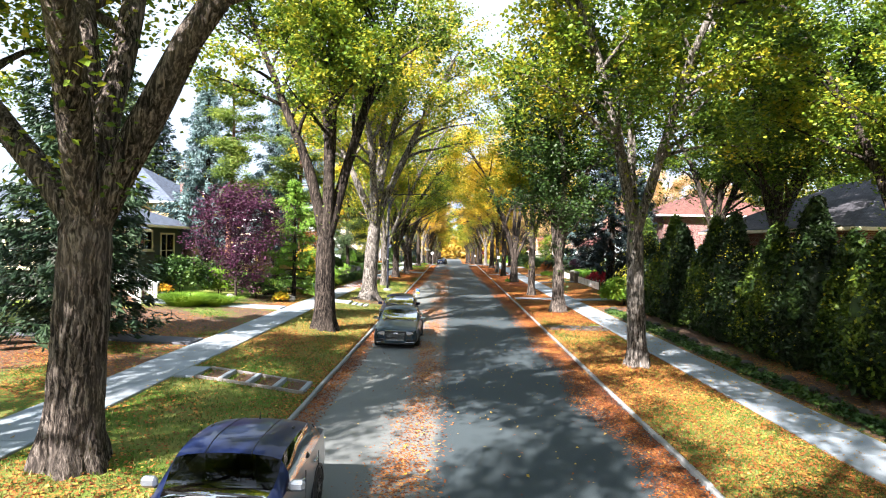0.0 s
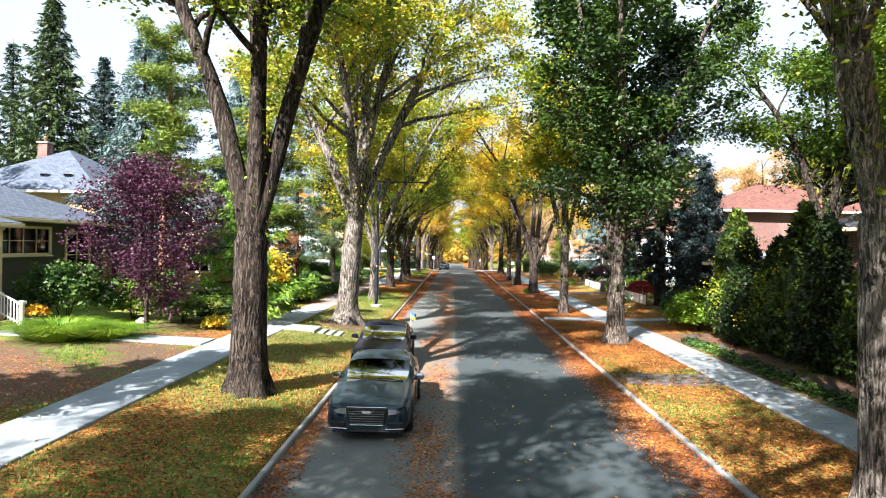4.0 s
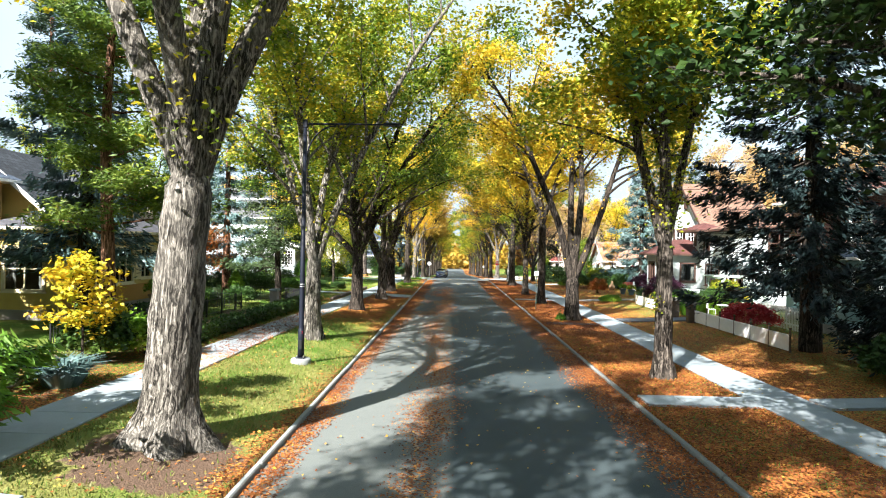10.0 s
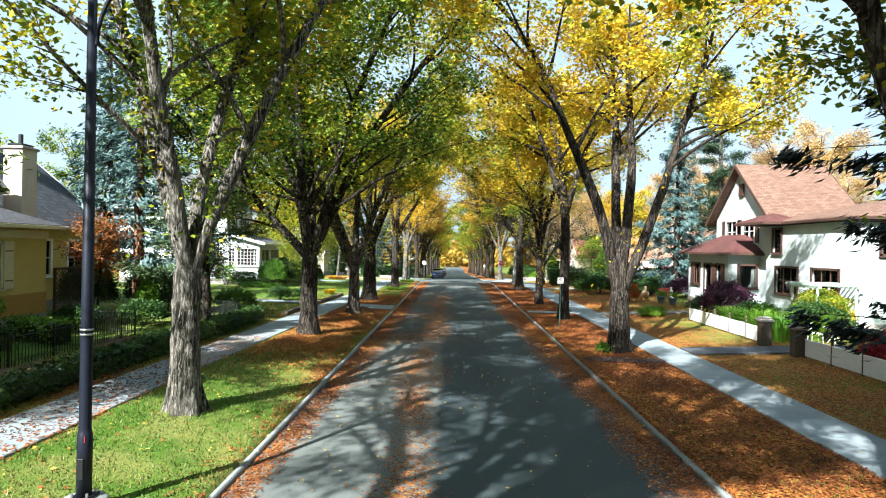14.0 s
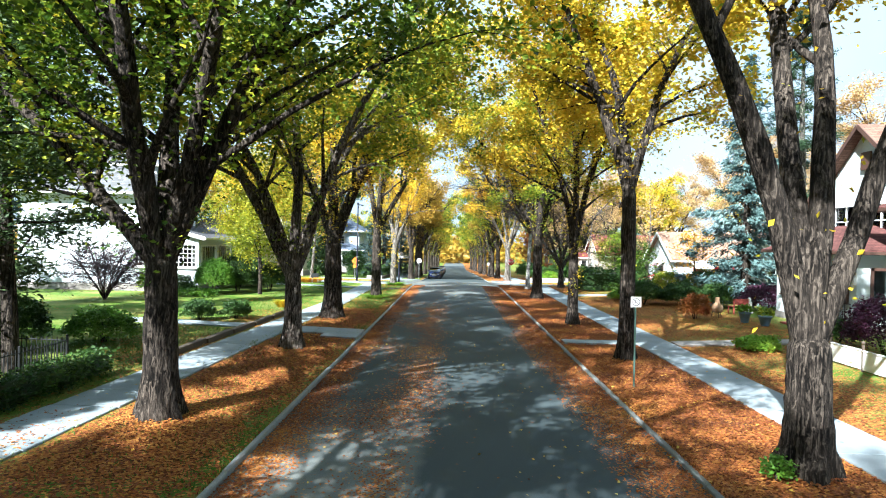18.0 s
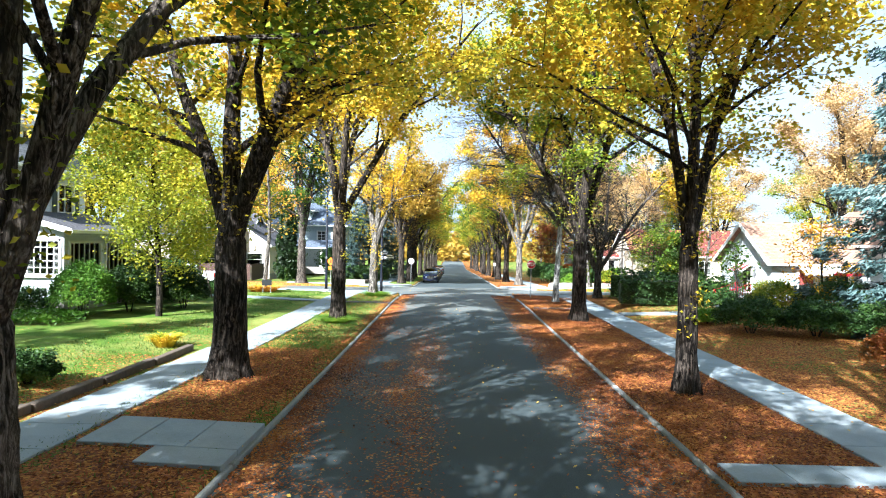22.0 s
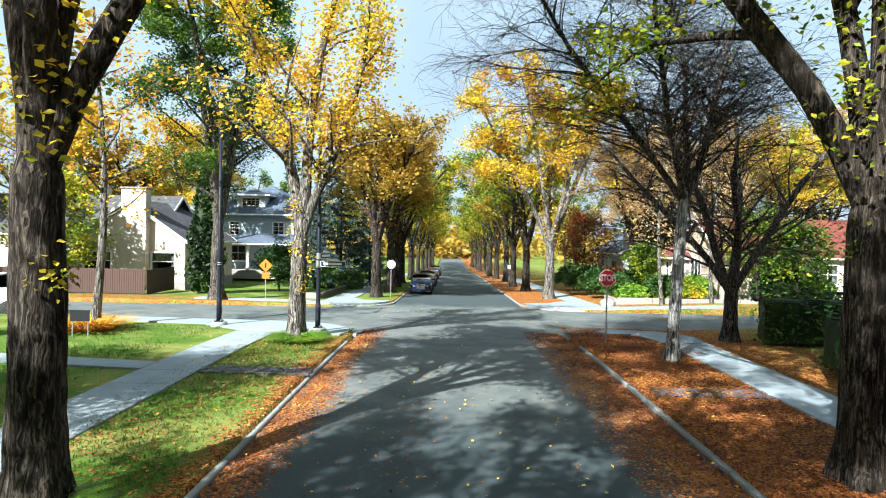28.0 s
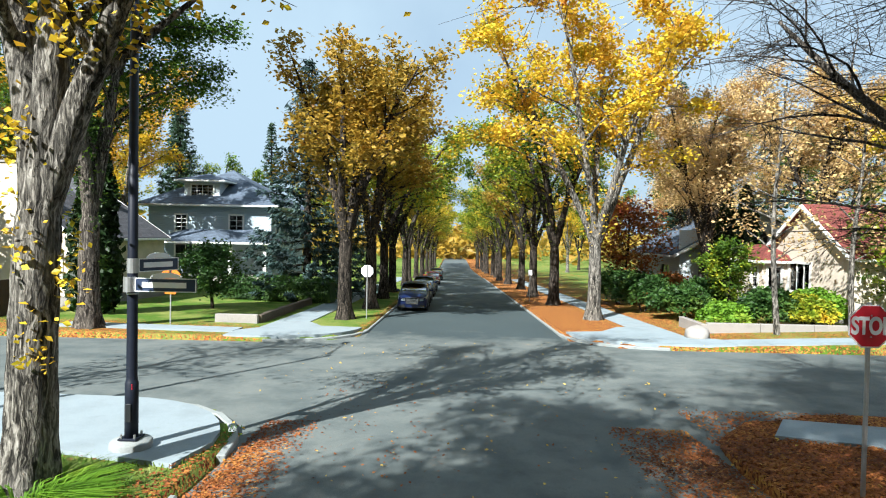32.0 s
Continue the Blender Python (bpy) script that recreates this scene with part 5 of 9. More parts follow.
def gable_roof(parent, x0, x1, y0, y1, z, rise, axis, mat, over=0.5, trim=None):
    """A pitched roof over the rectangle, its ridge along the axis."""
    if axis == "x":
        k = rise / ((y1 - y0) / 2)
        e = z - over * k
        ym = (y0 + y1) / 2
        pts = [(x0 - over, y0 - over, e), (x1 + over, y0 - over, e), (x1 + over, ym, z + rise), (x0 - over, ym, z + rise), (x0 - over, y1 + over, e), (x1 + over, y1 + over, e)]
        edge = [((x0 - over, y0 - over, e), (x1 + over, y0 - over, e)), ((x0 - over, y1 + over, e), (x1 + over, y1 + over, e))]
        rake = [((xx, y0 - over, e), (xx, ym, z + rise)) for xx in (x0 - over, x1 + over)] + [((xx, y1 + over, e), (xx, ym, z + rise)) for xx in (x0 - over, x1 + over)]
    else:
        k = rise / ((x1 - x0) / 2)
        e = z - over * k
        xm = (x0 + x1) / 2
        pts = [(x0 - over, y0 - over, e), (x0 - over, y1 + over, e), (xm, y1 + over, z + rise), (xm, y0 - over, z + rise), (x1 + over, y0 - over, e), (x1 + over, y1 + over, e)]
        edge = [((x0 - over, y0 - over, e), (x0 - over, y1 + over, e)), ((x1 + over, y0 - over, e), (x1 + over, y1 + over, e))]
        rake = [((x0 - over, yy, e), (xm, yy, z + rise)) for yy in (y0 - over, y1 + over)] + [((x1 + over, yy, e), (xm, yy, z + rise)) for yy in (y0 - over, y1 + over)]
    roof = roof_mesh(pts, [(0, 1, 2, 3), (3, 2, 5, 4)], 0.14, mat, "roof", parent)
    for p, q in edge:
        beam("gutter", p, q, 0.12, 0.14, trim or WHITE, roof)
    for p, q in rake:
        beam("bargeboard", p, q, 0.06, 0.22, trim or WHITE, roof)
    return roof


def hip_roof(parent, x0, x1, y0, y1, z, rise, mat, over=0.6, trim=None):
    k = min(x1 - x0, y1 - y0) / 2 + over
    X0, X1, Y0, Y1 = x0 - over, x1 + over, y0 - over, y1 + over
    if X1 - X0 >= Y1 - Y0:
        r0, r1 = (X0 + k, (Y0 + Y1) / 2, z + rise), (X1 - k + 0.01, (Y0 + Y1) / 2, z + rise)
        pts = [(X0, Y0, z), (X1, Y0, z), (X1, Y1, z), (X0, Y1, z), r0, r1]
        faces = [(0, 1, 5, 4), (1, 2, 5), (2, 3, 4, 5), (3, 0, 4)]
    else:
        r0, r1 = ((X0 + X1) / 2, Y0 + k, z + rise), ((X0 + X1) / 2, Y1 - k + 0.01, z + rise)
        pts = [(X0, Y0, z), (X1, Y0, z), (X1, Y1, z), (X0, Y1, z), r0, r1]
        faces = [(0, 1, 4), (1, 2, 5, 4), (2, 3, 5), (3, 0, 4, 5)]
    roof = roof_mesh(pts, faces, 0.13, mat, "roof", parent)
    part("soffit", boxbm(((X0 + X1) / 2, (Y0 + Y1) / 2, z - 0.03), (X1 - X0 - 0.05, Y1 - Y0 - 0.05, 0.05)), trim or WHITE, roof)
    for p, q in (((X0, Y0, z), (X1, Y0, z)), ((X1, Y0, z), (X1, Y1, z)), ((X0, Y1, z), (X1, Y1, z)), ((X0, Y0, z), (X0, Y1, z))):
        beam("gutter", p, q, 0.13, 0.15, trim or WHITE, roof)
    return roof


def chimney(parent, x, y, z0, z1, sx, sy, mat, pots=1):
    bm = boxbm((x, y, (z0 + z1) / 2), (sx, sy, z1 - z0))
    bmesh.ops.recalc_face_normals(bm, faces=bm.faces)
    box_uv(bm)
    c = part("chimney", bm, mat, parent)
    part("chimney_cap", boxbm((x, y, z1 + 0.06), (sx + 0.16, sy + 0.16, 0.14), 0, 0.02), STONE, c)
    for i in range(pots):
        bm = bmesh.new()
        lathe(bm, (x + (i - (pots - 1) / 2) * 0.35, y, z1 + 0.12), [(0.11, 0), (0.1, 0.32), (0.13, 0.34), (0.13, 0.4), (0.09, 0.41)], 12)
        part("chimney_pot", bm, TERRACOTTA, c, "", True)
    return c


def shell(h, x0, x1, y0, y1, z0, z1, mat, S=(), W=(), E=(), frame_mat=None, gable=None, rise=0.0, base=True, shutters=None, N=()):
    """Four walls with their windows. Openings: (u0, u1, v0, v1, panes across, panes up)."""
    sides = {"S": ((x0, y0), (x1, y0), S), "E": ((x1, y0), (x1, y1), E), "N": ((x1, y1), (x0, y1), N), "W": ((x0, y1), (x0, y0), W)}
    for k, (a, b, ops) in sides.items():
        wall(h, a, b, z0, z1, mat, [o[:4] for o in ops], gable=rise if gable and k in gable else 0.0)
        for o in ops:
            window(h, a, b, o, o[4] if len(o) > 4 else 2, o[5] if len(o) > 5 else 2, frame_mat, shutters if k == "E" else None)
    part("floor", boxbm(((x0 + x1) / 2, (y0 + y1) / 2, z0 + 0.3), (x1 - x0 - 0.5, y1 - y0 - 0.5, 0.1)), INTERIOR, h)
    part("inner_wall", boxbm(((x0 + x1) / 2, (y0 + y1) / 2, (z0 + z1) / 2), ((x1 - x0) * 0.35, (y1 - y0) * 0.35, z1 - z0 - 0.1)), INTERIOR, h)
    if base:
        part("foundation", boxbm(((x0 + x1) / 2, (y0 + y1) / 2, z0 - 0.25), (x1 - x0 + 0.08, y1 - y0 + 0.08, 0.9), 0, 0.01), STONE, h)


def column(parent, x, y, z0, z1, w, mat, name="column"):
    c = part(name, boxbm((x, y, (z0 + z1) / 2), (w, w, z1 - z0), 0, 0.015), mat, parent)
    part("capital", boxbm((x, y, z1 - 0.08), (w + 0.1, w + 0.1, 0.12), 0, 0.01), mat, c)
    part("plinth", boxbm((x, y, z0 + 0.12), (w + 0.1, w + 0.1, 0.24), 0, 0.01), mat, c)


def railing(parent, p, q, z0, z1, mat, gap=0.13, name="railing"):
    """Top and bottom rail with single balusters between p and q (z0, z1 at each end may slope)."""
    p, q = Vector(p), Vector(q)
    L = (q - p).length
    h = z1 - z0
    top = beam(name, p + Vector((0, 0, h)), q + Vector((0, 0, h)), 0.06, 0.06, mat, parent)
    ob = beam("bottom_rail", p + Vector((0, 0, 0.1)), q + Vector((0, 0, 0.1)), 0.05, 0.05, mat, parent)
    n = max(2, int(L / gap))
    me = bm_mesh("baluster", boxbm((0, 0, h / 2), (0.03, 0.03, h - 0.02)), mat)
    for i in range(n + 1):
        b = part("baluster", me, None, parent)
        b.matrix_local = Matrix.Translation(p.lerp(q, i / n))


def steps(parent, x, y, z0, z1, w, run, n, direction, mat):
    """Steps rising from z0 to z1; direction is the way one climbs."""
    d = Vector((*direction, 0)).normalized()
    for i in range(n):
        h = z0 + (z1 - z0) * (i + 1) / n
        c = Vector((x, y, 0)) + d * run * (i + 0.5) / n
        sx, sy = (run / n + 0.03, w) if abs(d.x) > 0.5 else (w, run / n + 0.03)
        part("step", boxbm((c.x, c.y, (z0 + h) / 2 - 0.1), (sx, sy, h - z0 + 0.2), 0, 0.012), mat, parent)


SH_GREY = shingle("slate_grey_shingle", (0.095, 0.12, 0.16))
SH_DARK = shingle("dark_shingle", (0.085, 0.085, 0.095))
SH_BROWN = shingle("red_brown_shingle", (0.155, 0.073, 0.058))
SH_TAN = shingle("tan_brown_shingle", (0.19, 0.112, 0.082))
SH_MAROON = shingle("dark_maroon_shingle", (0.11, 0.045, 0.04))
SH_RED = shingle("red_shingle", (0.17, 0.05, 0.042))
SH_WOOD = shingle("grey_cedar_shake", (0.13, 0.135, 0.14), 0.22)
SH_SLATE = shingle("dark_slate_shake", (0.06, 0.066, 0.075), 0.3)
BRICK = brick_mat("red_brick", (0.125, 0.036, 0.031))
DARKGREEN = siding("dark_green_siding", (0.032, 0.042, 0.028))
YELLOWSTUCCO = stucco("yellow_stucco", (0.66, 0.46, 0.20))
TANSTUCCO = stucco("cream_stucco", (0.62, 0.47, 0.16))
GREENSTUCCO = stucco("pale_green_stucco", (0.55, 0.62, 0.63), 0.4)
SH_PEACH = shingle("faded_peach_shingle", (0.33, 0.20, 0.14))
BEIGESTUCCO = stucco("beige_stucco", (0.60, 0.52, 0.43), 0.5)
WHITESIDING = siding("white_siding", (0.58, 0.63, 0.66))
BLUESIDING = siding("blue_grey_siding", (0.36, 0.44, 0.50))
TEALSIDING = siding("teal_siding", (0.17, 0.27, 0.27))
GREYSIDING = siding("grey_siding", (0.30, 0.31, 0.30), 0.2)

# grey cottage at the near end
h = thing("house", pose(0, 0, 0), "grey clapboard cottage half hidden behind a spruce", "house", "houses")
shell(h, -31, -20.5, 16, 26, 0.8, 3.6, GREYSIDING, E=[(3, 4.6, 1.5, 2.9, 2, 2)], S=[(6, 8, 1.5, 2.9)])
gable_roof(h, -31, -20.5, 16, 26, 3.6, 2.4, "x", SH_DARK)
wall(h, (-20.5, 16), (-20.5, 26), 3.602, 3.62, GREYSIDING, (), gable=2.2)
steps(h, -18.6, 22.9, 0.7, 1.2, 1.6, -1.4, 3, (1, 0), CONCRETE)

# dark green bungalow with a porch
h = thing("house", pose(0, 0, 0), "dark green bungalow with slate-grey hip roof and porch", "house", "houses")
shell(h, -33, -21.6, 33.5, 47.5, 1.0, 5.1, DARKGREEN, E=[(5.7, 9.3, 3.5, 4.75, 4, 2), (10.6, 12.6, 2.2, 4.6, 2, 2)], S=[(4, 6, 2.6, 4.4), (8, 9.6, 2.6, 4.4)], frame_mat=CREAM)
hip_roof(h, -33, -21.6, 33.5, 47.5, 5.1, 2.7, SH_GREY, 0.9, CREAM)
part("porch_floor", boxbm((-20.5, 34.8, 1.3), (2.6, 3.6, 1.0), 0, 0.02), GREYSIDING, h)
hip_roof(h, -22.2, -19.3, 33.0, 36.6, 4.75, 0.7, SH_GREY, 0.5, CREAM)
for yy in (33.2, 36.4):
    column(h, -19.4, yy, 1.8, 4.7, 0.3, CREAM)
railing(h, (-19.35, 35.3, 1.8), (-19.35, 36.3, 1.8), 1.8, 2.75, WHITE)
steps(h, -17.5, 34.3, 0.75, 1.8, 1.6, 1.8, 6, (-1, 0), plain("brown_step_board", (0.16, 0.09, 0.055), 0.8, 0, 0.25))
for yy in (33.4, 35.2):
    railing(h, (-19.25, yy, 1.75), (-17.5, yy, 0.85), 1.75, 2.6, WHITE, 0.14)
    column(h, -17.45, yy, 0.7, 1.85, 0.14, WHITE, "newel")

# yellow house with red chimney
h = thing("house", pose(0, 0, 0), "two-storey yellow stucco house with blue-grey hip roof", "house", "houses")
shell(h, -34.5, -24.6, 51.5, 62, 0.9, 7.3, YELLOWSTUCCO, S=[(6.4, 7.6, 5.0, 6.6, 1, 2), (2, 3.6, 1.9, 3.6), (6.4, 8.0, 1.9, 3.6)], E=[(1.0, 2.2, 5.0, 6.6, 1, 2), (5, 6.4, 5.0, 6.6), (2, 4.4, 1.9, 3.8, 3, 2), (6.5, 8.5, 1.9, 3.8, 3, 2)])
hip_roof(h, -34.5, -24.6, 51.5, 62, 7.3, 3.4, SH_GREY, 0.7)
chimney(h, -24.25, 54.2, 0.9, 10.6, 0.7, 1.1, BRICK, 2)
chimney(h, -31, 56, 8, 11.2, 0.7, 0.7, BRICK, 1)
for xx in (-28.6, -27.0):
    part("skylight", boxbm((xx, 52.6, 8.55), (0.5, 0.5, 0.16), 0, 0.02), GLASS, h)

# cream house with sun room and shutters
h = thing("house", pose(0, 0, 0), "cream stucco house with sun room, white shutters and shake roof", "house", "houses")
shell(h, -21.6, -18.5, 57.5, 68.4, 0.9, 4.75, TANSTUCCO, S=[(0.6, 2.4, 2.0, 3.9, 2, 2)], E=[(0.5, 1.7, 2.1, 3.95, 1, 2), (2.2, 3.6, 2.1, 3.95, 2, 2), (4.4, 6.2, 2.1, 3.95, 3, 2), (7.0, 8.2, 2.3, 4.05, 2, 2)], frame_mat=CREAM)
part("dado", boxbm((-18.46, 62.95, 1.5), (0.05, 10.86, 0.9), 0, 0.01), plain("ochre_panel", (0.42, 0.23, 0.06), 0.7, 0, 0.2), h)
part("wall_band", boxbm((-18.45, 62.95, 4.45), (0.07, 10.96, 0.35), 0, 0.015), CREAM, h)
for yy in (64.13, 66.07):
    sh = part("shutter", boxbm((-18.44, yy, 3.17), (0.06, 0.55, 1.95), 0, 0.01), CREAM, h)
    for zz in (2.55, 3.75):
        part("strap_hinge", boxbm((-18.395, yy, zz), (0.02, 0.4, 0.04)), BLACK, sh)
hip_roof(h, -21.5, -18.5, 57.5, 68.4, 4.75, 0.8, SH_DARK, 0.5, CREAM)
shell(h, -31.2, -21.65, 62.3, 77.5, 0.9, 5.3, TANSTUCCO, E=[(9.6, 11.0, 2.4, 4.2, 2, 2), (12.4, 13.8, 2.4, 4.2, 2, 2)], S=[(1.0, 2.6, 2.4, 4.2, 2, 2)], gable=("S", "N"), rise=4.0)
gable_roof(h, -31.2, -21.65, 62.3, 77.5, 5.3, 4.0, "y", SH_SLATE, 0.5)
wall(h, (-21.6, 64.6), (-21.6, 69.4), 4.8, 6.6, TANSTUCCO, [(1.3, 2.9, 5.3, 6.5)], gable=1.9)
window(h, (-21.6, 64.6), (-21.6, 69.4), (1.3, 2.9, 5.3, 6.5), 2, 1)
gable_roof(h, -26.0, -21.5, 64.6, 69.4, 6.6, 1.9, "x", SH_SLATE, 0.3)
chimney(h, -21.2, 70.4, 0.9, 8.5, 0.9, 1.0, BEIGESTUCCO, 0)
part("chimney_cowl", boxbm((-21.2, 70.4, 8.72), (0.7, 0.8, 0.1), 0, 0.02), BLACK, h)
part("flue", boxbm((-21.2, 70.4, 9.0), (0.16, 0.16, 0.5), 0, 0.02), BLACK, h)

# white two-storey house with glazed porch
h = thing("house", pose(0, 0, 0), "white clapboard two-storey house with glazed sun porch", "house", "houses")
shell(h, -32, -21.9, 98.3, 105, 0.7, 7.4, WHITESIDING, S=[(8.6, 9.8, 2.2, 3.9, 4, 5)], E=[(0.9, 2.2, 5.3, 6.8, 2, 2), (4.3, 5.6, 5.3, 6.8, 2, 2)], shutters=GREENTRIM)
hip_roof(h, -32, -21.9, 98.3, 105, 7.4, 3.6, SH_WOOD, 0.7)
shell(h, -21.8, -18.7, 98.28, 104.6, 0.7, 4.2, WHITESIDING, S=[(0.2, 0.75, 2.2, 3.8, 2, 5), (1.0, 2.9, 2.2, 3.8, 6, 5)], E=[(0.4, 2.9, 1.7, 3.7, 6, 1), (3.4, 5.9, 1.7, 3.7, 6, 1)])
porch_roof = roof_mesh([(-18.1, 97.85, 4.2), (-18.1, 105.0, 4.2), (-21.85, 105.0, 5.15), (-21.85, 97.85, 5.15)], [(0, 1, 2, 3)], 0.13, SH_DARK, "porch_roof", h)
beam("gutter", (-18.1, 97.85, 4.22), (-18.1, 105.0, 4.22), 0.13, 0.16, WHITE, porch_roof)
beam("bargeboard", (-18.1, 97.85, 4.24), (-21.85, 97.85, 5.19), 0.06, 0.26, WHITE, porch_roof)
for yy in (98.3, 104.4):
    bm = bmesh.new()
    vs = [bm.verts.new((xx, yy + dy, zz)) for dy in (0.0, 0.18) for xx, zz in ((-18.72, 4.2), (-21.85, 4.2), (-21.85, 5.12), (-18.72, 4.34))]
    for k in ((0, 1, 2, 3), (7, 6, 5, 4), (0, 4, 5, 1), (1, 5, 6, 2), (2, 6, 7, 3), (3, 7, 4, 0)):
        bm.faces.new([vs[i] for i in k])
    bmesh.ops.recalc_face_normals(bm, faces=bm.faces)
    box_uv(bm)
    part("porch_cheek", bm, WHITESIDING, h)
shell(h, -30, -27.4, 98.9, 102, 8.1, 9.9, WHITESIDING, S=[(0.7, 1.9, 8.5, 9.6, 2, 2)], base=False)
hip_roof(h, -30, -27.4, 98.9, 102, 9.9, 0.8, SH_WOOD, 0.3)
shell(h, -26.5, -22.9, 100.4, 103.2, 7.9, 9.7, WHITESIDING, E=[(0.8, 2.0, 8.4, 9.5, 2, 2)], base=False)
hip_roof(h, -26.6, -22.7, 100.4, 103.2, 9.7, 0.8, SH_WOOD, 0.35)

# beige stucco house over the crossing
z = fall(137)
h = thing("house", pose(0, DATUM, z), "beige stucco cottage with broad chimney behind a brown fence", "house", "houses")
shell(h, -30, -21.2, 137, 147, 0.6, 4.1, BEIGESTUCCO, S=[(0.9, 3.0, 1.7, 3.1, 1, 2), (6.2, 8.0, 1.7, 3.1, 1, 2)], gable=("S",), rise=2.9)
gable_roof(h, -30, -21.2, 137, 147, 4.1, 3.0, "y", SH_DARK, 0.3)
shell(h, -40, -30.1, 139, 148, 0.6, 4.1, BEIGESTUCCO, S=[(6.5, 8.5, 1.7, 3.1, 1, 2)])
gable_roof(h, -41, -25, 140, 148.5, 4.6, 3.2, "x", SH_DARK, 0.4)
chimney(h, -24.9, 136.7, 0.5, 8.0, 1.9, 0.8, BEIGESTUCCO, 0)
chimney(h, -31.5, 144, 5, 8.6, 0.7, 0.7, BEIGESTUCCO, 1)

# blue-grey foursquare
z = fall(156)
h = thing("house", pose(0, DATUM, z), "blue-grey foursquare house with hip roof, dormer and porch", "house", "houses")
shell(h, -27.5, -16.6, 157, 168, 1.0, 7.4, BLUESIDING, S=[(2.4, 3.4, 5.2, 6.6, 2, 4), (7.2, 8.4, 5.2, 6.6, 2, 3), (2.4, 4.2, 2.3, 4.0)], E=[(1.2, 2.3, 5.0, 6.7, 2, 2), (4, 5.2, 5.0, 6.7, 2, 2)])
hip_roof(h, -27.5, -16.6, 157, 168, 7.4, 3.6, SH_GREY, 0.8)
shell(h, -24.6, -21.4, 157.6, 160, 7.9, 9.6, WHITESIDING, S=[(0.6, 2.6, 8.2, 9.3, 4, 4)], base=False)
hip_roof(h, -24.8, -21.2, 157.4, 161, 9.6, 0.7, SH_GREY, 0.4)
part("porch_floor", boxbm((-20.5, 155.2, 1.0), (9.5, 3.4, 0.9), 0, 0.02), STONE, h)
hip_roof(h, -25.2, -15.8, 153.6, 157.2, 4.2, 1.0, SH_GREY, 0.5)
for xx in (-24.9, -22.0, -19.0, -16.1):
    column(h, xx, 153.8, 1.45, 4.2, 0.26, WHITE)
railing(h, (-27.6, 149.8, 0.3), (-24.9, 153.6, 1.45), 1.45, 2.4, WHITE, 0.2)

# east side: brick house behind the cedar hedge
h = thing("house", pose(0, 0, 0), "red brick house with dark roof behind a cedar hedge", "house", "houses")
shell(h, 17, 27, 27, 41, 0.6, 5.3, BRICK, W=[(2, 3.8, 2.0, 3.8, 2, 2), (8, 10, 2.0, 3.8, 3, 2)], S=[(2, 3.6, 2.0, 3.8)])
hip_roof(h, 17, 27, 27, 41, 5.3, 2.8, SH_DARK, 0.8, CREAM)
# open porch with cream posts
part("porch_floor", boxbm((15.8, 46.4, 0.9), (3.0, 3.4, 0.9), 0, 0.02), STONE, h)
hip_roof(h, 14.5, 17.3, 44.6, 48.2, 3.5, 0.5, SH_DARK, 0.45, CREAM)
for xx, yy in ((14.6, 44.8), (14.6, 48.0), (17.0, 48.0)):
    column(h, xx, yy, 1.3, 3.5, 0.28, CREAM)
railing(h, (14.6, 45.0, 1.3), (14.6, 47.9, 1.3), 1.3, 2.2, CREAM)

# brick and teal house
h = thing("house", pose(0, 0, 0), "house with brick upper storey, teal siding and red-brown hip roof", "house", "houses")
shell(h, 19.4, 31, 58.0, 67.4, 0.7, 4.2, TEALSIDING, S=[(3.2, 4.8, 2.6, 3.7, 2, 1)], W=[(1.0, 2.2, 2.2, 3.8, 1, 2), (5, 7, 2.2, 3.8, 2, 2)])
shell(h, 19.55, 30.9, 58.15, 67.3, 4.2, 7.3, BRICK, S=[(6.6, 7.8, 4.9, 6.6, 1, 2)], W=[(1.5, 2.9, 5.0, 6.6), (5.5, 7, 5.0, 6.6)], base=False)
hip_roof(h, 19.4, 31, 58.0, 67.4, 7.3, 2.4, SH_BROWN, 0.6)
shell(h, 17.5, 19.35, 58.9, 62.4, 0.7, 4.1, TEALSIDING, S=[(0.3, 1.5, 2.6, 3.6, 1, 1)])
hip_roof(h, 17.5, 19.4, 58.9, 62.4, 4.1, 0.4, SH_GREY, 0.3)

# white half-timbered house with brown trim
h = thing("house", pose(0, 0, 0), "white stucco gabled house with dark brown trim and red-brown roof", "house", "houses")
shell(h, 20.4, 25.6, 81.6, 89.9, 0.6, 6.9, GREENSTUCCO, W=[(1.6, 3.4, 5.0, 6.6, 2, 2), (4.2, 6.0, 5.0, 6.6, 2, 2)], S=[(1, 2.4, 4.9, 6.4)], frame_mat=WHITE, gable=("W",), rise=3.6, shutters=None)
gable_roof(h, 20.4, 25.6, 81.6, 89.9, 6.9, 3.6, "x", SH_TAN, 0.6, DARKTRIM)
for yy in (81.9, 83.9, 86.5, 88.4):
    part("shutter", boxbm((20.34, {81.9: 88.55, 83.9: 86.1, 86.5: 85.95, 88.4: 83.5}[yy], 5.8), (0.05, 0.5, 1.7), 0, 0.008), DARKTRIM, h)
part("attic_vent", boxbm((20.3, 85.75, 8.8), (0.1, 0.7, 0.9), 0, 0.01), DARKTRIM, h)
shell(h, 18.3, 21.5, 83.2, 90.0, 0.6, 4.1, GREENSTUCCO, W=[(0.6, 2.2, 1.9, 3.4, 2, 1), (3.0, 4.2, 1.2, 3.4, 1, 1), (5.0, 6.1, 1.9, 3.4, 2, 1)], S=[(0.7, 1.9, 1.9, 3.4, 1, 1)], frame_mat=DARKTRIM)
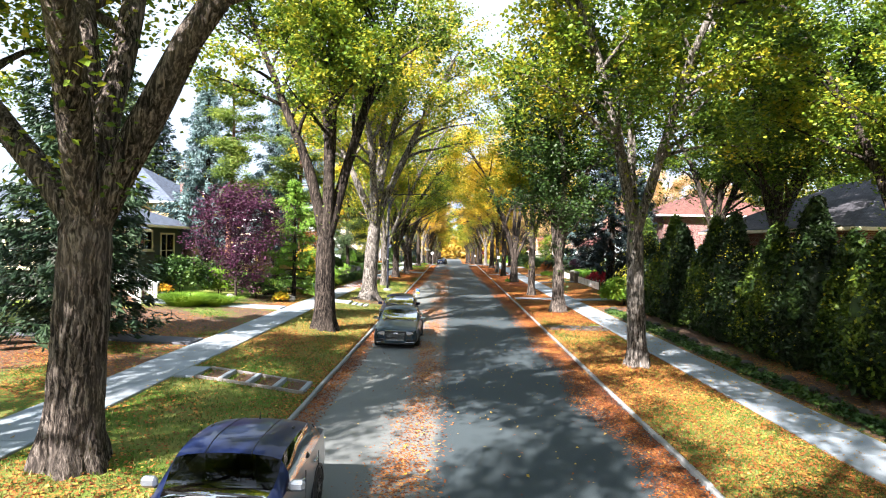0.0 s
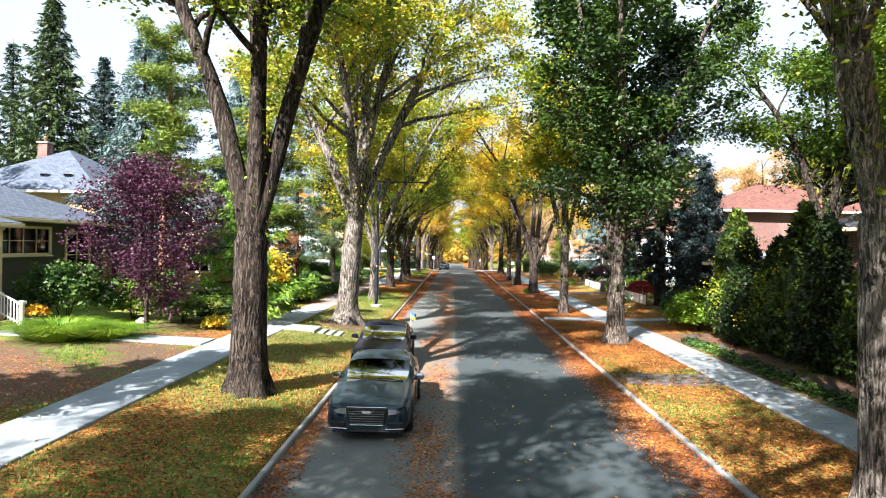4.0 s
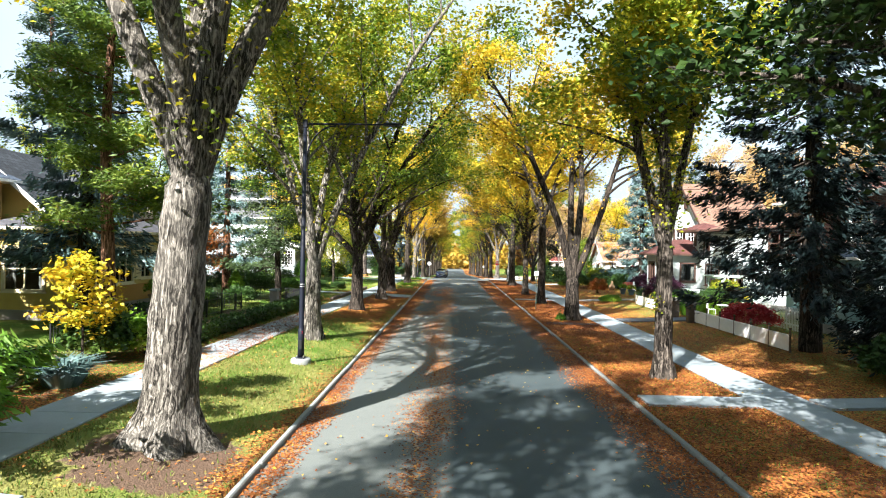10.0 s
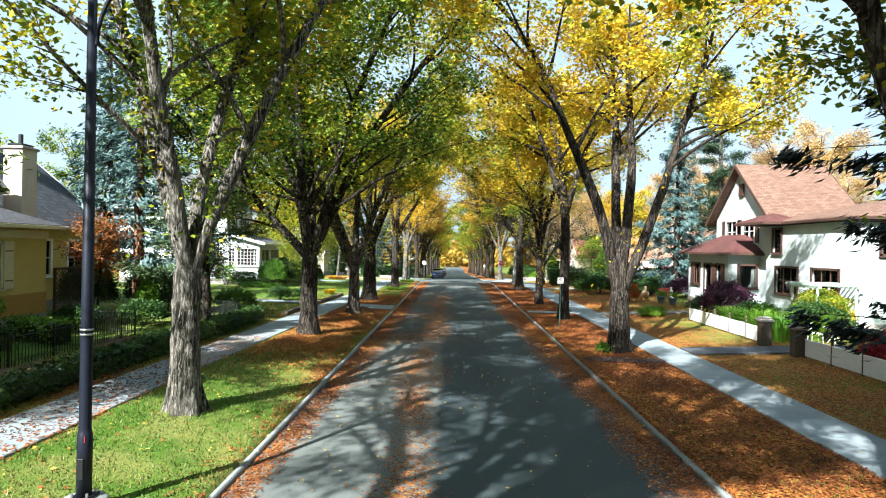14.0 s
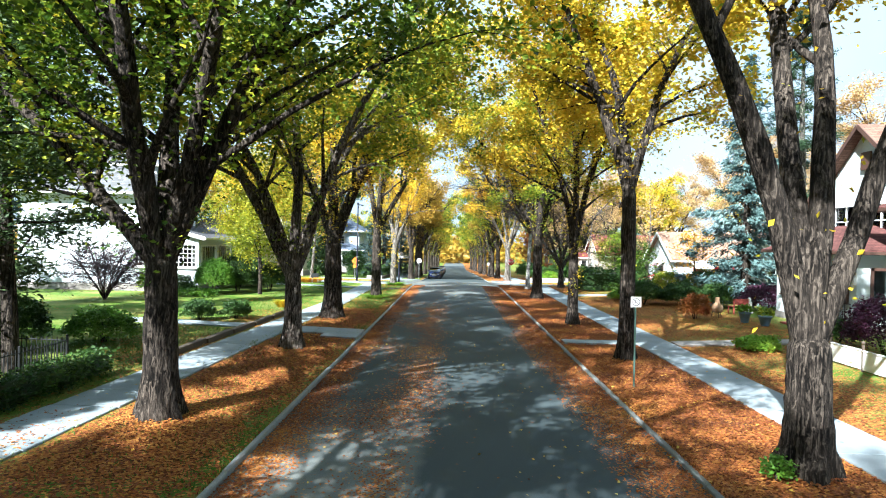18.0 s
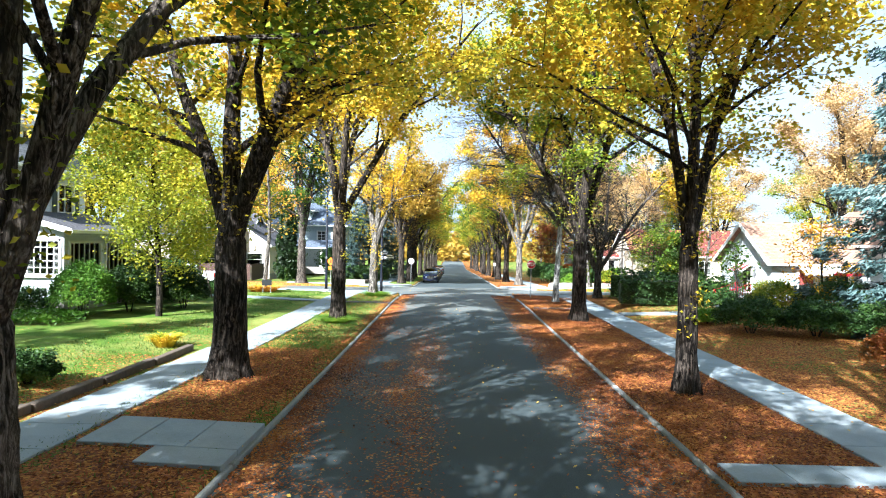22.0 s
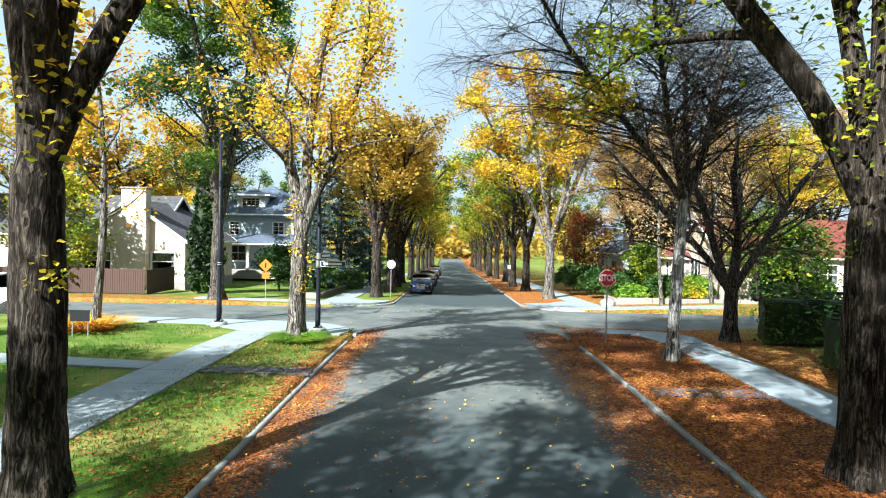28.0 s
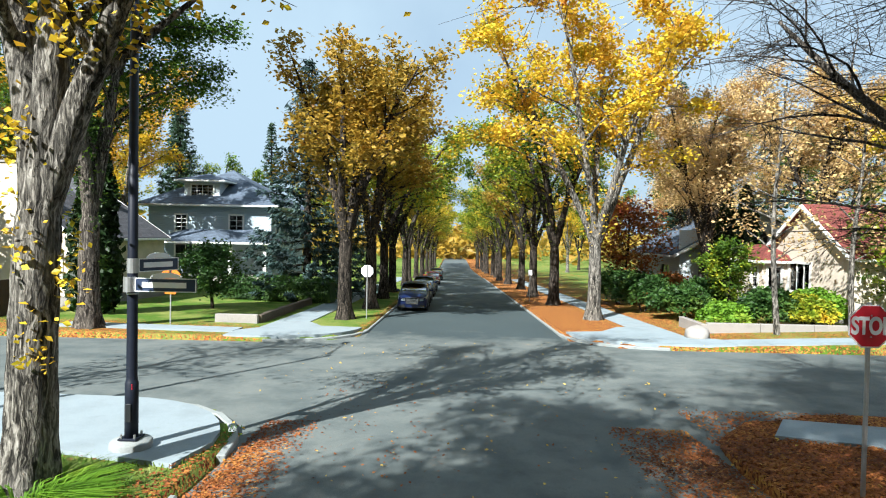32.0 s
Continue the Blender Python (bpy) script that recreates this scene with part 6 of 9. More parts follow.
hip_roof(h, 18.3, 22.0, 83.2, 90.0, 4.15, 1.3, SH_MAROON, 0.6, DARKTRIM)
shell(h, 20.0, 30, 72.5, 81.55, 0.6, 6.0, GREENSTUCCO, W=[(0.8, 1.8, 4.3, 5.8, 1, 1), (1.2, 3.6, 1.8, 3.4, 3, 2), (5, 7.4, 1.8, 3.4, 3, 2)], S=[(1, 2.4, 4.3, 5.8), (4, 6, 1.8, 3.4)], frame_mat=DARKTRIM)
hip_roof(h, 20.0, 30, 72.5, 81.3, 6.1, 1.3, SH_TAN, 0.35, DARKTRIM)
hip_roof(h, 19.0, 21, 79.6, 82.6, 6.1, 0.6, SH_MAROON, 0.4, DARKTRIM)
steps(h, 16.9, 85.9, 0.35, 1.0, 2.2, 1.3, 4, (1, 0), REDWOOD)
railing(h, (17.9, 84.7, 1.0), (17.9, 83.4, 1.0), 1.0, 1.9, BLACK, 0.12)
for yy in (83.9, 85.3, 88.9):
    part("shutter", boxbm((18.24, yy, 2.65), (0.06, 0.45, 1.6), 0, 0.008), DARKTRIM, h)
chimney(h, 27, 91.5, 1, 10.8, 1.4, 1.0, BEIGESTUCCO, 1)

# small white sided house with awning
h = thing("house", pose(0, 0, 0), "small white sided house with brown roof and striped awning", "house", "houses")
shell(h, 17.9, 23.5, 105.0, 111.4, 0.4, 3.4, WHITESIDING, W=[(2.9, 4.1, 1.4, 2.7, 2, 2)], S=[(1.5, 2.4, 0.9, 2.9, 1, 2), (3.0, 4.4, 1.4, 2.7, 2, 2)], gable=("W",), rise=2.1)
part("door", boxbm((19.85, 104.98, 1.9), (0.8, 0.06, 2.0), 0, 0.01), REDWOOD, h)
for xx, ww in ((20.0, 1.5), (21.7, 1.7)):
    aw = part("awning", boxbm((0, 0, 0), (ww, 1.0, 0.04), 0, 0.01), WHITE, h)
    aw.matrix_local = Matrix.Translation((xx, 104.5, 2.95)) @ Matrix.Rotation(radians(24), 4, "X")
    part("valance", boxbm((xx, 104.03, 2.68), (ww, 0.03, 0.16), 0, 0.005), SIGN_RED if xx > 21 else WHITE, h)
part("porch_floor", boxbm((19.6, 104.3, 0.55), (3.2, 1.3, 0.6), 0, 0.02), CONCRETE, h)
railing(h, (18.0, 103.7, 0.85), (21.1, 103.7, 0.85), 0.85, 1.75, SIGN_RED, 0.15)
gable_roof(h, 17.9, 23.5, 105.0, 111.4, 3.4, 2.1, "x", SH_PEACH, 0.4)
shell(h, 23.6, 30.0, 103.6, 111.5, 0.4, 4.5, WHITESIDING, S=[(1.2, 2.6, 1.5, 3.0, 2, 2), (3.9, 5.3, 1.5, 3.0, 2, 2)], gable=("S",), rise=2.0)
gable_roof(h, 23.6, 30.0, 103.6, 111.5, 4.5, 2.0, "y", SH_PEACH, 0.4)
for i in range(7):
    part("awning_strip", boxbm((17.5, 107.15 + i * 0.3, 2.85), (0.85, 0.29, 0.03)), SIGN_RED if i % 2 else WHITE, h).matrix_local = Matrix.Translation((17.5, 0, 2.85)) @ Matrix.Rotation(radians(-32), 4, "Y") @ Matrix.Translation((-17.5, 0, -2.85))
steps(h, 15.9, 107.2, 0.3, 0.9, 1.5, 1.6, 3, (1, 0), CONCRETE)
for yy in (106.4, 108.0):
    railing(h, (15.9, yy, 0.45), (17.4, yy, 1.0), 0.45, 1.35, SIGN_RED, 0.15)

# cottage with red roof over the crossing
z = fall(136)
h = thing("house", pose(0, DATUM, z), "beige cottage with red shingle roof and red steps", "house", "houses")
shell(h, 19.2, 31, 134.4, 142.4, 0.7, 3.9, BEIGESTUCCO, W=[(2.3, 4.4, 1.7, 3.3, 3, 1)], S=[(3, 4.6, 1.8, 3.2, 2, 2), (7, 8.4, 1.8, 3.2)], gable=("W",), rise=2.6)
gable_roof(h, 19.2, 31, 134.4, 142.4, 3.9, 2.6, "x", SH_RED, 0.4)
shell(h, 17.7, 19.15, 140.2, 143.4, 0.7, 3.3, BEIGESTUCCO, W=[(1.9, 2.7, 1.8, 3.0, 1, 2)], S=[(0.3, 1.1, 1.0, 3.0, 1, 1)])
hip_roof(h, 17.7, 19.2, 140.2, 143.4, 3.3, 0.9, SH_RED, 0.35)
steps(h, 17.2, 138.4, 0.35, 1.2, 1.6, 1.8, 5, (1, 0), REDWOOD)
h = thing("house", pose(0, DATUM, fall(152)), "white house with low sloping roof and brick chimney", "house", "houses")
shell(h, 16.5, 28, 150, 160, 0.6, 4.2, WHITESIDING, W=[(1.5, 3.0, 1.7, 3.1), (6, 8, 1.7, 3.1)], S=[(2, 3.6, 1.7, 3.1), (6.6, 8.0, 4.6, 5.8, 2, 1)], gable=("S",), rise=3.2)
gable_roof(h, 16.5, 28, 150, 160, 4.2, 3.2, "y", SH_GREY, 0.7)
chimney(h, 20.5, 154, 5, 8.0, 0.8, 0.8, BRICK, 0)

# ---- street furniture ----
def text_mesh(s, size, depth=0.004):
    cu = bpy.data.curves.new("lettering", "FONT")
    cu.offset = size * 0.035
    cu.body, cu.size, cu.extrude, cu.align_x, cu.align_y = s, size, depth, "CENTER", "CENTER"
    tmp = bpy.data.objects.new("lettering", cu)
    me = bpy.data.meshes.new_from_object(tmp)
    bpy.data.objects.remove(tmp)
    return me


def sweep(points, radii, mat, name, parent, n=12):
    v, q = tube(points, radii, n)
    me = np_mesh(name, v, q, mat, True)
    return part(name, me, mat, parent)


def street_lamp(x, y, z, h, arm, rz, label):
    """Dark round post on a concrete base with a bracketed arm and a flat luminaire."""
    lamp = thing("street_lamp", pose(x, y, z, 0, 0, rz), label, "street lamp", "street lamps")
    bm = bmesh.new()
    lathe(bm, (0, 0, -0.3), [(0.33, 0), (0.33, 0.42), (0.30, 0.46), (0.0, 0.47)], 20)
    part("footing", bm, KERB, lamp, "pale concrete footing", True)
    bm = boxbm((0, 0, 0.19), (0.3, 0.3, 0.03), 0, 0.004)
    base = part("base_plate", bm, BLUEBLACK, lamp)
    for sx in (-1, 1):
        for sy in (-1, 1):
            bm = bmesh.new()
            cyl(bm, (sx * 0.11, sy * 0.11, 0.2), 0.018, 0.07, 6)
            part("bolt", bm, STEEL, base)
    bm = bmesh.new()
    lathe(bm, (0, 0, 0.2), [(0.105, 0), (0.105, 0.9), (0.095, 0.92), (0.085, 1.0), (0.082, 2.4), (0.06, h - 0.2)], 18)
    pole = part("pole", bm, BLUEBLACK, lamp, "", True)
    part("hatch", boxbm((0, -0.105, 0.62), (0.09, 0.02, 0.3), 0, 0.006), BLACK, pole)
    part("red_sticker", boxbm((0.02, -0.088, 1.05), (0.07, 0.01, 0.09)), SIGN_RED, pole)
    for zz in (2.55, 2.62):
        bm = bmesh.new()
        lathe(bm, (0, 0, zz), [(0.092, 0), (0.092, 0.03), (0.084, 0.03)], 16)
        part("band", bm, STEEL, pole, "", True)
    part("top_block", boxbm((0, 0, h), (0.16, 0.16, 0.26), 0, 0.02), BLUEBLACK, lamp)
    armo = sweep([(0, 0, h), (arm * 0.6, 0, h + 0.01), (arm, 0, h + 0.02)], [0.04, 0.035, 0.03], BLUEBLACK, "arm", lamp)
    a = np.linspace(0, math.pi / 2, 9)
    r = arm * 0.36
    sweep(np.stack([0.07 + r * (1 - np.cos(a)), 0 * a, h - 0.05 - 1.15 * (1 - np.sin(a))], 1), [0.028] * 9, BLUEBLACK, "bracket", lamp)
    bm = boxbm((arm + 0.2, 0, h + 0.02), (0.55, 0.26, 0.09), 0, 0.03)
    head = part("luminaire", bm, BLUEBLACK, lamp)
    part("lens", boxbm((arm + 0.24, 0, h - 0.035), (0.36, 0.2, 0.03), 0, 0.006), LAMPGLASS, head)
    part("photocell", boxbm((arm + 0.05, 0, h + 0.1), (0.09, 0.09, 0.07), 0, 0.02), STEEL, head)
    return lamp


street_lamp(-5.8, 50.8, land(-5.8, 50.8), 8.0, 2.7, 0, "dark blue-black street lamp with long arm over the road")
before = set(scene.objects)
l2 = street_lamp(-5.75, 114.3, land(-5.75, 114.3), 7.8, 2.7, 0, "dark street lamp carrying street-name boards at the corner")
street_lamp(-10.2, 115.6, land(-10.2, 115.6), 8.1, 2.7, 90, "dark street lamp with arm over the side street")


def name_sign(x, y, z, rz, w, label):
    """A street-name board; its lettering becomes plain bars."""
    s = thing("street_name_sign", pose(x, y, z, 0, 0, rz), label, "street sign", "street signs")
    part("board", boxbm((w / 2 + 0.1, 0, 0), (w, 0.03, 0.22), 0, 0.008), SIGN_NAVY, s)
    bm = bmesh.new()
    for zz in (-0.105, 0.105):
        box(bm, (w / 2 + 0.1, -0.018, zz), (w, 0.008, 0.014))
    for uu in (0.107, w + 0.093):
        box(bm, (uu, -0.018, 0), (0.014, 0.008, 0.2))
    part("border", bm, SIGN_WHITE, s)
    for k, (u, l) in enumerate(((0.22, 0.2), (0.58, 0.52))):
        part("lettering_bar", boxbm((0.1 + w * u, -0.02, 0), (w * l, 0.008, 0.09)), SIGN_WHITE, s)
    bm = bmesh.new()
    lathe(bm, (0, 0, -0.12), [(0.09, 0), (0.09, 0.24), (0.084, 0.24)], 14)
    part("clamp", bm, STEEL, s)
    bm = bmesh.new()
    n = 12
    vs = [bm.verts.new((0.1 + w / 2 + 0.25 * math.cos(math.pi * i / n), -0.008, 0.115 + 0.09 * math.sin(math.pi * i / n))) for i in range(n + 1)]
    f = bm.faces.new(vs)
    r = bmesh.ops.extrude_face_region(bm, geom=[f])
    for v in r["geom"]:
        if isinstance(v, bmesh.types.BMVert):
            v.co.y += 0.02
    part("crest", bm, SIGN_WHITE, s)
    return s


lz = land(-5.75, 114.3)
name_sign(-5.75, 114.2, lz + 2.72, 0, 1.0, "navy street-name board with white border on a lamp post")
name_sign(-5.75, 114.3, lz + 3.02, 70, 0.85, "dark street-name board on a lamp post")


def polygon_plate(n, r, mat, name, parent, start=0.0, y=0.0, t=0.006, sx=1.0):
    bm = bmesh.new()
    vs = [bm.verts.new((sx * r * math.cos(start + 2 * math.pi * i / n), y, r * math.sin(start + 2 * math.pi * i / n))) for i in range(n)]
    f = bm.faces.new(vs)
    e = bmesh.ops.extrude_face_region(bm, geom=[f])
    for v in e["geom"]:
        if isinstance(v, bmesh.types.BMVert):
            v.co.y += t
    return part(name, bm, mat, parent)


def sign_post(parent, h, mat=None, w=0.05):
    bm = boxbm((0, 0.03, h / 2 - 0.15), (w, w, h + 0.3), 0, 0.006)
    part("post", bm, mat or STEEL, parent)


def stop_sign(x, y, z, rz, label, face=True):
    s = thing("stop_sign", pose(x, y, z, 0, 0, rz), label, "stop sign", "road signs")
    sign_post(s, 2.75)
    R = 0.305 / math.cos(math.pi / 8)
    p = polygon_plate(8, R, SIGN_WHITE, "plate", s, math.pi / 8, -0.012, 0.008)
    p.matrix_local = Matrix.Translation((0, 0, 2.42))
    if face:
        f = polygon_plate(8, R * 0.93, SIGN_RED, "red_face", p, math.pi / 8, -0.018, 0.004)
        me = text_mesh("STOP", 0.27)
        me.materials.append(SIGN_WHITE)
        t = part("lettering", me, None, p)
        t.matrix_local = Matrix.Translation((0, -0.024, -0.005)) @ Matrix.Rotation(radians(90), 4, "X") @ Matrix.Diagonal((0.85, 1.25, 1, 1))
    for zz in (0.15, -0.15):
        bm = bmesh.new()
        cyl(bm, (0, -0.032 if face else -0.02, zz), 0.012, 0.01, 6, axis="Y")
        part("bolt", bm, STEEL, p)
    return s


stop_sign(5.36, 113.1, land(5.36, 113.1), 0, "red octagonal stop sign on a steel post in leaves")
stop_sign(-4.95, 135.4, land(-4.95, 135.4), 180, "stop sign seen from its grey back on the far verge")

set_out(before)
s = thing("no_parking_sign", pose(5.1, 73.0, land(5.1, 73)), "small white no-parking sign on a green steel post", "road sign", "road signs")
sign_post(s, 2.65, plain("green_post", (0.05, 0.10, 0.08), 0.6, 0.2), 0.045)
p = part("plate", boxbm((0, -0.01, 2.5), (0.3, 0.012, 0.3), 0, 0.004), SIGN_WHITE, s)
bm = bmesh.new()
for i in range(24):
    a, b = 2 * math.pi * i / 24, 2 * math.pi * (i + 1) / 24
    q = [bm.verts.new((r * math.cos(t), -0.02, 2.5 + r * math.sin(t))) for r, t in ((0.12, a), (0.12, b), (0.095, b), (0.095, a))]
    bm.faces.new(q)
part("ring", bm, BLACK, p)
bm = boxbm((0, 0, 0), (0.22, 0.006, 0.022))
sl = part("slash", bm, BLACK, p)
sl.matrix_local = Matrix.Translation((0, -0.021, 2.5)) @ Matrix.Rotation(radians(45), 4, "Y")
bm = bmesh.new()
box(bm, (-0.03, -0.019, 2.5), (0.022, 0.004, 0.13))
box(bm, (0.005, -0.019, 2.555), (0.06, 0.004, 0.02))
box(bm, (0.005, -0.019, 2.505), (0.06, 0.004, 0.02))
box(bm, (0.035, -0.019, 2.53), (0.02, 0.004, 0.05))
part("symbol", bm, BLACK, p)

before = set(scene.objects)
s = thing("warning_sign", pose(-12.9, 130.6, land(-12.9, 130.6)), "orange diamond warning sign with tab on a steel post", "road sign", "road signs")
sign_post(s, 2.5)
p = polygon_plate(4, 0.45, SIGN_ORANGE, "diamond_plate", s, 0, -0.012)
p.matrix_local = Matrix.Translation((0, 0, 2.2))
part("symbol", boxbm((0, -0.018, 0.02), (0.1, 0.006, 0.34), 0, 0.002), BLACK, p)
part("tab", boxbm((0, -0.012, 1.52), (0.5, 0.012, 0.4), 0, 0.004), SIGN_ORANGE, s)
s = thing("road_sign", pose(5.3, 150, land(5.3, 150)), "small pale sign on a post on the far verge", "road sign", "road signs")
sign_post(s, 2.3)
part("plate", boxbm((0, -0.01, 2.15), (0.3, 0.012, 0.42), 0, 0.004), SIGN_WHITE, s)

set_out(before)


# ---- vehicles ----
def catmull(keys, t, ts, flat=()):
    out = []
    for x in t:
        i = max(0, min(len(ts) - 2, int(np.searchsorted(ts, x, "right")) - 1))
        h = ts[i + 1] - ts[i]
        u = (x - ts[i]) / h
        p0, p1, p2, p3 = keys[max(0, i - 1)], keys[i], keys[i + 1], keys[min(len(keys) - 1, i + 2)]
        m1 = (p2 - p0) / (ts[min(len(ts) - 1, i + 1)] - ts[max(0, i - 1)]) * h if i > 0 else (p2 - p1)
        m2 = (p3 - p1) / (ts[min(len(ts) - 1, i + 2)] - ts[i]) * h if i < len(ts) - 2 else (p2 - p1)
        m1, m2 = 0.6 * m1, 0.6 * m2
        if i in flat:
            out.append(p1 + (p2 - p1) * u)
            continue
        out.append((2 * u ** 3 - 3 * u ** 2 + 1) * p1 + (u ** 3 - 2 * u ** 2 + u) * m1 + (-2 * u ** 3 + 3 * u ** 2) * p2 + (u ** 3 - u ** 2) * m2)
    return np.array(out)


def lamp_unit(sx, st, H, proud):
    """A swept headlight shell that wraps the front corner of the wing."""
    bm = bmesh.new()
    top, bot = [], []
    for i in range(7):
        u = i / 6
        t = 0.04 + 0.46 * max(0.0, u - 0.35) ** 1.5 * 1.6
        w = np.interp(t, st[:4, 0], st[:4, 1])
        zb = np.interp(t, st[:4, 0], st[:4, 2])
        x = lerp(0.46, w * 0.975, min(1, u * 1.5))
        hgt = 0.15 - 0.05 * u
        top.append(bm.verts.new((sx * (x * 0.985 + proud), t - H - proud * 2 - 0.03 * (1 - u), zb + 0.012 + proud)))
        bot.append(bm.verts.new((sx * (x + proud), t - H - proud * 2 - 0.05 * (1 - u), zb - hgt)))
    back = [bm.verts.new((v.co.x * 0.92, v.co.y + 0.12, v.co.z)) for v in top + bot]
    n = len(top)
    for i in range(n - 1):
        bm.faces.new((top[i], top[i + 1], bot[i + 1], bot[i]))
        bm.faces.new((back[i], back[n + i], back[n + i + 1], back[i + 1]))
        bm.faces.new((top[i], back[i], back[i + 1], top[i + 1]))
        bm.faces.new((bot[i], bot[i + 1], back[n + i + 1], back[n + i]))
    bm.faces.new((top[0], bot[0], back[n], back[0]))
    bm.faces.new((top[-1], back[n - 1], back[-1], bot[-1]))
    bmesh.ops.recalc_face_normals(bm, faces=bm.faces)
    return bm


def car(x, y, z, rz, paint, roof_paint, style, label, plate=True, group="parked cars"):
    """A parked car; its nose points to -y before turning. Body lofted from stations along its length."""
    S = {
        # station: distance from nose, half width, belt height, roof height, roof half width
        "sedan": dict(L=4.7, st=[(0, .76, .66, 0, .55), (.1, .87, .73, 0, .66), (.45, .915, .82, 0, .74), (1.42, .925, .92, 0, .78), (2.2, .93, .95, 1.39, .58), (2.5, .92, .955, 1.44, .58), (3.2, .915, .965, 1.43, .57), (3.75, .90, .98, 1.22, .52), (4.15, .88, 1.0, 0, .62), (4.6, .84, .96, 0, .6), (4.7, .78, .80, 0, .5)], cowl=3, rf=4, rr=7, tail=8, axles=(.9, 3.7), wr=.335),
        "hatch": dict(L=4.2, st=[(0, .68, .66, 0, .5), (.12, .80, .76, 0, .6), (.45, .88, .90, 0, .7), (1.15, .90, 1.0, 0, .72), (1.75, .90, 1.02, 1.46, .58), (2.3, .90, 1.03, 1.53, .60), (3.2, .895, 1.05, 1.50, .585), (3.75, .88, 1.07, 1.38, .54), (4.08, .85, 1.06, 0, .6), (4.16, .82, .9, 0, .6), (4.2, .76, .78, 0, .5)], cowl=3, rf=4, rr=7, tail=8, axles=(.78, 3.35), wr=.33),
        "suv": dict(L=4.6, st=[(0, .72, .75, 0, .5), (.12, .86, .86, 0, .6), (.5, .93, 1.02, 0, .7), (1.3, .95, 1.12, 0, .74), (1.9, .95, 1.14, 1.62, .62), (2.5, .95, 1.15, 1.70, .64), (3.6, .945, 1.17, 1.68, .63), (4.2, .93, 1.18, 1.55, .58), (4.5, .90, 1.15, 0, .64), (4.57, .88, 1.0, 0, .64), (4.6, .8, .85, 0, .5)], cowl=3, rf=4, rr=7, tail=8, axles=(.9, 3.65), wr=.37),
    }[style]
    c = thing("car", pose(x, y, z, 0, 0, rz), label, "car", group)
    st = np.array(S["st"])
    ts = st[:, 0]
    # fill in stations, keeping the breaks where glass begins and ends
    grid, zone = [], []
    for i in range(len(ts) - 1):
        k = 4 if ts[i + 1] - ts[i] > 0.3 else 2
        for j in range(k):
            grid.append(ts[i] + (ts[i + 1] - ts[i]) * j / k)
            zone.append(i)
    grid.append(ts[-1])
    fill = st.copy()
    fill[fill[:, 3] == 0, 3] = fill[fill[:, 3] == 0, 2] + 0.07
    fine = catmull(fill[:, 1:], grid, ts, (S["cowl"], S["tail"] - 1))
    z0 = 0.2
    rows = []
    for (w, zb, zr, wr), t, zn in zip(fine, grid, zone + [zone[-1]]):
        bulge = max(0.0, zr - zb)
        green = bulge > 0.1
        cabin = S["cowl"] < zn + 0.001 and zn < S["tail"]
        k = min(1.0, max(0.0, (bulge - 0.07) / 0.4))
        wr2 = lerp(w * 0.62, wr, k)
        shoulder = lerp(w * 0.9, wr + 0.07 + (w - wr) * 0.25, k)
        pts = [(w * 0.86, z0), (w * 0.97, z0 + 0.1), (w, z0 + (zb - z0) * 0.45), (w * 0.985, z0 + (zb - z0) * 0.75), (w * 0.955, zb),
               (lerp(w * 0.86, shoulder + 0.1, k), lerp(zb + 0.035, zb + bulge * 0.45, k)), (lerp(w * 0.74, shoulder, k), lerp(zb + 0.05, zb + bulge * 0.86, k)),
               (wr2, lerp(zb + 0.06, zr - 0.015, k)), (wr2 * 0.55, lerp(zb + 0.072, zr + 0.012, k)), (0, lerp(zb + 0.078, zr + 0.02, k))]
        rows.append([(px, t - S["L"] / 2, pz) for px, pz in pts])
    P = np.array(rows)
    m, n = P.shape[:2]
    full = np.concatenate([P, P[:, ::-1][:, 1:] * (-1, 1, 1)], 1)
    nn = full.shape[1]
    V = full.reshape(-1, 3)
    sets = {"body": [], "windscreen": [], "rear_window": [], "side_window": [], "roof": []}
    for i in range(m - 1):
        zn = zone[i]
        for j in range(nn - 1):
            k = min(j, nn - 2 - j)
            q = (i * nn + j, i * nn + j + 1, (i + 1) * nn + j + 1, (i + 1) * nn + j)
            kind = "body"
            if zn == S["cowl"]:
                kind = "windscreen" if k >= 6 else "body"
            elif zn == S["tail"] - 1:
                kind = "rear_window" if k >= 6 else "body"
            elif S["rf"] <= zn < S["rr"]:
                if k in (4, 5):
                    kind = "side_window"
                elif k >= 6:
                    kind = "roof"
            if kind == "body" and k >= 4 and S["cowl"] <= zn < S["tail"]:
                kind = "roof"
            sets[kind].append(q)
    for kind, qs in sets.items():
        if not qs:
            continue
        if kind == "side_window":
            for side, lab in ((0, ""), (1, "")):
                sel = [q for q in qs if (V[q[0], 0] > 0) == (side == 0)]
                mid = (V[sel[0][0], 1] + V[sel[-1][0], 1]) / 2
                for half in (0, 1):
                    s2 = [q for q in sel if (V[q[0], 1] + 0.05 > mid) == (half == 1)]
                    used = sorted({i for q in s2 for i in q})
                    re = {v: i for i, v in enumerate(used)}
                    part("side_window", np_mesh("side_window", V[used], [[re[i] for i in q] for q in s2], CARGLASS, True), CARGLASS, c)
                px = 1 if side == 0 else -1
                a = int(np.argmin(abs(P[:, 0, 1] - mid)))
                p0, p1 = P[a][4] * (px, 1, 1), P[a][7] * (px, 1, 1)
                beam("pillar", p0, p1, 0.09, 0.035, BLACK, c)
            continue
        used = sorted({i for q in qs for i in q})
        re = {v: i for i, v in enumerate(used)}
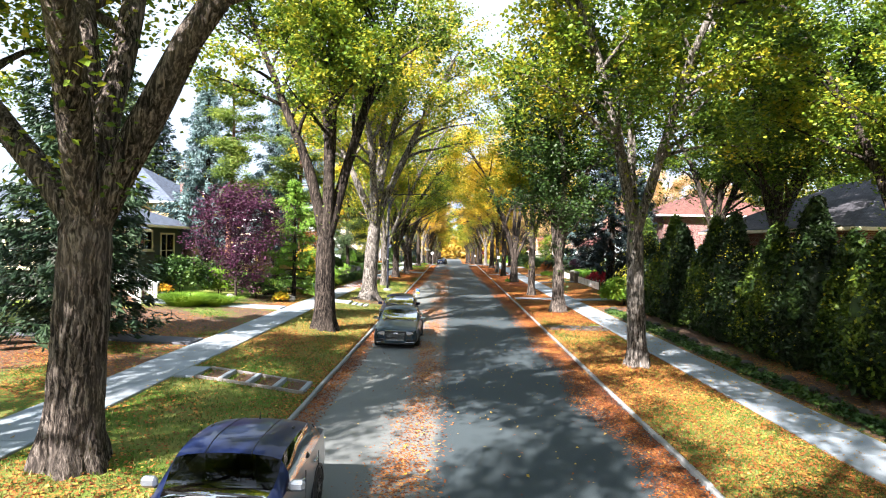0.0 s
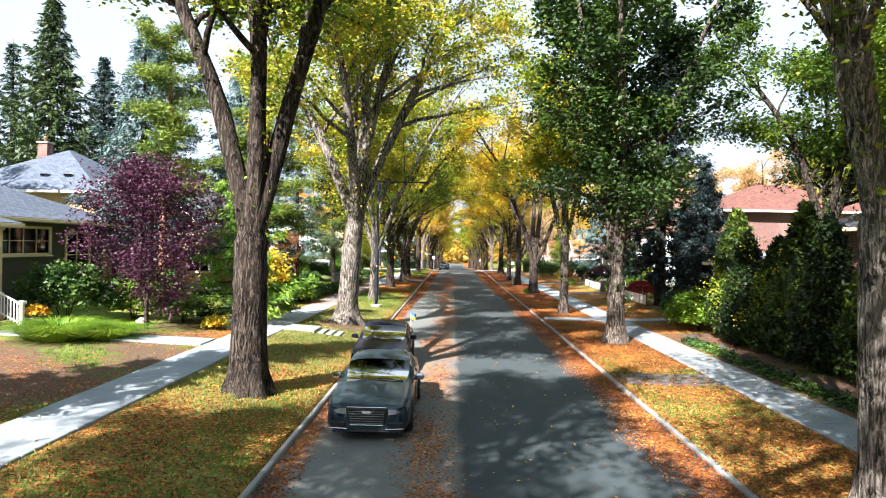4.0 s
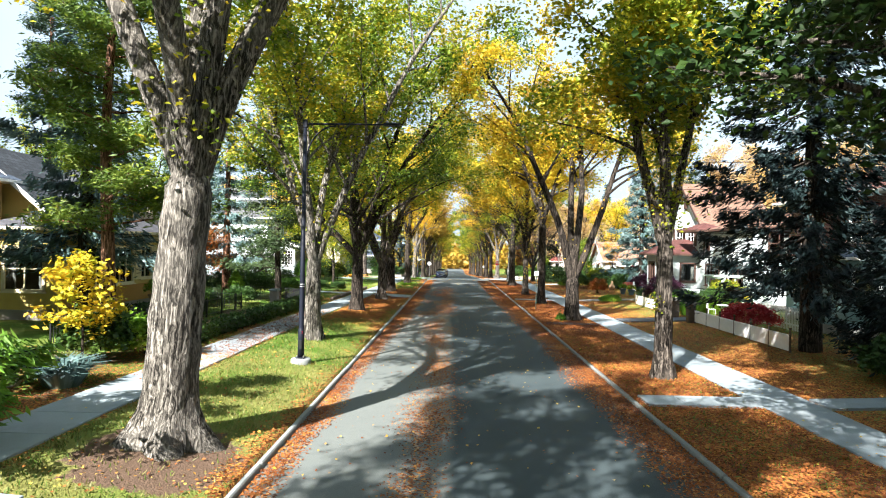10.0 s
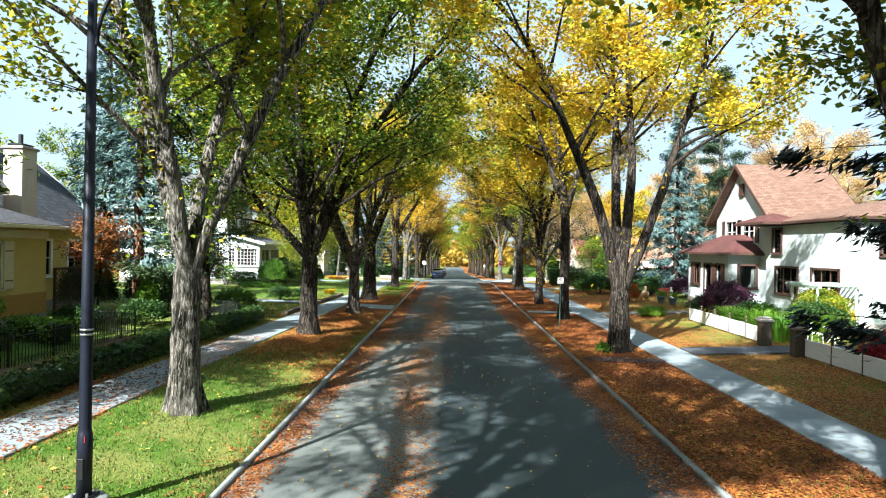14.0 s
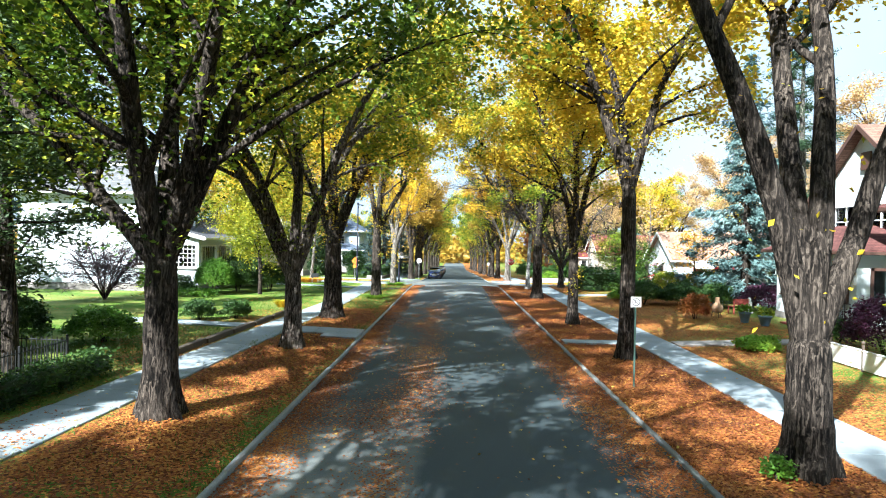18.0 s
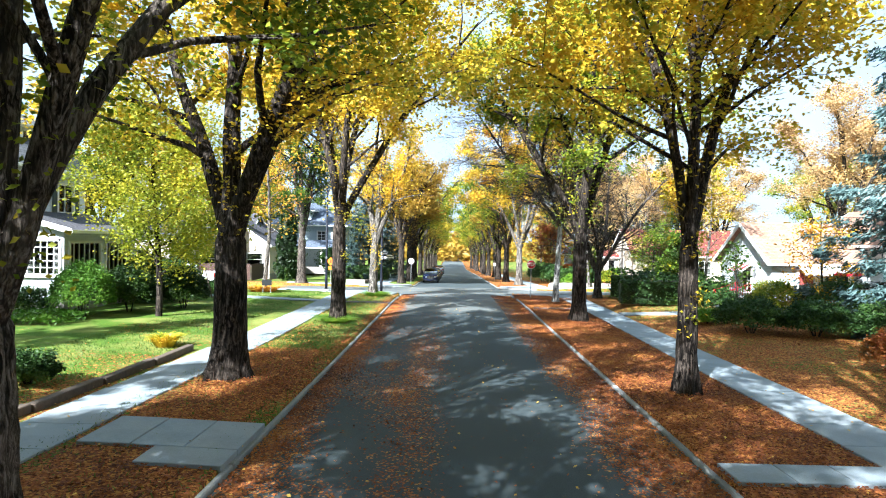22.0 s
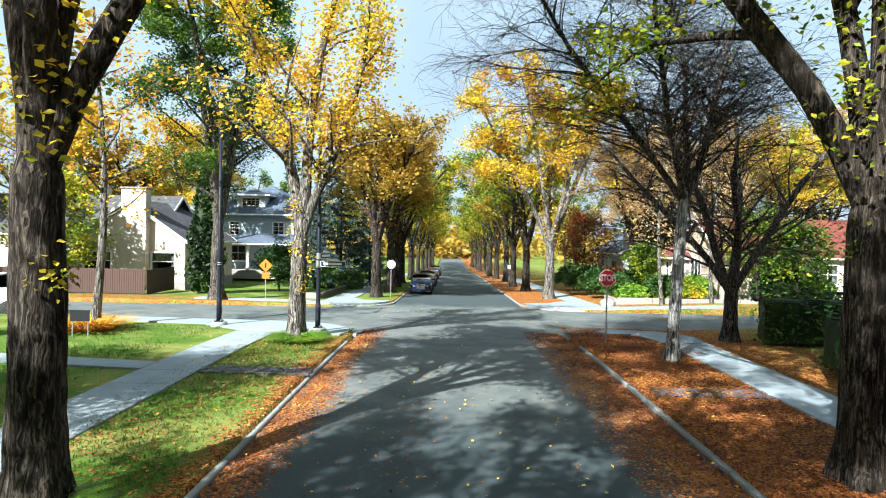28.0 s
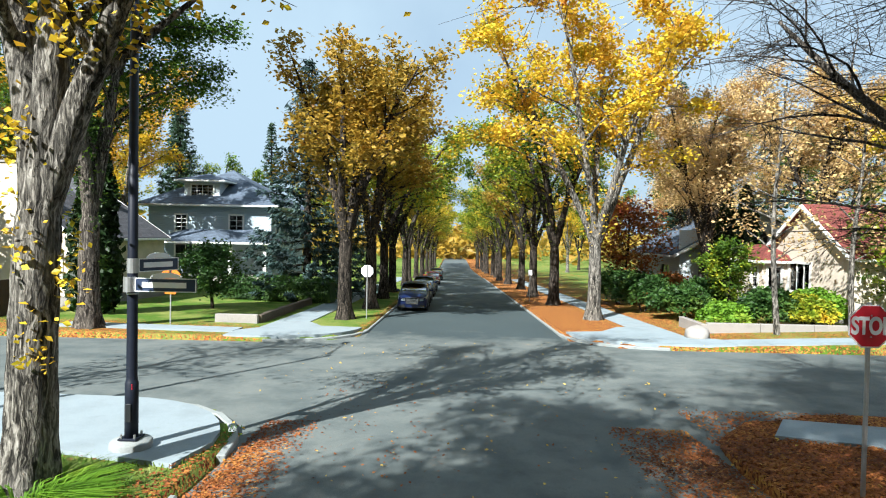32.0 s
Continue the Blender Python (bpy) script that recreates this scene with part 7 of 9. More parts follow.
        mat = {"body": paint, "roof": roof_paint}.get(kind, CARGLASS)
        part(kind, np_mesh(kind, V[used], [[re[i] for i in q] for q in qs], mat, True), mat, c)
    H = S["L"] / 2
    # nose and tail closed, floor, cabin
    nose = P[0]
    part("bumper", boxbm((0, -H + 0.06, 0.42), (1.5, 0.16, 0.44), 0, 0.06), paint, c)
    part("lip", boxbm((0, -H + 0.02, 0.23), (1.5, 0.14, 0.05), 0, 0.02), BLACK, c)
    part("rear_bumper", boxbm((0, H - 0.06, 0.5), (1.5, 0.16, 0.56), 0, 0.05), paint, c)
    part("underbody", boxbm((0, 0, 0.26), (1.5, S["L"] - 0.35, 0.14), 0, 0.02), RUBBER, c)
    zb = st[S["rf"], 2]
    part("dashboard", boxbm((0, ts[S["cowl"]] - H + 0.55, zb - 0.1), (1.3, 0.35, 0.22), 0, 0.05), BLACK, c)
    for sx in (-0.38, 0.38):
        for sy in (0.0, 0.72):
            yy = ts[S["rf"]] - H + 0.55 + sy
            bm = boxbm((sx, yy, zb - 0.45), (0.5, 0.5, 0.2), 0, 0.05)
            box(bm, (sx, yy + 0.25, zb - 0.12), (0.48, 0.14, 0.62), 0, 0.0)
            if sy == 0.0:
                box(bm, (sx, yy + 0.28, zb + 0.26), (0.24, 0.1, 0.16), 0, 0.0)
            part("seat", bm, BLACK, c)
    # grille, lamps, plate
    zf = st[1, 2]
    bm = boxbm((0, -H - 0.012, zf * 0.76), (0.78, 0.06, 0.38), 0, 0.03, 1.18)
    g = part("grille", bm, BLACK, c)
    for zz, ww in ((0.19, 0.86), (-0.19, 0.72)):
        part("grille_frame", boxbm((0, -H - 0.04, zf * 0.76 + zz), (ww, 0.03, 0.022), 0, 0.006), CHROME, g)
    for i in range(6):
        part("grille_bar", boxbm((0, -H - 0.046, zf * 0.76 - 0.15 + i * 0.05), (0.70 + 0.016 * i, 0.014, 0.013)), BLACK if paint == DARKPAINT else CHROME, g)
    bm = boxbm((0, -H - 0.062, zf * 0.76 + 0.10), (0.22, 0.012, 0.05), 0, 0.02)
    part("badge", bm, CHROME, g, "plain chrome emblem")
    for sx in (-1, 1):
        hl = part("headlight", lamp_unit(sx, st, H, 0.006), LAMP_SILVER, c, "bright chrome-backed headlight")
        part("lens", lamp_unit(sx, st, H, 0.016), LAMPGLASS, hl)
        bm = bmesh.new()
        cyl(bm, (sx * 0.6, -H + 0.14, zf - 0.04), 0.05, 0.06, 14, 0.03, "Y")
        part("reflector", bm, CHROME, hl)
        part("fog_intake", boxbm((sx * 0.62, -H + 0.02, 0.36), (0.34, 0.1, 0.13), sx * 0.2, 0.02), BLACK, c)
        part("intake_trim", boxbm((sx * 0.6, -H - 0.03, 0.29), (0.4, 0.05, 0.02), sx * 0.16, 0.006), CHROME, c)
        bm = boxbm((sx * 0.68, H - 0.08, st[-2, 2] - 0.12), (0.28, 0.12, 0.16), 0, 0.03)
        part("tail_light", bm, SIGN_RED, c, "red tail light")
        # mirrors
        my = ts[S["cowl"]] - H + 0.42
        wv = st[S["rf"], 1]
        bm = boxbm((sx * (wv + 0.1), my, zb + 0.08), (0.22, 0.12, 0.15), 0, 0.04)
        mr = part("mirror", bm, CHROME if paint == GREYPAINT else paint, c)
        part("mirror_arm", boxbm((sx * (wv + 0.0), my + 0.02, zb + 0.02), (0.1, 0.06, 0.05), 0, 0.01), BLACK, mr)
        # door lines and handles
        for yy in (ts[S["rf"]] - H - 0.25, ts[S["rf"]] - H + 0.75, ts[S["rf"]] - H + 1.6):
            part("door_seam", boxbm((sx * (wv - 0.005), yy, zb * 0.62), (0.012, 0.012, zb * 0.62)), BLACK, c)
        for yy in (ts[S["rf"]] - H + 0.55, ts[S["rf"]] - H + 1.4):
            part("door_handle", boxbm((sx * (wv + 0.0), yy, zb * 0.86), (0.04, 0.18, 0.03), 0, 0.008), CHROME, c)
        part("sill_trim", boxbm((sx * wv * 0.93, 0, 0.24), (0.08, S["L"] * 0.52, 0.1), 0, 0.02), BLACK, c)
        for ay in S["axles"]:
            r = S["wr"]
            bm = bmesh.new()
            lathe(bm, (0, 0, -0.11), [(r * 0.62, 0), (r * 0.93, 0.005), (r, 0.04), (r, 0.18), (r * 0.93, 0.215), (r * 0.62, 0.22)], 28)
            ty = part("wheel", bm, RUBBER, c, "black tyre on an alloy rim", True)
            ty.matrix_local = Matrix.Translation((sx * (wv - 0.095), ay - H, r)) @ Matrix.Rotation(radians(90 * sx), 4, "Y")
            bm = bmesh.new()
            cyl(bm, (0, 0, 0.06), 0.06, 0.055, 12)
            for k in range(7):
                a = 2 * math.pi * k / 7
                box(bm, (r * 0.32 * math.cos(a), r * 0.32 * math.sin(a), 0.095), (r * 0.56, 0.05, 0.03), a)
            part("rim", bm, STEEL, ty)
            # wheel arch
            bm = bmesh.new()
            rr = r + 0.035
            pr = None
            for k in range(13):
                a = math.pi * k / 12
                cur = [bm.verts.new((sx * (wv + o), ay - H + rad * math.cos(a), r - 0.02 + rad * math.sin(a))) for o, rad in ((0.004, rr), (0.004, rr + 0.045), (-0.12, rr + 0.045), (-0.12, rr))]
                if pr:
                    for e in range(4):
                        bm.faces.new((pr[e], cur[e], cur[(e + 1) % 4], pr[(e + 1) % 4]))
                pr = cur
            part("wheel_arch", bm, BLACK, c)
    for sx in (-0.3, 0.35):
        bm = boxbm((0, 0, 0), (0.62, 0.02, 0.02))
        wp = part("wiper", bm, BLACK, c)
        wp.matrix_local = Matrix.Translation((sx, ts[S["cowl"]] - H + 0.06, st[S["cowl"], 2] + 0.1)) @ Matrix.Rotation(radians(4), 4, "Y")
    if plate:
        pl = part("number_plate", boxbm((0, -H - 0.06, 0.4), (0.3, 0.012, 0.15), 0, 0.004), SIGN_WHITE, c)
        part("lettering_bar", boxbm((0, -H - 0.07, 0.4), (0.2, 0.006, 0.05)), BLACK, pl)
    if style == "hatch":
        ids = [i for i in range(m - 1) if S["rf"] <= zone[i] < S["rr"]]
        for sx in (-1, 1):
            part("roof_seam", np_mesh("roof_seam", *tube([P[i][8] * (sx, 1, 1) + (0, 0, 0.002) for i in ids], [0.007] * len(ids), 6), BLACK, True), BLACK, c)
    bm = bmesh.new()
    cyl(bm, (0, S["L"] * 0.24, st[S["rr"] - 1, 3] - 0.01), 0.012, 0.14, 6, 0.005)
    part("aerial", bm, BLACK, c)
    return c


GREYPAINT = car_paint("steel_grey_paint", (0.028, 0.05, 0.068), 0.35)
DARKPAINT = car_paint("black_paint", (0.003, 0.005, 0.016), 0.0)
NAVYPAINT = car_paint("navy_paint", (0.008, 0.016, 0.06), 0.1)
SILVERPAINT = car_paint("silver_paint", (0.30, 0.34, 0.38))
WHITEPAINT = car_paint("white_vehicle_paint", (0.8, 0.8, 0.8), 0.0)
car(-3.5, 9.55, 0.02, 0, SILVERPAINT, NAVYPAINT, "hatch", "silver hatchback with glossy navy roof parked at the kerb")
car(-2.72, 27.7, 0.02, 0, GREYPAINT, GREYPAINT, "sedan", "steel-grey sedan with chrome mirrors parked at the kerb", plate=False)
c2 = car(-3.3, 34.0, 0.02, 0, DARKPAINT, DARKPAINT, "sedan", "black sedan with a small flag at its rear window", plate=False)
fl = part("flag_stick", boxbm((0.8, 1.35, 1.42), (0.012, 0.012, 0.44)), SIGN_WHITE, c2)
for k, (zz, mt) in enumerate(((1.62, plain("flag_blue", (0.03, 0.16, 0.55), 0.8)), (1.49, plain("flag_yellow", (0.75, 0.55, 0.03), 0.8)))):
    bm = bmesh.new()
    pr = None
    for i in range(7):
        u = i / 6
        xx = 0.81 + 0.19 * u
        yy = 1.35 + 0.03 * math.sin(u * 6)
        cur = [bm.verts.new((xx, yy + o, zz + h - 0.06 * u)) for o, h in ((0, -0.065), (0, 0.065), (0.006, 0.065), (0.006, -0.065))]
        if pr:
            for e in range(4):
                bm.faces.new((pr[e], cur[e], cur[(e + 1) % 4], pr[(e + 1) % 4]))
        pr = cur
    part("flag_band", bm, mt, fl)
far_paints = [(144.7, "suv", NAVYPAINT), (150.5, "hatch", SILVERPAINT), (157, "suv", NAVYPAINT), (164, "sedan", GREYPAINT), (178, "hatch", car_paint("red_paint", (0.3, 0.02, 0.02), 0.2)), (192, "suv", GREYPAINT)]
for yy, stl, pt in far_paints:
    sl = math.degrees(math.atan(-0.033))
    cc = car(-3.0, yy, fall(yy) + 0.02, 0, pt, pt, stl, "parked car down the avenue past the crossing", plate=False)
    cc.matrix_world = pose(-3.0, yy, fall(yy) + 0.02, sl, 0, 0)


def pickup(x, y, z, rz):
    """A white crew-cab pickup, nose to -y before turning."""
    c = thing("pickup_truck", pose(x, y, z, 0, 0, rz), "white crew-cab pickup truck parked on the side street", "pickup truck", "parked cars")
    bm = boxbm((0, -2.05, 0.95), (1.95, 1.5, 0.75), 0, 0.1)
    part("bonnet", bm, WHITEPAINT, c)
    part("cab_lower", boxbm((0, -0.15, 0.9), (1.98, 2.35, 0.85), 0, 0.06), WHITEPAINT, c)
    part("cab_upper", boxbm((0, -0.1, 1.6), (1.84, 2.25, 0.72), 0, 0.08, 0.84), CARGLASS, c)
    part("cab_roof", boxbm((0, -0.05, 1.97), (1.52, 1.95, 0.07), 0, 0.025), WHITEPAINT, c)
    for sx in (-1, 1):
        for yy in (-1.02, -0.05, 0.95):
            bm = boxbm((sx * 0.845, yy, 1.62), (0.07, 0.12, 0.72), 0, 0.01)
            part("pillar", bm, WHITEPAINT, c)
        part("bed_side", boxbm((sx * 0.93, 2.0, 1.0), (0.1, 1.95, 0.75), 0, 0.03), WHITEPAINT, c)
        part("tail_light", boxbm((sx * 0.9, 2.99, 1.15), (0.16, 0.06, 0.3), 0, 0.01), SIGN_RED, c)
        part("mirror", boxbm((sx * 1.12, -0.95, 1.42), (0.22, 0.1, 0.25), 0, 0.03), BLACK, c)
        part("headlight", boxbm((sx * 0.72, -2.8, 1.1), (0.42, 0.08, 0.2), 0, 0.02), LAMPGLASS, c)
        for yy in (-1.9, 1.75):
            bm = bmesh.new()
            lathe(bm, (0, 0, -0.13), [(0.25, 0), (0.37, 0.01), (0.4, 0.05), (0.4, 0.21), (0.37, 0.25), (0.25, 0.26)], 24)
            w = part("wheel", bm, RUBBER, c, "black tyre on a chrome rim", True)
            w.matrix_local = Matrix.Translation((sx * 0.86, yy, 0.4)) @ Matrix.Rotation(radians(90 * sx), 4, "Y")
            bm = bmesh.new()
            cyl(bm, (0, 0, 0.08), 0.23, 0.03, 16)
            for k in range(6):
                a = math.pi * k / 3
                box(bm, (0.12 * math.cos(a), 0.12 * math.sin(a), 0.12), (0.2, 0.06, 0.02), a)
            part("rim", bm, CHROME, w)
    part("bed_floor", boxbm((0, 2.0, 0.72), (1.8, 1.95, 0.1)), WHITEPAINT, c)
    part("tailgate", boxbm((0, 2.96, 1.02), (1.74, 0.08, 0.66), 0, 0.02), WHITEPAINT, c)
    part("bumper", boxbm((0, 3.08, 0.62), (1.9, 0.16, 0.2), 0, 0.03), CHROME, c)
    part("front_bumper", boxbm((0, -2.86, 0.62), (1.95, 0.16, 0.3), 0, 0.04), CHROME, c)
    part("grille", boxbm((0, -2.83, 1.05), (0.95, 0.06, 0.4), 0, 0.02), BLACK, c)
    part("chassis", boxbm((0, 0.2, 0.5), (1.2, 5.2, 0.2), 0, 0.02), BLACK, c)


pickup(-23.4, 120.8, fall(120.8) + 0.03, -84)

# ---- gardens, west side ----
def at(x, y):
    return (x, y, land(x, y))


def pine(x, y, h, r0, seed, label, bark=None, leaf="pine", first=0.3, lean=(0.0, 0.0), n=16, reach=2.6):
    """A tall bare-stemmed pine with tufted limbs."""
    rng = np.random.default_rng(seed)
    t = thing("pine", pose(*at(x, y)), label, "pine tree", "conifers")
    s = np.linspace(0, 1, 10)
    stem = np.stack([lean[0] * s + 0.12 * np.sin(s * 7 + seed), lean[1] * s + 0.1 * np.cos(s * 6), -0.2 + s * h], 1)
    part("trunk", np_mesh("trunk", *tube(stem, r0 * (1 - 0.85 * s) + 0.02, 12, 0.04, rng), bark or BARK_RED, True), bark or BARK_RED, t)
    arms, tips = Buf(), []
    for k in range(n):
        u = first + (1 - first) * (k + rng.uniform(0, 0.6)) / n
        p0 = np.array([np.interp(u, s, stem[:, i]) for i in range(3)])
        a = rng.uniform(0, 6.28)
        L = reach * (1.15 - u * 0.75) * rng.uniform(0.7, 1.25)
        p, _ = branch(rng, p0, (math.cos(a), math.sin(a), 0.15), L, 0, 0, 6, (0, 0, 0.25), 0.14)
        arms.add(*tube(p, np.linspace(0.05, 0.012, 7), 5))
        tips += [p[3], p[4], p[5], p[6]]
        for j in range(4):
            q, _ = branch(rng, p[2 + j], rng.normal(size=3) * (1, 1, 0.4), L * 0.3, 0, 0, 2, (0, 0, 0.2), 0.1)
            arms.add(*tube(q, [0.015, 0.01, 0.006], 4))
            tips += [q[1], q[2]]
    tagged(part("branchwork", arms.mesh("branchwork", bark or BARK_RED), None, t), kind="stuff")
    b = Buf()
    b.add(*leaves_np(rng, np.array(tips), 85, (0.36, 0.36, 0.15), 0.062, 1.0, -0.2, 4.0))
    tagged(part("needle_mass", b.mesh("needle_mass", LEAF[leaf], False), LEAF[leaf], t), kind="stuff")
    return t


def cedar(x, y, h, r, seed, leaf="cedar", label="tall columnar cedar, dark green", n=2600, size=0.15):
    """An upright cedar: leaf sprays over a tapering body."""
    rng = np.random.default_rng(seed)
    t = thing("cedar", pose(*at(x, y)), label, "cedar", "cedars")
    part("trunk", np_mesh("trunk", *tube([(0, 0, -0.2), (0, 0, h * 0.5), (0, 0, h * 0.95)], [0.1, 0.06, 0.02], 8), BARK, True), BARK, t)
    u = rng.uniform(0, 1, n) ** 0.8
    a = rng.uniform(0, 2 * np.pi, n)
    prof = r * (np.minimum(1, (u * 9) ** 0.5 * 0.75 + 0.2)) * np.maximum(0, 1 - u ** 1.5) ** 0.75
    lump = np.array([noise.noise((math.cos(b) * 1.6 + seed, math.sin(b) * 1.6, v * h * 0.8)) for b, v in zip(a, u)])
    rad = prof * (1 + 0.35 * lump) * rng.uniform(0.72, 1.05, n) + 0.03
    p = np.stack([np.cos(a) * rad, np.sin(a) * rad, u * h + 0.05], 1)
    b = Buf()
    b.add(*leaves_np(rng, p, 2, (0.07, 0.07, 0.1), size, 1.3, -0.9, 1.9))
    tagged(part("foliage", b.mesh("foliage", LEAF[leaf], False), LEAF[leaf], t), kind="stuff")
    # solid dark cone stands in for the shade deep inside the sprays
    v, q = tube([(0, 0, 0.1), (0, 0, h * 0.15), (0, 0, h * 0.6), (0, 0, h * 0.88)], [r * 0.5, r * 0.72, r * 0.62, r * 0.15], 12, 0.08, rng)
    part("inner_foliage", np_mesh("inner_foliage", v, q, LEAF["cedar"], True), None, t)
    return t


def small_tree(name, x, y, h, r, leaf, seed, label, trunk=0.08, clear=0.25, n=1500, size=0.12, dens=3, bark=None):
    """A garden tree: stem, a few branches and a loose rounded crown."""
    rng = np.random.default_rng(seed)
    t = thing(name, pose(*at(x, y)), label, "tree", "garden trees")
    s = np.linspace(0, 1, 7)
    stem = np.stack([0.08 * h * 0.2 * np.sin(s * 5 + seed), 0.05 * np.cos(s * 4), -0.15 + s * h * 0.85], 1)
    part("trunk", np_mesh("trunk", *tube(stem, trunk * (1 - 0.8 * s) + 0.01, 9, 0.04, rng), bark or BARK, True), None, t)
    arms, tips = Buf(), []
    for k in range(16):
        u = clear + (0.97 - clear) * k / 16
        p0 = np.array([np.interp(u, s, stem[:, i]) for i in range(3)])
        a = k * 2.4 + rng.uniform(-0.4, 0.4)
        L = r * math.sin(math.pi * min(1, 0.25 + 0.75 * (u - clear) / (1 - clear))) * 1.05 + 0.2
        p, _ = branch(rng, p0, (math.cos(a), math.sin(a), 0.6), L, 0, 0, 5, (0, 0, 0.1), 0.12)
        arms.add(*tube(p, np.linspace(trunk * 0.35, 0.006, 6), 5))
        tips += list(p[2:])
    tagged(part("branchwork", arms.mesh("branchwork", bark or BARK), None, t), kind="stuff")
    tips = np.array(tips)
    c = tips[rng.integers(0, len(tips), n)] + rng.normal(size=(n, 3)) * r * 0.14
    b = Buf()
    b.add(*leaves_np(rng, c, dens, (0.13, 0.13, 0.11), size))
    tagged(part("crown", b.mesh("crown", LEAF[leaf], False), LEAF[leaf], t), kind="stuff")
    return t


def tuft(name, x, y, r, h, leaf, seed, label, n=260, w=0.03):
    """A clump of arching blades."""
    rng = np.random.default_rng(seed)
    t = thing(name, pose(*at(x, y)), label, "ornamental grass", "ornamental grasses")
    a = rng.uniform(0, 2 * np.pi, n)
    rr = r * np.sqrt(rng.uniform(0, 1, n))
    base = np.stack([np.cos(a) * rr * 0.6, np.sin(a) * rr * 0.6, np.full(n, -0.02)], 1)
    out = np.stack([np.cos(a), np.sin(a), np.zeros(n)], 1) * (rr[:, None] * 0.8 + 0.1)
    hh = h * rng.uniform(0.6, 1.1, n)
    side = np.stack([-np.sin(a), np.cos(a), np.zeros(n)], 1) * w
    mid = base + out * 0.45 + np.stack([0 * a, 0 * a, hh * 0.8], 1)
    tip = base + out * 1.1 + np.stack([0 * a, 0 * a, hh * 0.85], 1)
    v = np.stack([base - side, base + side, mid + side, mid - side, tip + side * 0.2, tip - side * 0.2], 1).reshape(-1, 3)
    k = np.arange(n)[:, None] * 6
    q = np.concatenate([k + [0, 1, 2, 3], k + [3, 2, 4, 5]])
    tagged(part("blade_mass", np_mesh("blade_mass", v, q, LEAF[leaf], False), None, t), kind="stuff")
    return t


def rock(x, y, s, seed, label="grey boulder at the garden edge"):
    rng = np.random.default_rng(seed)
    bm = bmesh.new()
    bmesh.ops.create_icosphere(bm, subdivisions=3, radius=1.0)
    for v in bm.verts:
        k = 1 + 0.25 * noise.noise(v.co * 1.3 + Vector((seed, 0, 0))) + 0.08 * noise.noise(v.co * 4)
        v.co = Vector((v.co.x * s * 1.2 * k, v.co.y * s * k, v.co.z * s * 0.75 * k + s * 0.35))
    ob = new("boulder", bm_mesh("boulder", bm, STONE, True))
    ob.matrix_world = pose(*at(x, y), 0, 0, seed * 40)
    return tagged(ob, label, "rock", "boulders")


def pot_of_flowers(x, y, r, h, leaf, seed, mat, label):
    t = thing("flower_pot", pose(*at(x, y)), label, "flower pot", "flower pots")
    bm = bmesh.new()
    lathe(bm, (0, 0, 0), [(r * 0.6, 0), (r * 0.62, 0.03), (r * 0.95, h * 0.85), (r * 1.05, h * 0.87), (r * 1.05, h), (r * 0.9, h), (r * 0.85, h * 0.9)], 18)
    part("pot", bm, mat, t, "", True)
    rng = np.random.default_rng(seed)
    b = Buf()
    p = blob_points(rng, 260, r * 1.3, r * 1.3, r * 1.6)
    p[:, 2] += h * 0.85
    b.add(*leaves_np(rng, p, 1, (0.03, 0.03, 0.03), 0.09, 0.9))
    tagged(part("bloom", b.mesh("bloom", LEAF[leaf], False), None, t), kind="stuff")


def urn(x, y, h, label):
    t = thing("garden_urn", pose(*at(x, y)), label, "urn", "urns")
    bm = bmesh.new()
    lathe(bm, (0, 0, 0), [(0.3, 0), (0.3, 0.08), (0.16, 0.14), (0.14, h * 0.35), (0.22, h * 0.45), (0.36, h * 0.8), (0.42, h * 0.96), (0.42, h), (0.36, h)], 22)
    part("bowl", bm, TERRACOTTA, t, "", True)
    rng = np.random.default_rng(int(x * 10) % 97)
    b = Buf()
    p = blob_points(rng, 300, 0.55, 0.55, 0.9)
    p[:, 2] += h * 0.9
    b.add(*leaves_np(rng, p, 2, (0.04, 0.04, 0.06), 0.1, 0.9))
    tagged(part("plant", b.mesh("plant", LEAF["lime"], False), None, t), kind="stuff")


conifer("spruce", *at(-13.7, 21.8), 15.5, 2.9, "spruce", 101, "large blue spruce shading the front garden", 0.9, 0.5, 0.35, 1.0, None, 0.15, True, 0.1)
conifer("spruce", *at(-34, 61), 23.5, 5.2, "litspruce", 102, "tall green spruce behind the houses", 1.5, 0.5, 0.3, 1.5, None, 0.22)
conifer("spruce", *at(-35, 70), 21.5, 4.8, "darkspruce", 103, "tall dark spruce behind the houses", 1.5, 0.5, 0.3, 1.4, None, 0.22)
conifer("spruce", *at(-22.5, 80), 19, 3.2, "bluespruce", 104, "tall blue spruce beside a house", 3.0, 0.55, 0.35)
pine(-31, 75, 24, 0.3, 105, "ragged tall pine behind the houses", None, "spruce", 0.3, (0, 0), 26, 3.2)
conifer("spruce", *at(-17.0, 57.0), 18, 3.4, "bluespruce", 106, "blue spruce beside a fenced garden", 3.4, 0.6, 0.4, 1.0, None, 0.25, True, 0.15)
conifer("spruce", *at(-20.9, 50.6), 18, 4.0, "bluespruce", 119, "tall blue spruce before a cream house", 4.0, 0.6, 0.4, 1.0, None, 0.25, True, 0.15)
conifer("spruce", *at(-16.9, 73.2), 16.5, 2.8, "bluespruce", 107, "thin blue spruce with bare pale stem", 3.0, 0.75, 0.4, 0.9, BARK_RED, 0.38, True, 0.1)
pine(-13.8, 53.0, 17, 0.26, 108, "tall pine with orange-brown bark", None, "pine", 0.24, (0.3, 0), 34, 3.5)
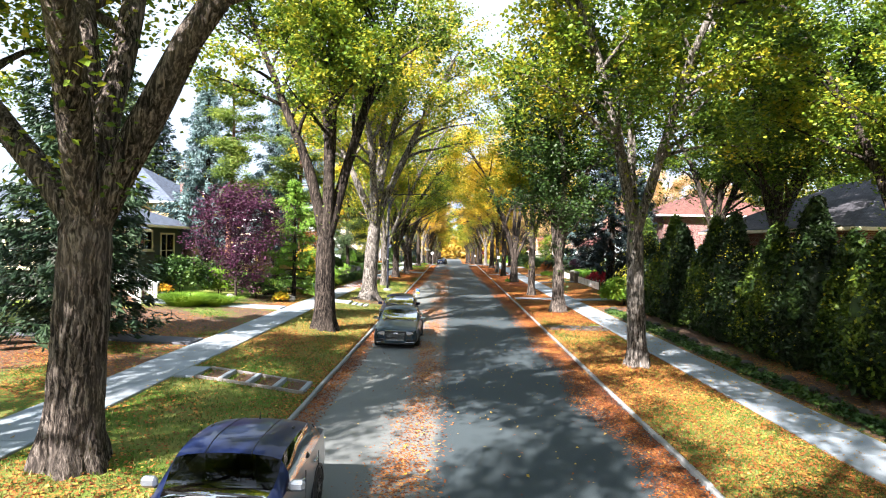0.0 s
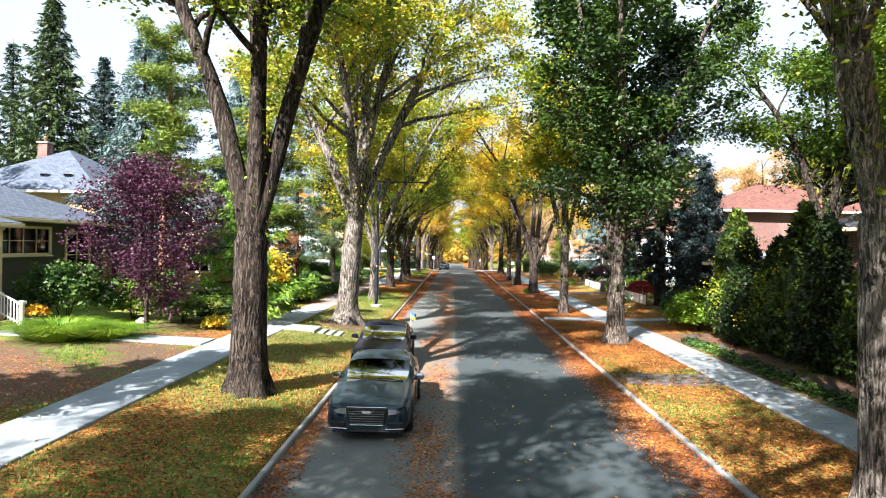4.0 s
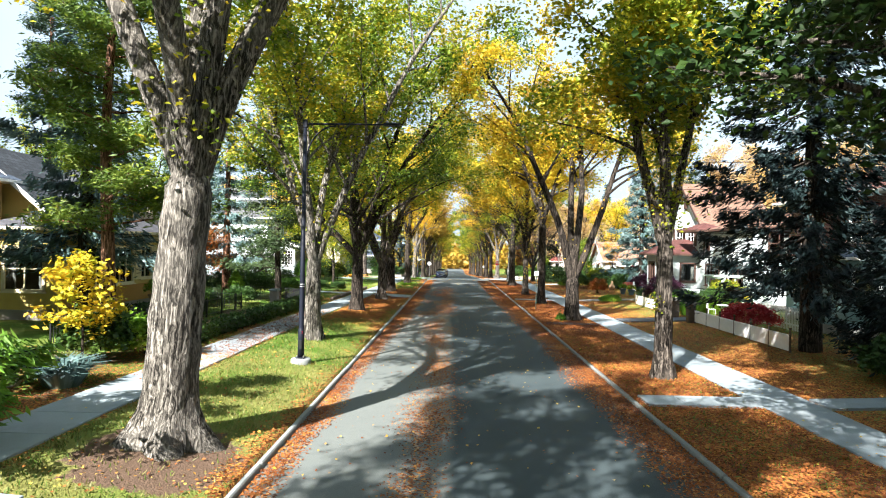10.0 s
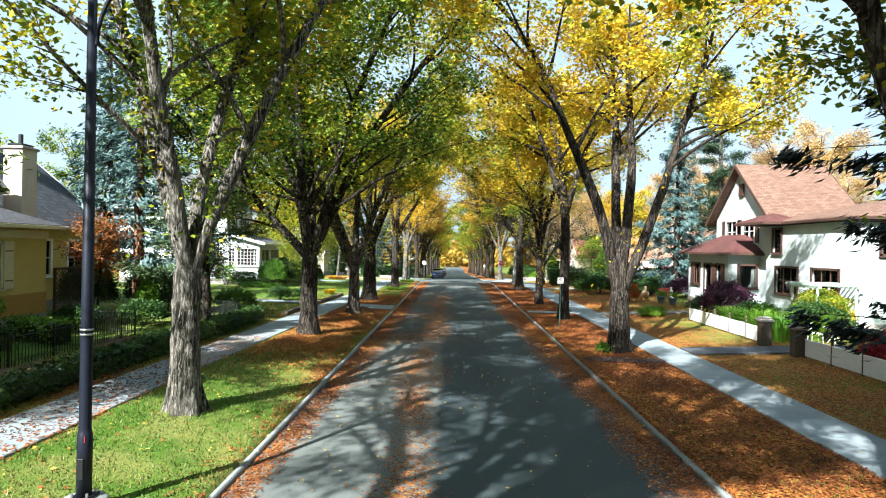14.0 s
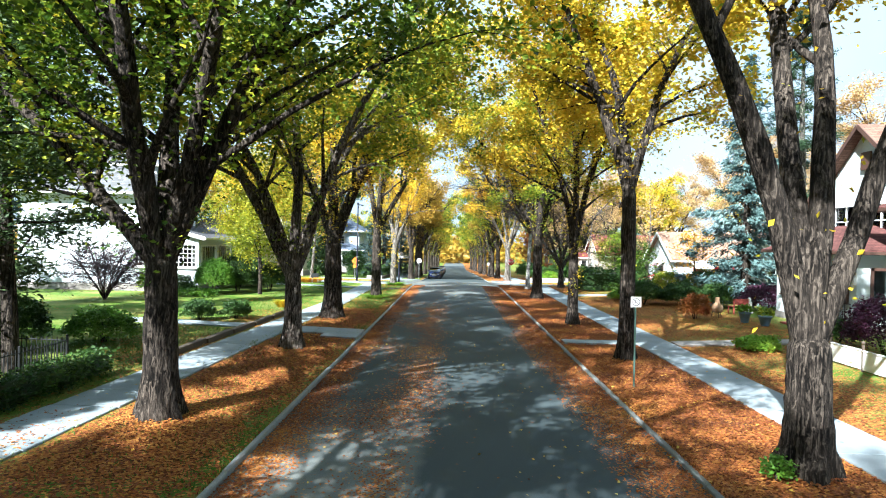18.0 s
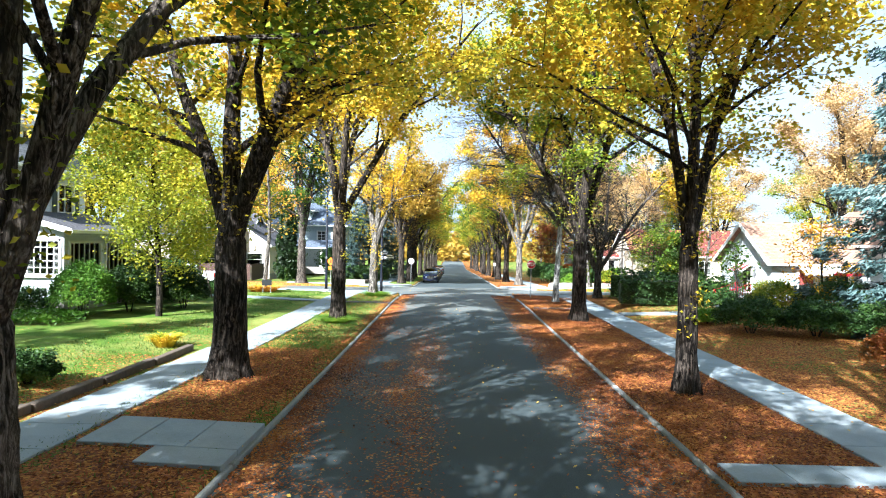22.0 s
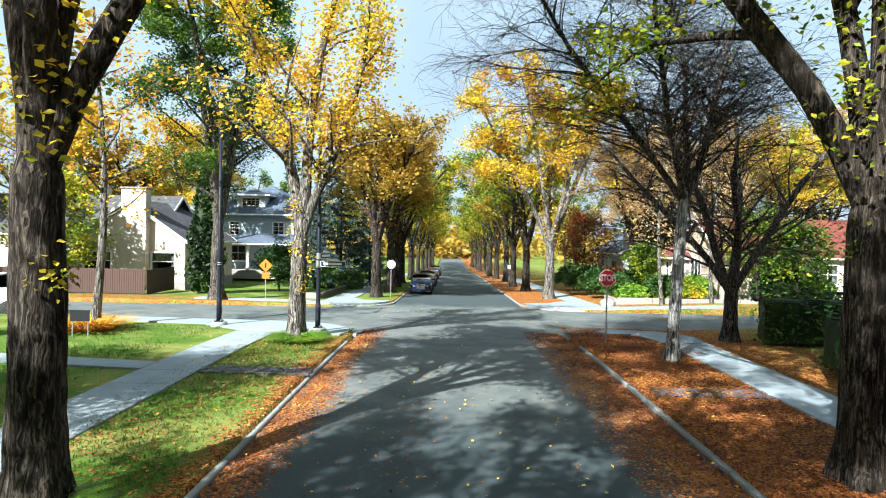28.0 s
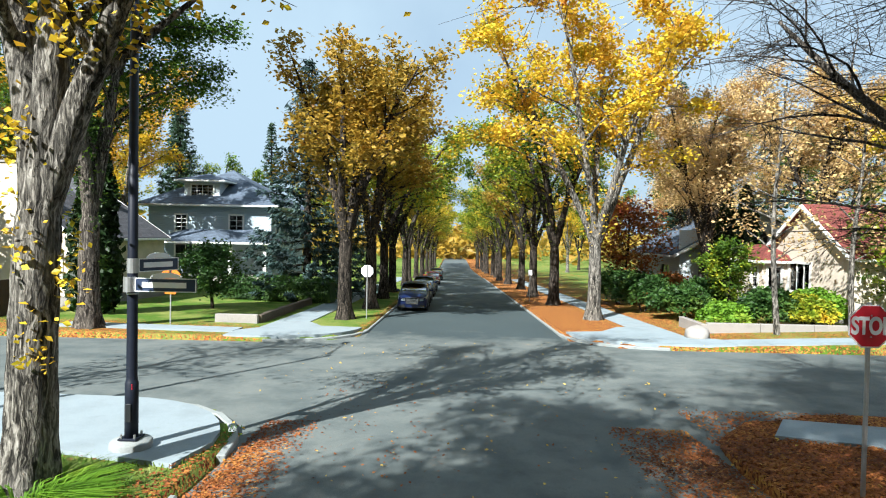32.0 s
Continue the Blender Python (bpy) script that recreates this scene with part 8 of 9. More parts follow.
pine(-12.9, 72.0, 16, 0.2, 109, "slim pine with dark stem and tufted limbs", BARK, "litspruce", 0.14, (0.2, 0), 40, 3.3)
pine(-17.5, 46.5, 16, 0.24, 110, "tall garden pine with long limbs", None, "pine", 0.35, (0.2, 0), 20, 3.2)
small_tree("purple_tree", -13.3, 36.7, 7.8, 2.7, "purple", 111, "purple-leaved ornamental tree in a garden bed", 0.08, 0.14, 6500, 0.08)
conifer("larch", *at(-10.8, 40.1), 7.9, 2.9, "larch", 112, "young bright green larch beside the walk", 0.7, 0.52, 0.22, 0.6, None, 0.3, True, 0.05)
small_tree("sapling", -11.7, 48.3, 3.9, 0.85, "yellow", 113, "yellow-leaved sapling in a garden bed", 0.035, 0.3, 420, 0.12)
small_tree("yellow_tree", -14.5, 98.6, 11.8, 4.1, "yellowgreen", 114, "bright yellow-green garden tree", 0.15, 0.2, 14000, 0.088)
shrub("shrub", *at(5.6, 66.1), 0.24, 0.24, 0.42, "boxwood", 118, "green sprouts at the foot of an elm", 200, 0.06)
shrub("shrub", *at(-17.2, 37.4), 1.8, 1.6, 2.6, "shrub", 120, "dark dense shrub before a bungalow window")
shrub("shrub", *at(-15.4, 39.5), 1.0, 1.0, 1.7, "lime", 121, "yellow-green shrub in the front garden")
shrub("shrub", *at(-12.9, 39.0), 1.1, 1.1, 1.5, "shrub", 122, "green shrub under a purple tree")
shrub("shrub", *at(-16.4, 42.5), 1.8, 1.4, 2.2, "shrub", 123, "dark green shrub by the bungalow")
tuft("grass_clump", -15.0, 33.6, 1.5, 0.7, "lime", 124, "bright lime ornamental grass", 1800, 0.012)
tuft("grass_clump", -13.6, 34.2, 1.2, 0.55, "lime", 125, "bright lime ornamental grass", 1300, 0.012)
tuft("grass_clump", -10.7, 46.0, 0.7, 0.75, "bluespruce", 126, "silvery ornamental grass by the walk", 380)
shrub("shrub", *at(-11.0, 50.6), 1.2, 1.4, 1.3, "lime", 127, "leafy green shrub beside the walk")
shrub("shrub", *at(-12.2, 45.2), 1.2, 1.6, 1.0, "shrub", 128, "low green shrub in a bed")
shrub("shrub", *at(-11.8, 49.3), 1.0, 1.0, 1.6, "shrub", 129, "green shrub in a bed")
shrub("shrub", *at(-11.0, 43.4), 0.7, 0.7, 0.6, "lime", 130, "small bright shrub by the walk", 400)
shrub("shrub", *at(-10.9, 37.6), 0.55, 0.5, 0.55, "yellow", 131, "small yellow shrub by boulders", 320, 0.08)
for x, y, s, k in ((-10.6, 38.3, 0.32, 1), (-10.4, 37.9, 0.2, 2), (-11.9, 45.7, 0.3, 3), (-14.2, 38.0, 0.25, 4), (-15.5, 25.6, 0.3, 5), (9.9, 131.3, 0.5, 6)):
    rock(x, y, s, k)
pot_of_flowers(-17.2, 35.7, 0.34, 0.4, "orange", 132, BLACK, "dark pot of orange chrysanthemums on the path")
pot_of_flowers(-18.9, 32.0, 0.34, 0.4, "orange", 133, BLACK, "dark pot of orange chrysanthemums by the steps")
log = thing("garden_log", pose(*at(-12.4, 42.6), 0, 0, 62), "old log edging a lawn bed", "log")
part("bark", np_mesh("bark", *tube([(-1.6, 0, 0.1), (0, 0.1, 0.14), (1.6, 0, 0.1)], [0.13, 0.15, 0.11], 10, 0.05, np.random.default_rng(3)), BARK, True), None, log)
gp = thing("garden_gate", pose(*at(-15.6, 20.8)), "dark iron gate beside a path", "gate")
railing(gp, (0, 0, 0), (-1.6, 0, 0), 0, 1.1, BLACK, 0.16)
hedge("hedge", (-10.75, 50.8), (-10.35, 72.5), 0.7, 0.62, "shrub", 140, "low clipped dark green hedge along the walk", 420, 0.07, 0.05)
hedge("hedge", (-15.5, 57.5), (-15.5, 62), 1.1, 0.7, "shrub", 141, "clipped box hedge in a fenced garden", 420, 0.07, 0.05)
hedge("hedge", (-14.2, 63.2), (-17, 64.5), 1.0, 0.75, "lime", 142, "clipped bright box hedge", 420, 0.07, 0.05)


def iron_fence(pts, h, label):
    """Black iron fence: rails, posts and single pickets."""
    f = thing("iron_fence", pose(0, 0, 0), label, "fence", "fences")
    me = bm_mesh("picket", boxbm((0, 0, h / 2), (0.018, 0.018, h)), BLACK)
    mp = bm_mesh("post", boxbm((0, 0, h * 0.54), (0.06, 0.06, h * 1.08), 0, 0.008), BLACK)
    for (x0, y0), (x1, y1) in zip(pts, pts[1:]):
        L = math.hypot(x1 - x0, y1 - y0)
        for zz in (0.12, h - 0.12):
            beam("rail", (x0, y0, land(x0, y0) + zz), (x1, y1, land(x1, y1) + zz), 0.03, 0.03, BLACK, f)
        n = int(L / 0.14)
        for i in range(n + 1):
            u = i / n
            x, y = lerp(x0, x1, u), lerp(y0, y1, u)
            ob = part("post" if i % 14 == 0 else "picket", mp if i % 14 == 0 else me, None, f)
            ob.matrix_local = pose(x, y, land(x, y) - 0.01)


shrub("shrub", *at(-19.4, 73.0), 1.4, 1.4, 2.4, "shrub", 164, "dark evergreen shrub behind a trellis", 2200, 0.07)
shrub("shrub", *at(-17.6, 76.2), 1.6, 1.6, 2.2, "shrub", 165, "dark evergreen shrub in a shaded garden", 2200, 0.07)
shrub("shrub", *at(-15.2, 75.0), 1.3, 1.3, 1.8, "shrub", 166, "dark evergreen shrub in a shaded garden", 2200, 0.07)
shrub("shrub", *at(-14.4, 69.0), 1.0, 1.0, 1.1, "shrub", 167, "dark low shrub inside an iron fence", 2200, 0.07)
shrub("shrub", *at(-15.9, 66.6), 0.9, 0.9, 1.0, "shrub", 169, "dark low shrub inside an iron fence", 2200, 0.07)
shrub("shrub", *at(-13.2, 77.2), 1.2, 1.2, 1.2, "boxwood", 173, "leafy green shrub at the lawn edge", 2200, 0.07)
small_tree("maple", -17.3, 70.4, 5.6, 1.5, "rust", 174, "small rust-leaved maple beside a trellis", 0.06, 0.45, 1600, 0.08)
iron_fence([(-13.4, 49.5), (-13.3, 66.2), (-15.2, 66.3)], 0.95, "black iron picket fence round a front garden")
iron_fence([(-14.8, 72.2), (-11.4, 72.4), (-11.2, 67.4)], 1.0, "black iron picket fence at the lawn edge")
for x, y in ((-11.4, 66.4),):
    g = thing("gate_pillar", pose(*at(x, y)), "grey stone gate pillar with cap", "pillar", "gate pillars")
    part("shaft", boxbm((0, 0, 0.55), (0.42, 0.42, 1.2), 0, 0.02), STONE, g)
    part("cap", boxbm((0, 0, 1.2), (0.56, 0.56, 0.12), 0, 0.03), CONCRETE, g)
urn(-16.6, 62.6, 0.95, "stone urn planted with greenery")
urn(-15.6, 71.5, 0.8, "stone urn with a clipped cone of greenery")
cedar(-15.6, 71.5, 1.9, 0.42, 143, "lime", "small clipped bright cone shrub in an urn", 700, 0.07)
tr = thing("trellis", pose(-18.6, 70.2, land(-18.6, 70.2), 0, 0, 90), "dark diamond-lattice trellis screen", "trellis")
part("frame", boxbm((0, 0, 2.35), (2.2, 0.1, 0.1), 0, 0.01), DARKTRIM, tr)
for xx in (-1.05, 1.05):
    part("post", boxbm((xx, 0, 1.15), (0.1, 0.1, 2.5), 0, 0.01), DARKTRIM, tr)
for sgn in (-1, 1):
    for i in range(-10, 11):
        lo, hi = max(-1.0, i * 0.22 - 1.1), min(1.0, i * 0.22 + 1.1)
        if hi > lo:
            beam("lath", (lo * 1.0, 0.012 * sgn, 1.2 + sgn * (lo - i * 0.22)), (hi * 1.0, 0.012 * sgn, 1.2 + sgn * (hi - i * 0.22)), 0.014, 0.035, DARKTRIM, tr)

# white house lawn
rw = tagged(new("retaining_wall"), "low dark timber edging along the lawn", "wall", kind="structure")
for i in range(6):
    y0 = 75.5 + i * 2.6
    x0 = walk_in(y0) - 2.0
    part("sleeper", boxbm((x0, y0 + 1.3, land(x0, y0) + 0.05), (0.24, 2.57, 0.26), 0, 0.02), SILL_TIMBER, rw)
for k, (x, y, rx, h, lf, n, size, label) in enumerate((
        (-17.1, 97.2, 1.35, 2.5, "boxwood", 4200, 0.055, "round clipped bright green bush before a white house"),
        (-16.3, 99.6, 1.3, 2.3, "dense", 2600, 0.07, "dark clipped yew before a glazed porch"),
        (-14.6, 101.8, 1.3, 2.2, "dense", 2600, 0.07, "dark clipped yew before a glazed porch"),
        (-16.6, 104.8, 1.5, 2.3, "shrub", 2000, 0.08, "dark evergreen shrub beside the house"),
        (-21.4, 97.0, 0.95, 1.9, "lime", 700, 0.08, "open leafy bush against a white wall"),
        (-19.5, 96.8, 1.1, 1.3, "shrub", 1700, 0.07, "dark low evergreen shrub against a white wall"),
        (-18.0, 95.6, 1.6, 0.45, "boxwood", 1200, 0.1, "low leafy plants at the foot of a bush"),
        (-12.6, 84.2, 0.75, 0.9, "shrub", 2600, 0.06, "low spreading juniper on the lawn edge"),
        (-11.3, 85.6, 0.7, 0.8, "shrub", 2600, 0.06, "low spreading juniper on the lawn edge"))):
    shrub("shrub", *at(x, y), rx, rx, h, lf, 150 + k, label, n, size, lump=0.05 if "clipped" in label else 0.3)
elm("bare_shrub", -21.6, 91.6, land(-21.6, 91.6), 0.35, 0.055, [(20, 40, 0.95), (75, 20, 1.0), (130, 45, 0.9), (180, 30, 1.0), (235, 48, 0.85), (290, 25, 1.0), (340, 46, 0.9), (60, 52, 0.8)], None, 162, 3.7, 0, label="leafless purplish shrub with many thin stems", bark=BARK_PURPLE, low=0.15, detail=1.8, spread=1.4, group="garden shrubs")
tuft("grass_clump", -10.6, 91.5, 0.5, 0.5, "yellow", 165, "tawny clump of ornamental grass", 220)
tuft("grass_clump", -5.9, 113.2, 0.9, 0.34, "lime", 166, "bright yellow-green grass at the foot of a corner tree", 1100, 0.011)
tuft("grass_clump", -6.0, 99.2, 0.9, 0.32, "lime", 167, "long grass at the foot of an elm", 800, 0.011)
tuft("grass_clump", -14.4, 114.6, 1.4, 0.5, "orange", 168, "tawny dried grasses round a slim tree", 420)
small_tree("slim_tree", -14.5, 115.4, 15, 2.8, "orange", 169, "slim pale-stemmed tree with a few rusty leaves", 0.17, 0.35, 900, 0.12, 2, BARK_PALE)
ob = thing("obelisk_trellis", pose(*at(-15.6, 106.8)), "dark timber A-frame plant support", "trellis")
for sx in (-1, 1):
    beam("leg", (sx * 0.5, 0, 0), (sx * 0.05, 0, 1.7), 0.08, 0.06, SILL_TIMBER, ob)
beam("crossbar", (-0.35, 0, 0.6), (0.35, 0, 0.6), 0.06, 0.05, SILL_TIMBER, ob)
ys_ = thing("yard_sign", pose(*at(-13.6, 112.8)), "small dark yard sign on two stakes", "sign")
part("board", boxbm((0, 0, 0.75), (0.7, 0.03, 0.4), 0, 0.005), BLACK, ys_)
for sx in (-0.28, 0.28):
    part("stake", boxbm((sx, 0.03, 0.35), (0.03, 0.03, 0.8)), STEEL, ys_)
for k, (x, y, rx, h) in enumerate(((-18, 104.5, 2.2, 2.6), (-20.5, 108, 2.4, 2.8), (-17.6, 111.5, 1.1, 0.7), (-16.2, 109.2, 0.9, 0.6))):
    shrub("shrub", *at(x, y), rx, rx, h, "shrub", 170 + k, "big dark green shrub beside the white house", 1800, 0.12)

st = thing("garden_stand", pose(*at(-18.9, 112.9), 0, 0, 25), "dark folding stand with a white board on a lawn", "stand")
for sx in (-0.3, 0.3):
    beam("leg", (sx, -0.55, 0), (sx * 0.6, 0.1, 1.35), 0.06, 0.06, BLACK, st)
    beam("leg", (sx, 0.5, 0), (sx * 0.6, 0.1, 1.35), 0.06, 0.06, BLACK, st)
beam("cross_bar", (-0.28, -0.35, 0.42), (0.28, -0.35, 0.42), 0.04, 0.06, BLACK, st)
o = part("board", boxbm((0, 0, 0), (0.34, 0.03, 0.85), 0, 0.01), WHITE, st)
o.matrix_local = pose(0.05, 0.36, 0.86, 18)

# west side past the crossing
before = set(scene.objects)
elm("elm", -15.5, 129.0, land(-15.5, 129), 4.6, 0.42, [(170, 12, 1), (90, 8, 1), (20, 12, 1), (270, 10, 0.95)], "green", 41, 20, 40, bark=BARK_MID, label="tall elm with pale trunk on the side street corner", low=0.12, spread=0.85, sprouts=4, group="garden trees")
cedar(-18.4, 134.2, 9.5, 1.25, 144, "cedar", "tall columnar cedar with yellow-tipped sprays", 3000, 0.2)
conifer("spruce", *at(-11.2, 148), 17.5, 4.8, "darkspruce", 175, "blue spruce before a foursquare house", 0.5, 0.5, 0.25)
conifer("spruce", *at(-9.0, 153.5), 9, 2.8, "bluespruce", 176, "smaller blue spruce by the walk", 0.4, 0.45, 0.25)
hedge("hedge", (-16.5, 146.2), (-8.4, 144.0), 1.6, 1.5, "shrub", 177, "clipped green hedge along a corner lot", 260, 0.14)
small_tree("round_tree", -14.3, 138.5, 3.8, 1.7, "shrub", 178, "small round-headed dark green tree", 0.1, 0.3, 1600, 0.13)
bf = thing("board_fence", pose(0, 0, 0), "dark brown close-boarded fence", "fence", "fences")
bme = bm_mesh("board", boxbm((0, 0, 0.85), (0.15, 0.025, 1.7), 0, 0.005), BROWNFENCE)
for i in range(72):
    x = -33 + i * 0.16
    o = part("board", bme, None, bf)
    o.matrix_local = pose(x, 131.6, land(x, 131.6) + random.uniform(-0.02, 0.02))
for i in range(26):
    o = part("board", bme, None, bf)
    o.matrix_local = pose(-21.45, 131.7 + i * 0.16, land(-21, 133), 0, 0, 90)
rw2 = tagged(new("retaining_wall"), "low concrete retaining wall at the corner lot", "wall", kind="structure")
for i in range(5):
    part("block", boxbm((-9.6 - 0.05 * i, 133.6 + i * 2.2, land(-9.6, 133.6 + i * 2.2) + 0.1), (0.25, 2.17, 0.5), 0, 0.02), SILL_TIMBER, rw2)
part("block", boxbm((-10.6, 132.4, land(-10.6, 132.4) + 0.1), (2.0, 0.25, 0.5), 0, 0.02), STONE, rw2)

set_out(before)

# ---- gardens, east side ----
for i in range(15):
    y = 14.5 + i * 1.85
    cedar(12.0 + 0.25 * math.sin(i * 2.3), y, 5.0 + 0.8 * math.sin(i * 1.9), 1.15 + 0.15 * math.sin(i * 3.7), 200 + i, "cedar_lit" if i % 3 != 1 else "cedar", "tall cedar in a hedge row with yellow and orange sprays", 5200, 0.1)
rng_v = np.random.default_rng(77)
# stands out of view, added only to dapple the west verge with shade
elm("garden_tree", -14.2, 4.5, land(-14, 5), 4.5, 0.4, VASE, "turning", 55, 15, 14, label="large unseen tree added to shade the west verge", group="garden trees", low=0.2, spread=1.4)
# loose bright leaves added as the sunlit spray tips of the cedars
lit_sprays = thing("creeper", pose(0, 0, 0), "yellow-green leaves added as sunlit spray tips of the cedar hedge", "creeper")
vp = []
for i in range(150):
    y = rng_v.uniform(15, 41)
    z = rng_v.uniform(1.4, 5.2)
    vp.append((10.4 + 0.28 * (z / 5) ** 3 * 3 + rng_v.normal() * 0.15, y, z))
vb = Buf()
vb.add(*leaves_np(rng_v, np.array(vp), 8, (0.1, 0.16, 0.16), 0.065, 1.2))
tagged(part("leaf_mass", vb.mesh("leaf_mass", LEAF["yellowgreen"], False), None, lit_sprays), kind="stuff")
gk = np.array([(9.85 + rng_v.uniform(-0.45, 0.45), y, 0.22) for y in rng_v.uniform(8, 40, 1900)])
gc = thing("ground_cover", pose(0, 0, 0), "pale green ground cover along the walk", "ground cover", kind="stuff")
vb = Buf()
vb.add(*leaves_np(rng_v, gk, 5, (0.09, 0.12, 0.05), 0.09, 0.6))
tagged(part("leaf_mass", vb.mesh("leaf_mass", LEAF["shrub"], False), None, gc), kind="stuff")
rb = tagged(new("rock_edging"), "dark rocks edging the hedge bed", "edging", kind="structure")
for i in range(26):
    bm = bmesh.new()
    bmesh.ops.create_icosphere(bm, subdivisions=2, radius=0.2 + 0.06 * math.sin(i * 3.1))
    for v in bm.verts:
        v.co *= 1 + 0.25 * noise.noise(v.co * 3 + Vector((i, 0, 0)))
        v.co.z *= 0.7
    o = part("stone", bm, DARKROCK, rb, "", True)
    o.matrix_local = pose(10.25 + 0.12 * math.sin(i * 1.7), 9 + i * 1.25, land(10.3, 9 + i) + 0.05, 0, 0, i * 50)
for k, (x, y, lf, hh) in enumerate(((15.6, 31, "green", 15), (14.6, 21.5, "turning", 15), (16.5, 12, "turning", 14), (17.5, 42.5, "green", 15), (15, 2, "yellow", 14))):
    elm("garden_tree", x, y, land(x, y), 5.0, 0.34, [(140, 24, 1), (60, 14, 1), (10, 30, 1), (250, 20, 1), (320, 26, 0.9)], lf, 45 + k, hh, 30, label="large shade tree behind the hedge with dark branches", group="garden trees", low=0.2)
conifer("spruce", *at(13.9, 55.6), 22, 4.3, "blackspruce", 215, "dark drooping spruce in a front garden", 3.3, 0.6, 0.6, 1.0, None, 0.36, True, 0.12)
conifer("spruce", *at(15.3, 51.6), 10, 2.3, "blackspruce", 216, "dark spruce beside the walk", 0.7, 0.42, 0.45, 1.1, None, 0.2, True, 0.06)
shrub("shrub", *at(14.7, 62.4), 1.4, 1.3, 1.35, "red", 217, "bright crimson shrub behind a white fence", 3000, 0.06)
shrub("shrub", *at(11.6, 43.2), 1.6, 1.5, 1.9, "lime", 218, "bright green shrub at the end of the cedar hedge", 1600, 0.12)
shrub("shrub", *at(12.6, 45.8), 1.8, 1.6, 1.6, "shrub", 219, "dark green shrub in a front garden", 1400, 0.12)
shrub("shrub", *at(13.6, 49.4), 1.6, 1.6, 1.5, "shrub", 220, "dark green shrub in a front garden", 1400, 0.12)
wf = thing("white_fence", pose(0, 0, 0), "low white panelled garden fence with dark posts", "fence", "fences")
bm = boxbm((0, 0, 0.45), (0.07, 0.07, 0.9), 0, 0.008)
bmesh.ops.create_icosphere(bm, subdivisions=2, radius=0.06, matrix=Matrix.Translation((0, 0, 0.97)))
pp = bm_mesh("post", bm, SILL_TIMBER)
for y0, y1 in ((55.2, 65.2), (68.3, 77.0)):
    m = round((y1 - y0) / 1.75)
    st = (y1 - y0) / m
    pm = bm_mesh("panel", boxbm((0, 0, 0.36), (0.03, st - 0.075, 0.6), 0, 0.006), WHITE)
    pc = bm_mesh("panel_cap", boxbm((0, 0, 0.69), (0.07, st - 0.075, 0.045), 0, 0.008), WHITE)
    for i in range(m + 1):
        x = lerp(12.85, 13.3, (y0 + i * st - 55) / 22)
        o = part("post", pp, None, wf)
        o.matrix_local = pose(x, y0 + i * st, land(x, y0) - 0.01)
        if i < m:
            for me in (pm, pc):
                o = part(me.name.split(".")[0], me, None, wf)
                o.matrix_local = pose(lerp(12.85, 13.3, (y0 + (i + 0.5) * st - 55) / 22), y0 + (i + 0.5) * st, land(x, y0))
pf = thing("picket_fence", pose(0, 0, 0), "white picket fence beside a crimson shrub", "fence", "fences")
pm = bm_mesh("picket", boxbm((0, 0, 0.6), (0.02, 0.06, 1.15), 0, 0.004), WHITE)
for i in range(30):
    o = part("picket", pm, None, pf)
    o.matrix_local = pose(16.4, 60.5 + i * 0.14, land(16.4, 62))
for zz in (0.3, 1.0):
    beam("rail", (16.43, 60.4, land(16.4, 62) + zz), (16.43, 64.7, land(16.4, 62) + zz), 0.04, 0.08, WHITE, pf)
for y in (65.5, 68.0):
    g = thing("gate_pillar", pose(*at(12.95, y)), "dark gate pillar with grey cap", "pillar", "gate pillars")
    part("shaft", boxbm((0, 0, 0.5), (0.42, 0.42, 1.1), 0, 0.02), SILL_TIMBER, g)
    part("cap", boxbm((0, 0, 1.1), (0.58, 0.58, 0.12), 0, 0.03), STONE, g)
    part("cap_top", boxbm((0, 0, 1.2), (0.4, 0.4, 0.1), 0, 0.03), STONE, g)
for k, (x, y, rx, h, lf) in enumerate(((16.9, 71.0, 1.5, 1.5, "shrub"), (18.2, 72.8, 1.4, 2.0, "mixed"), (15.6, 77.4, 1.5, 2.2, "purple"), (16.0, 74.8, 1.2, 1.2, "shrub"), (15.5, 80.2, 1.0, 1.1, "shrub"), (12.0, 79.5, 0.8, 0.5, "lime"),
                                       (13.0, 97.4, 1.6, 1.6, "shrub"), (15.2, 96.2, 1.4, 1.5, "shrub"), (16.8, 94.6, 1.2, 1.5, "shrub"), (19.0, 92.4, 1.7, 1.6, "purple"), (13.3, 89.1, 0.85, 1.35, "rust"), (17.6, 98.6, 1.8, 2.2, "shrub"), (12.4, 100.6, 0.9, 0.7, "lime"), (16.3, 101.5, 1.5, 2.0, "mixed"), (16.6, 103.6, 1.0, 1.0, "shrub"))):
    shrub("shrub", *at(x, y), rx, rx, h, lf, 230 + k, {"lime": "leafy bright green garden shrub", "purple": "dark purple-leaved garden shrub", "rust": "rust-coloured shrub in a front garden", "mixed": "green and yellow garden shrub"}.get(lf, "dark green rounded garden shrub"), 2400, 0.066)
for k, (x, y, r, hh, lf) in enumerate(((14.4, 69.3, 0.9, 1.2, "boxwood"), (14.5, 71.0, 1.0, 1.3, "lime"), (14.7, 72.8, 1.0, 1.25, "boxwood"), (14.8, 74.6, 0.9, 1.1, "lime"), (15.9, 69.6, 0.9, 1.3, "lime"), (15.8, 73.8, 0.9, 1.3, "boxwood"))):
    tuft("lily_clump", x, y, r, hh, lf, 400 + k, "tall strap-leaved lilies behind a white fence", 420, 0.022)
small_tree("small_tree", 17.4, 99.6, 6.0, 1.7, "orange", 258, "small garden tree in orange and green leaf", 0.07, 0.12, 1300, 0.09, 2)
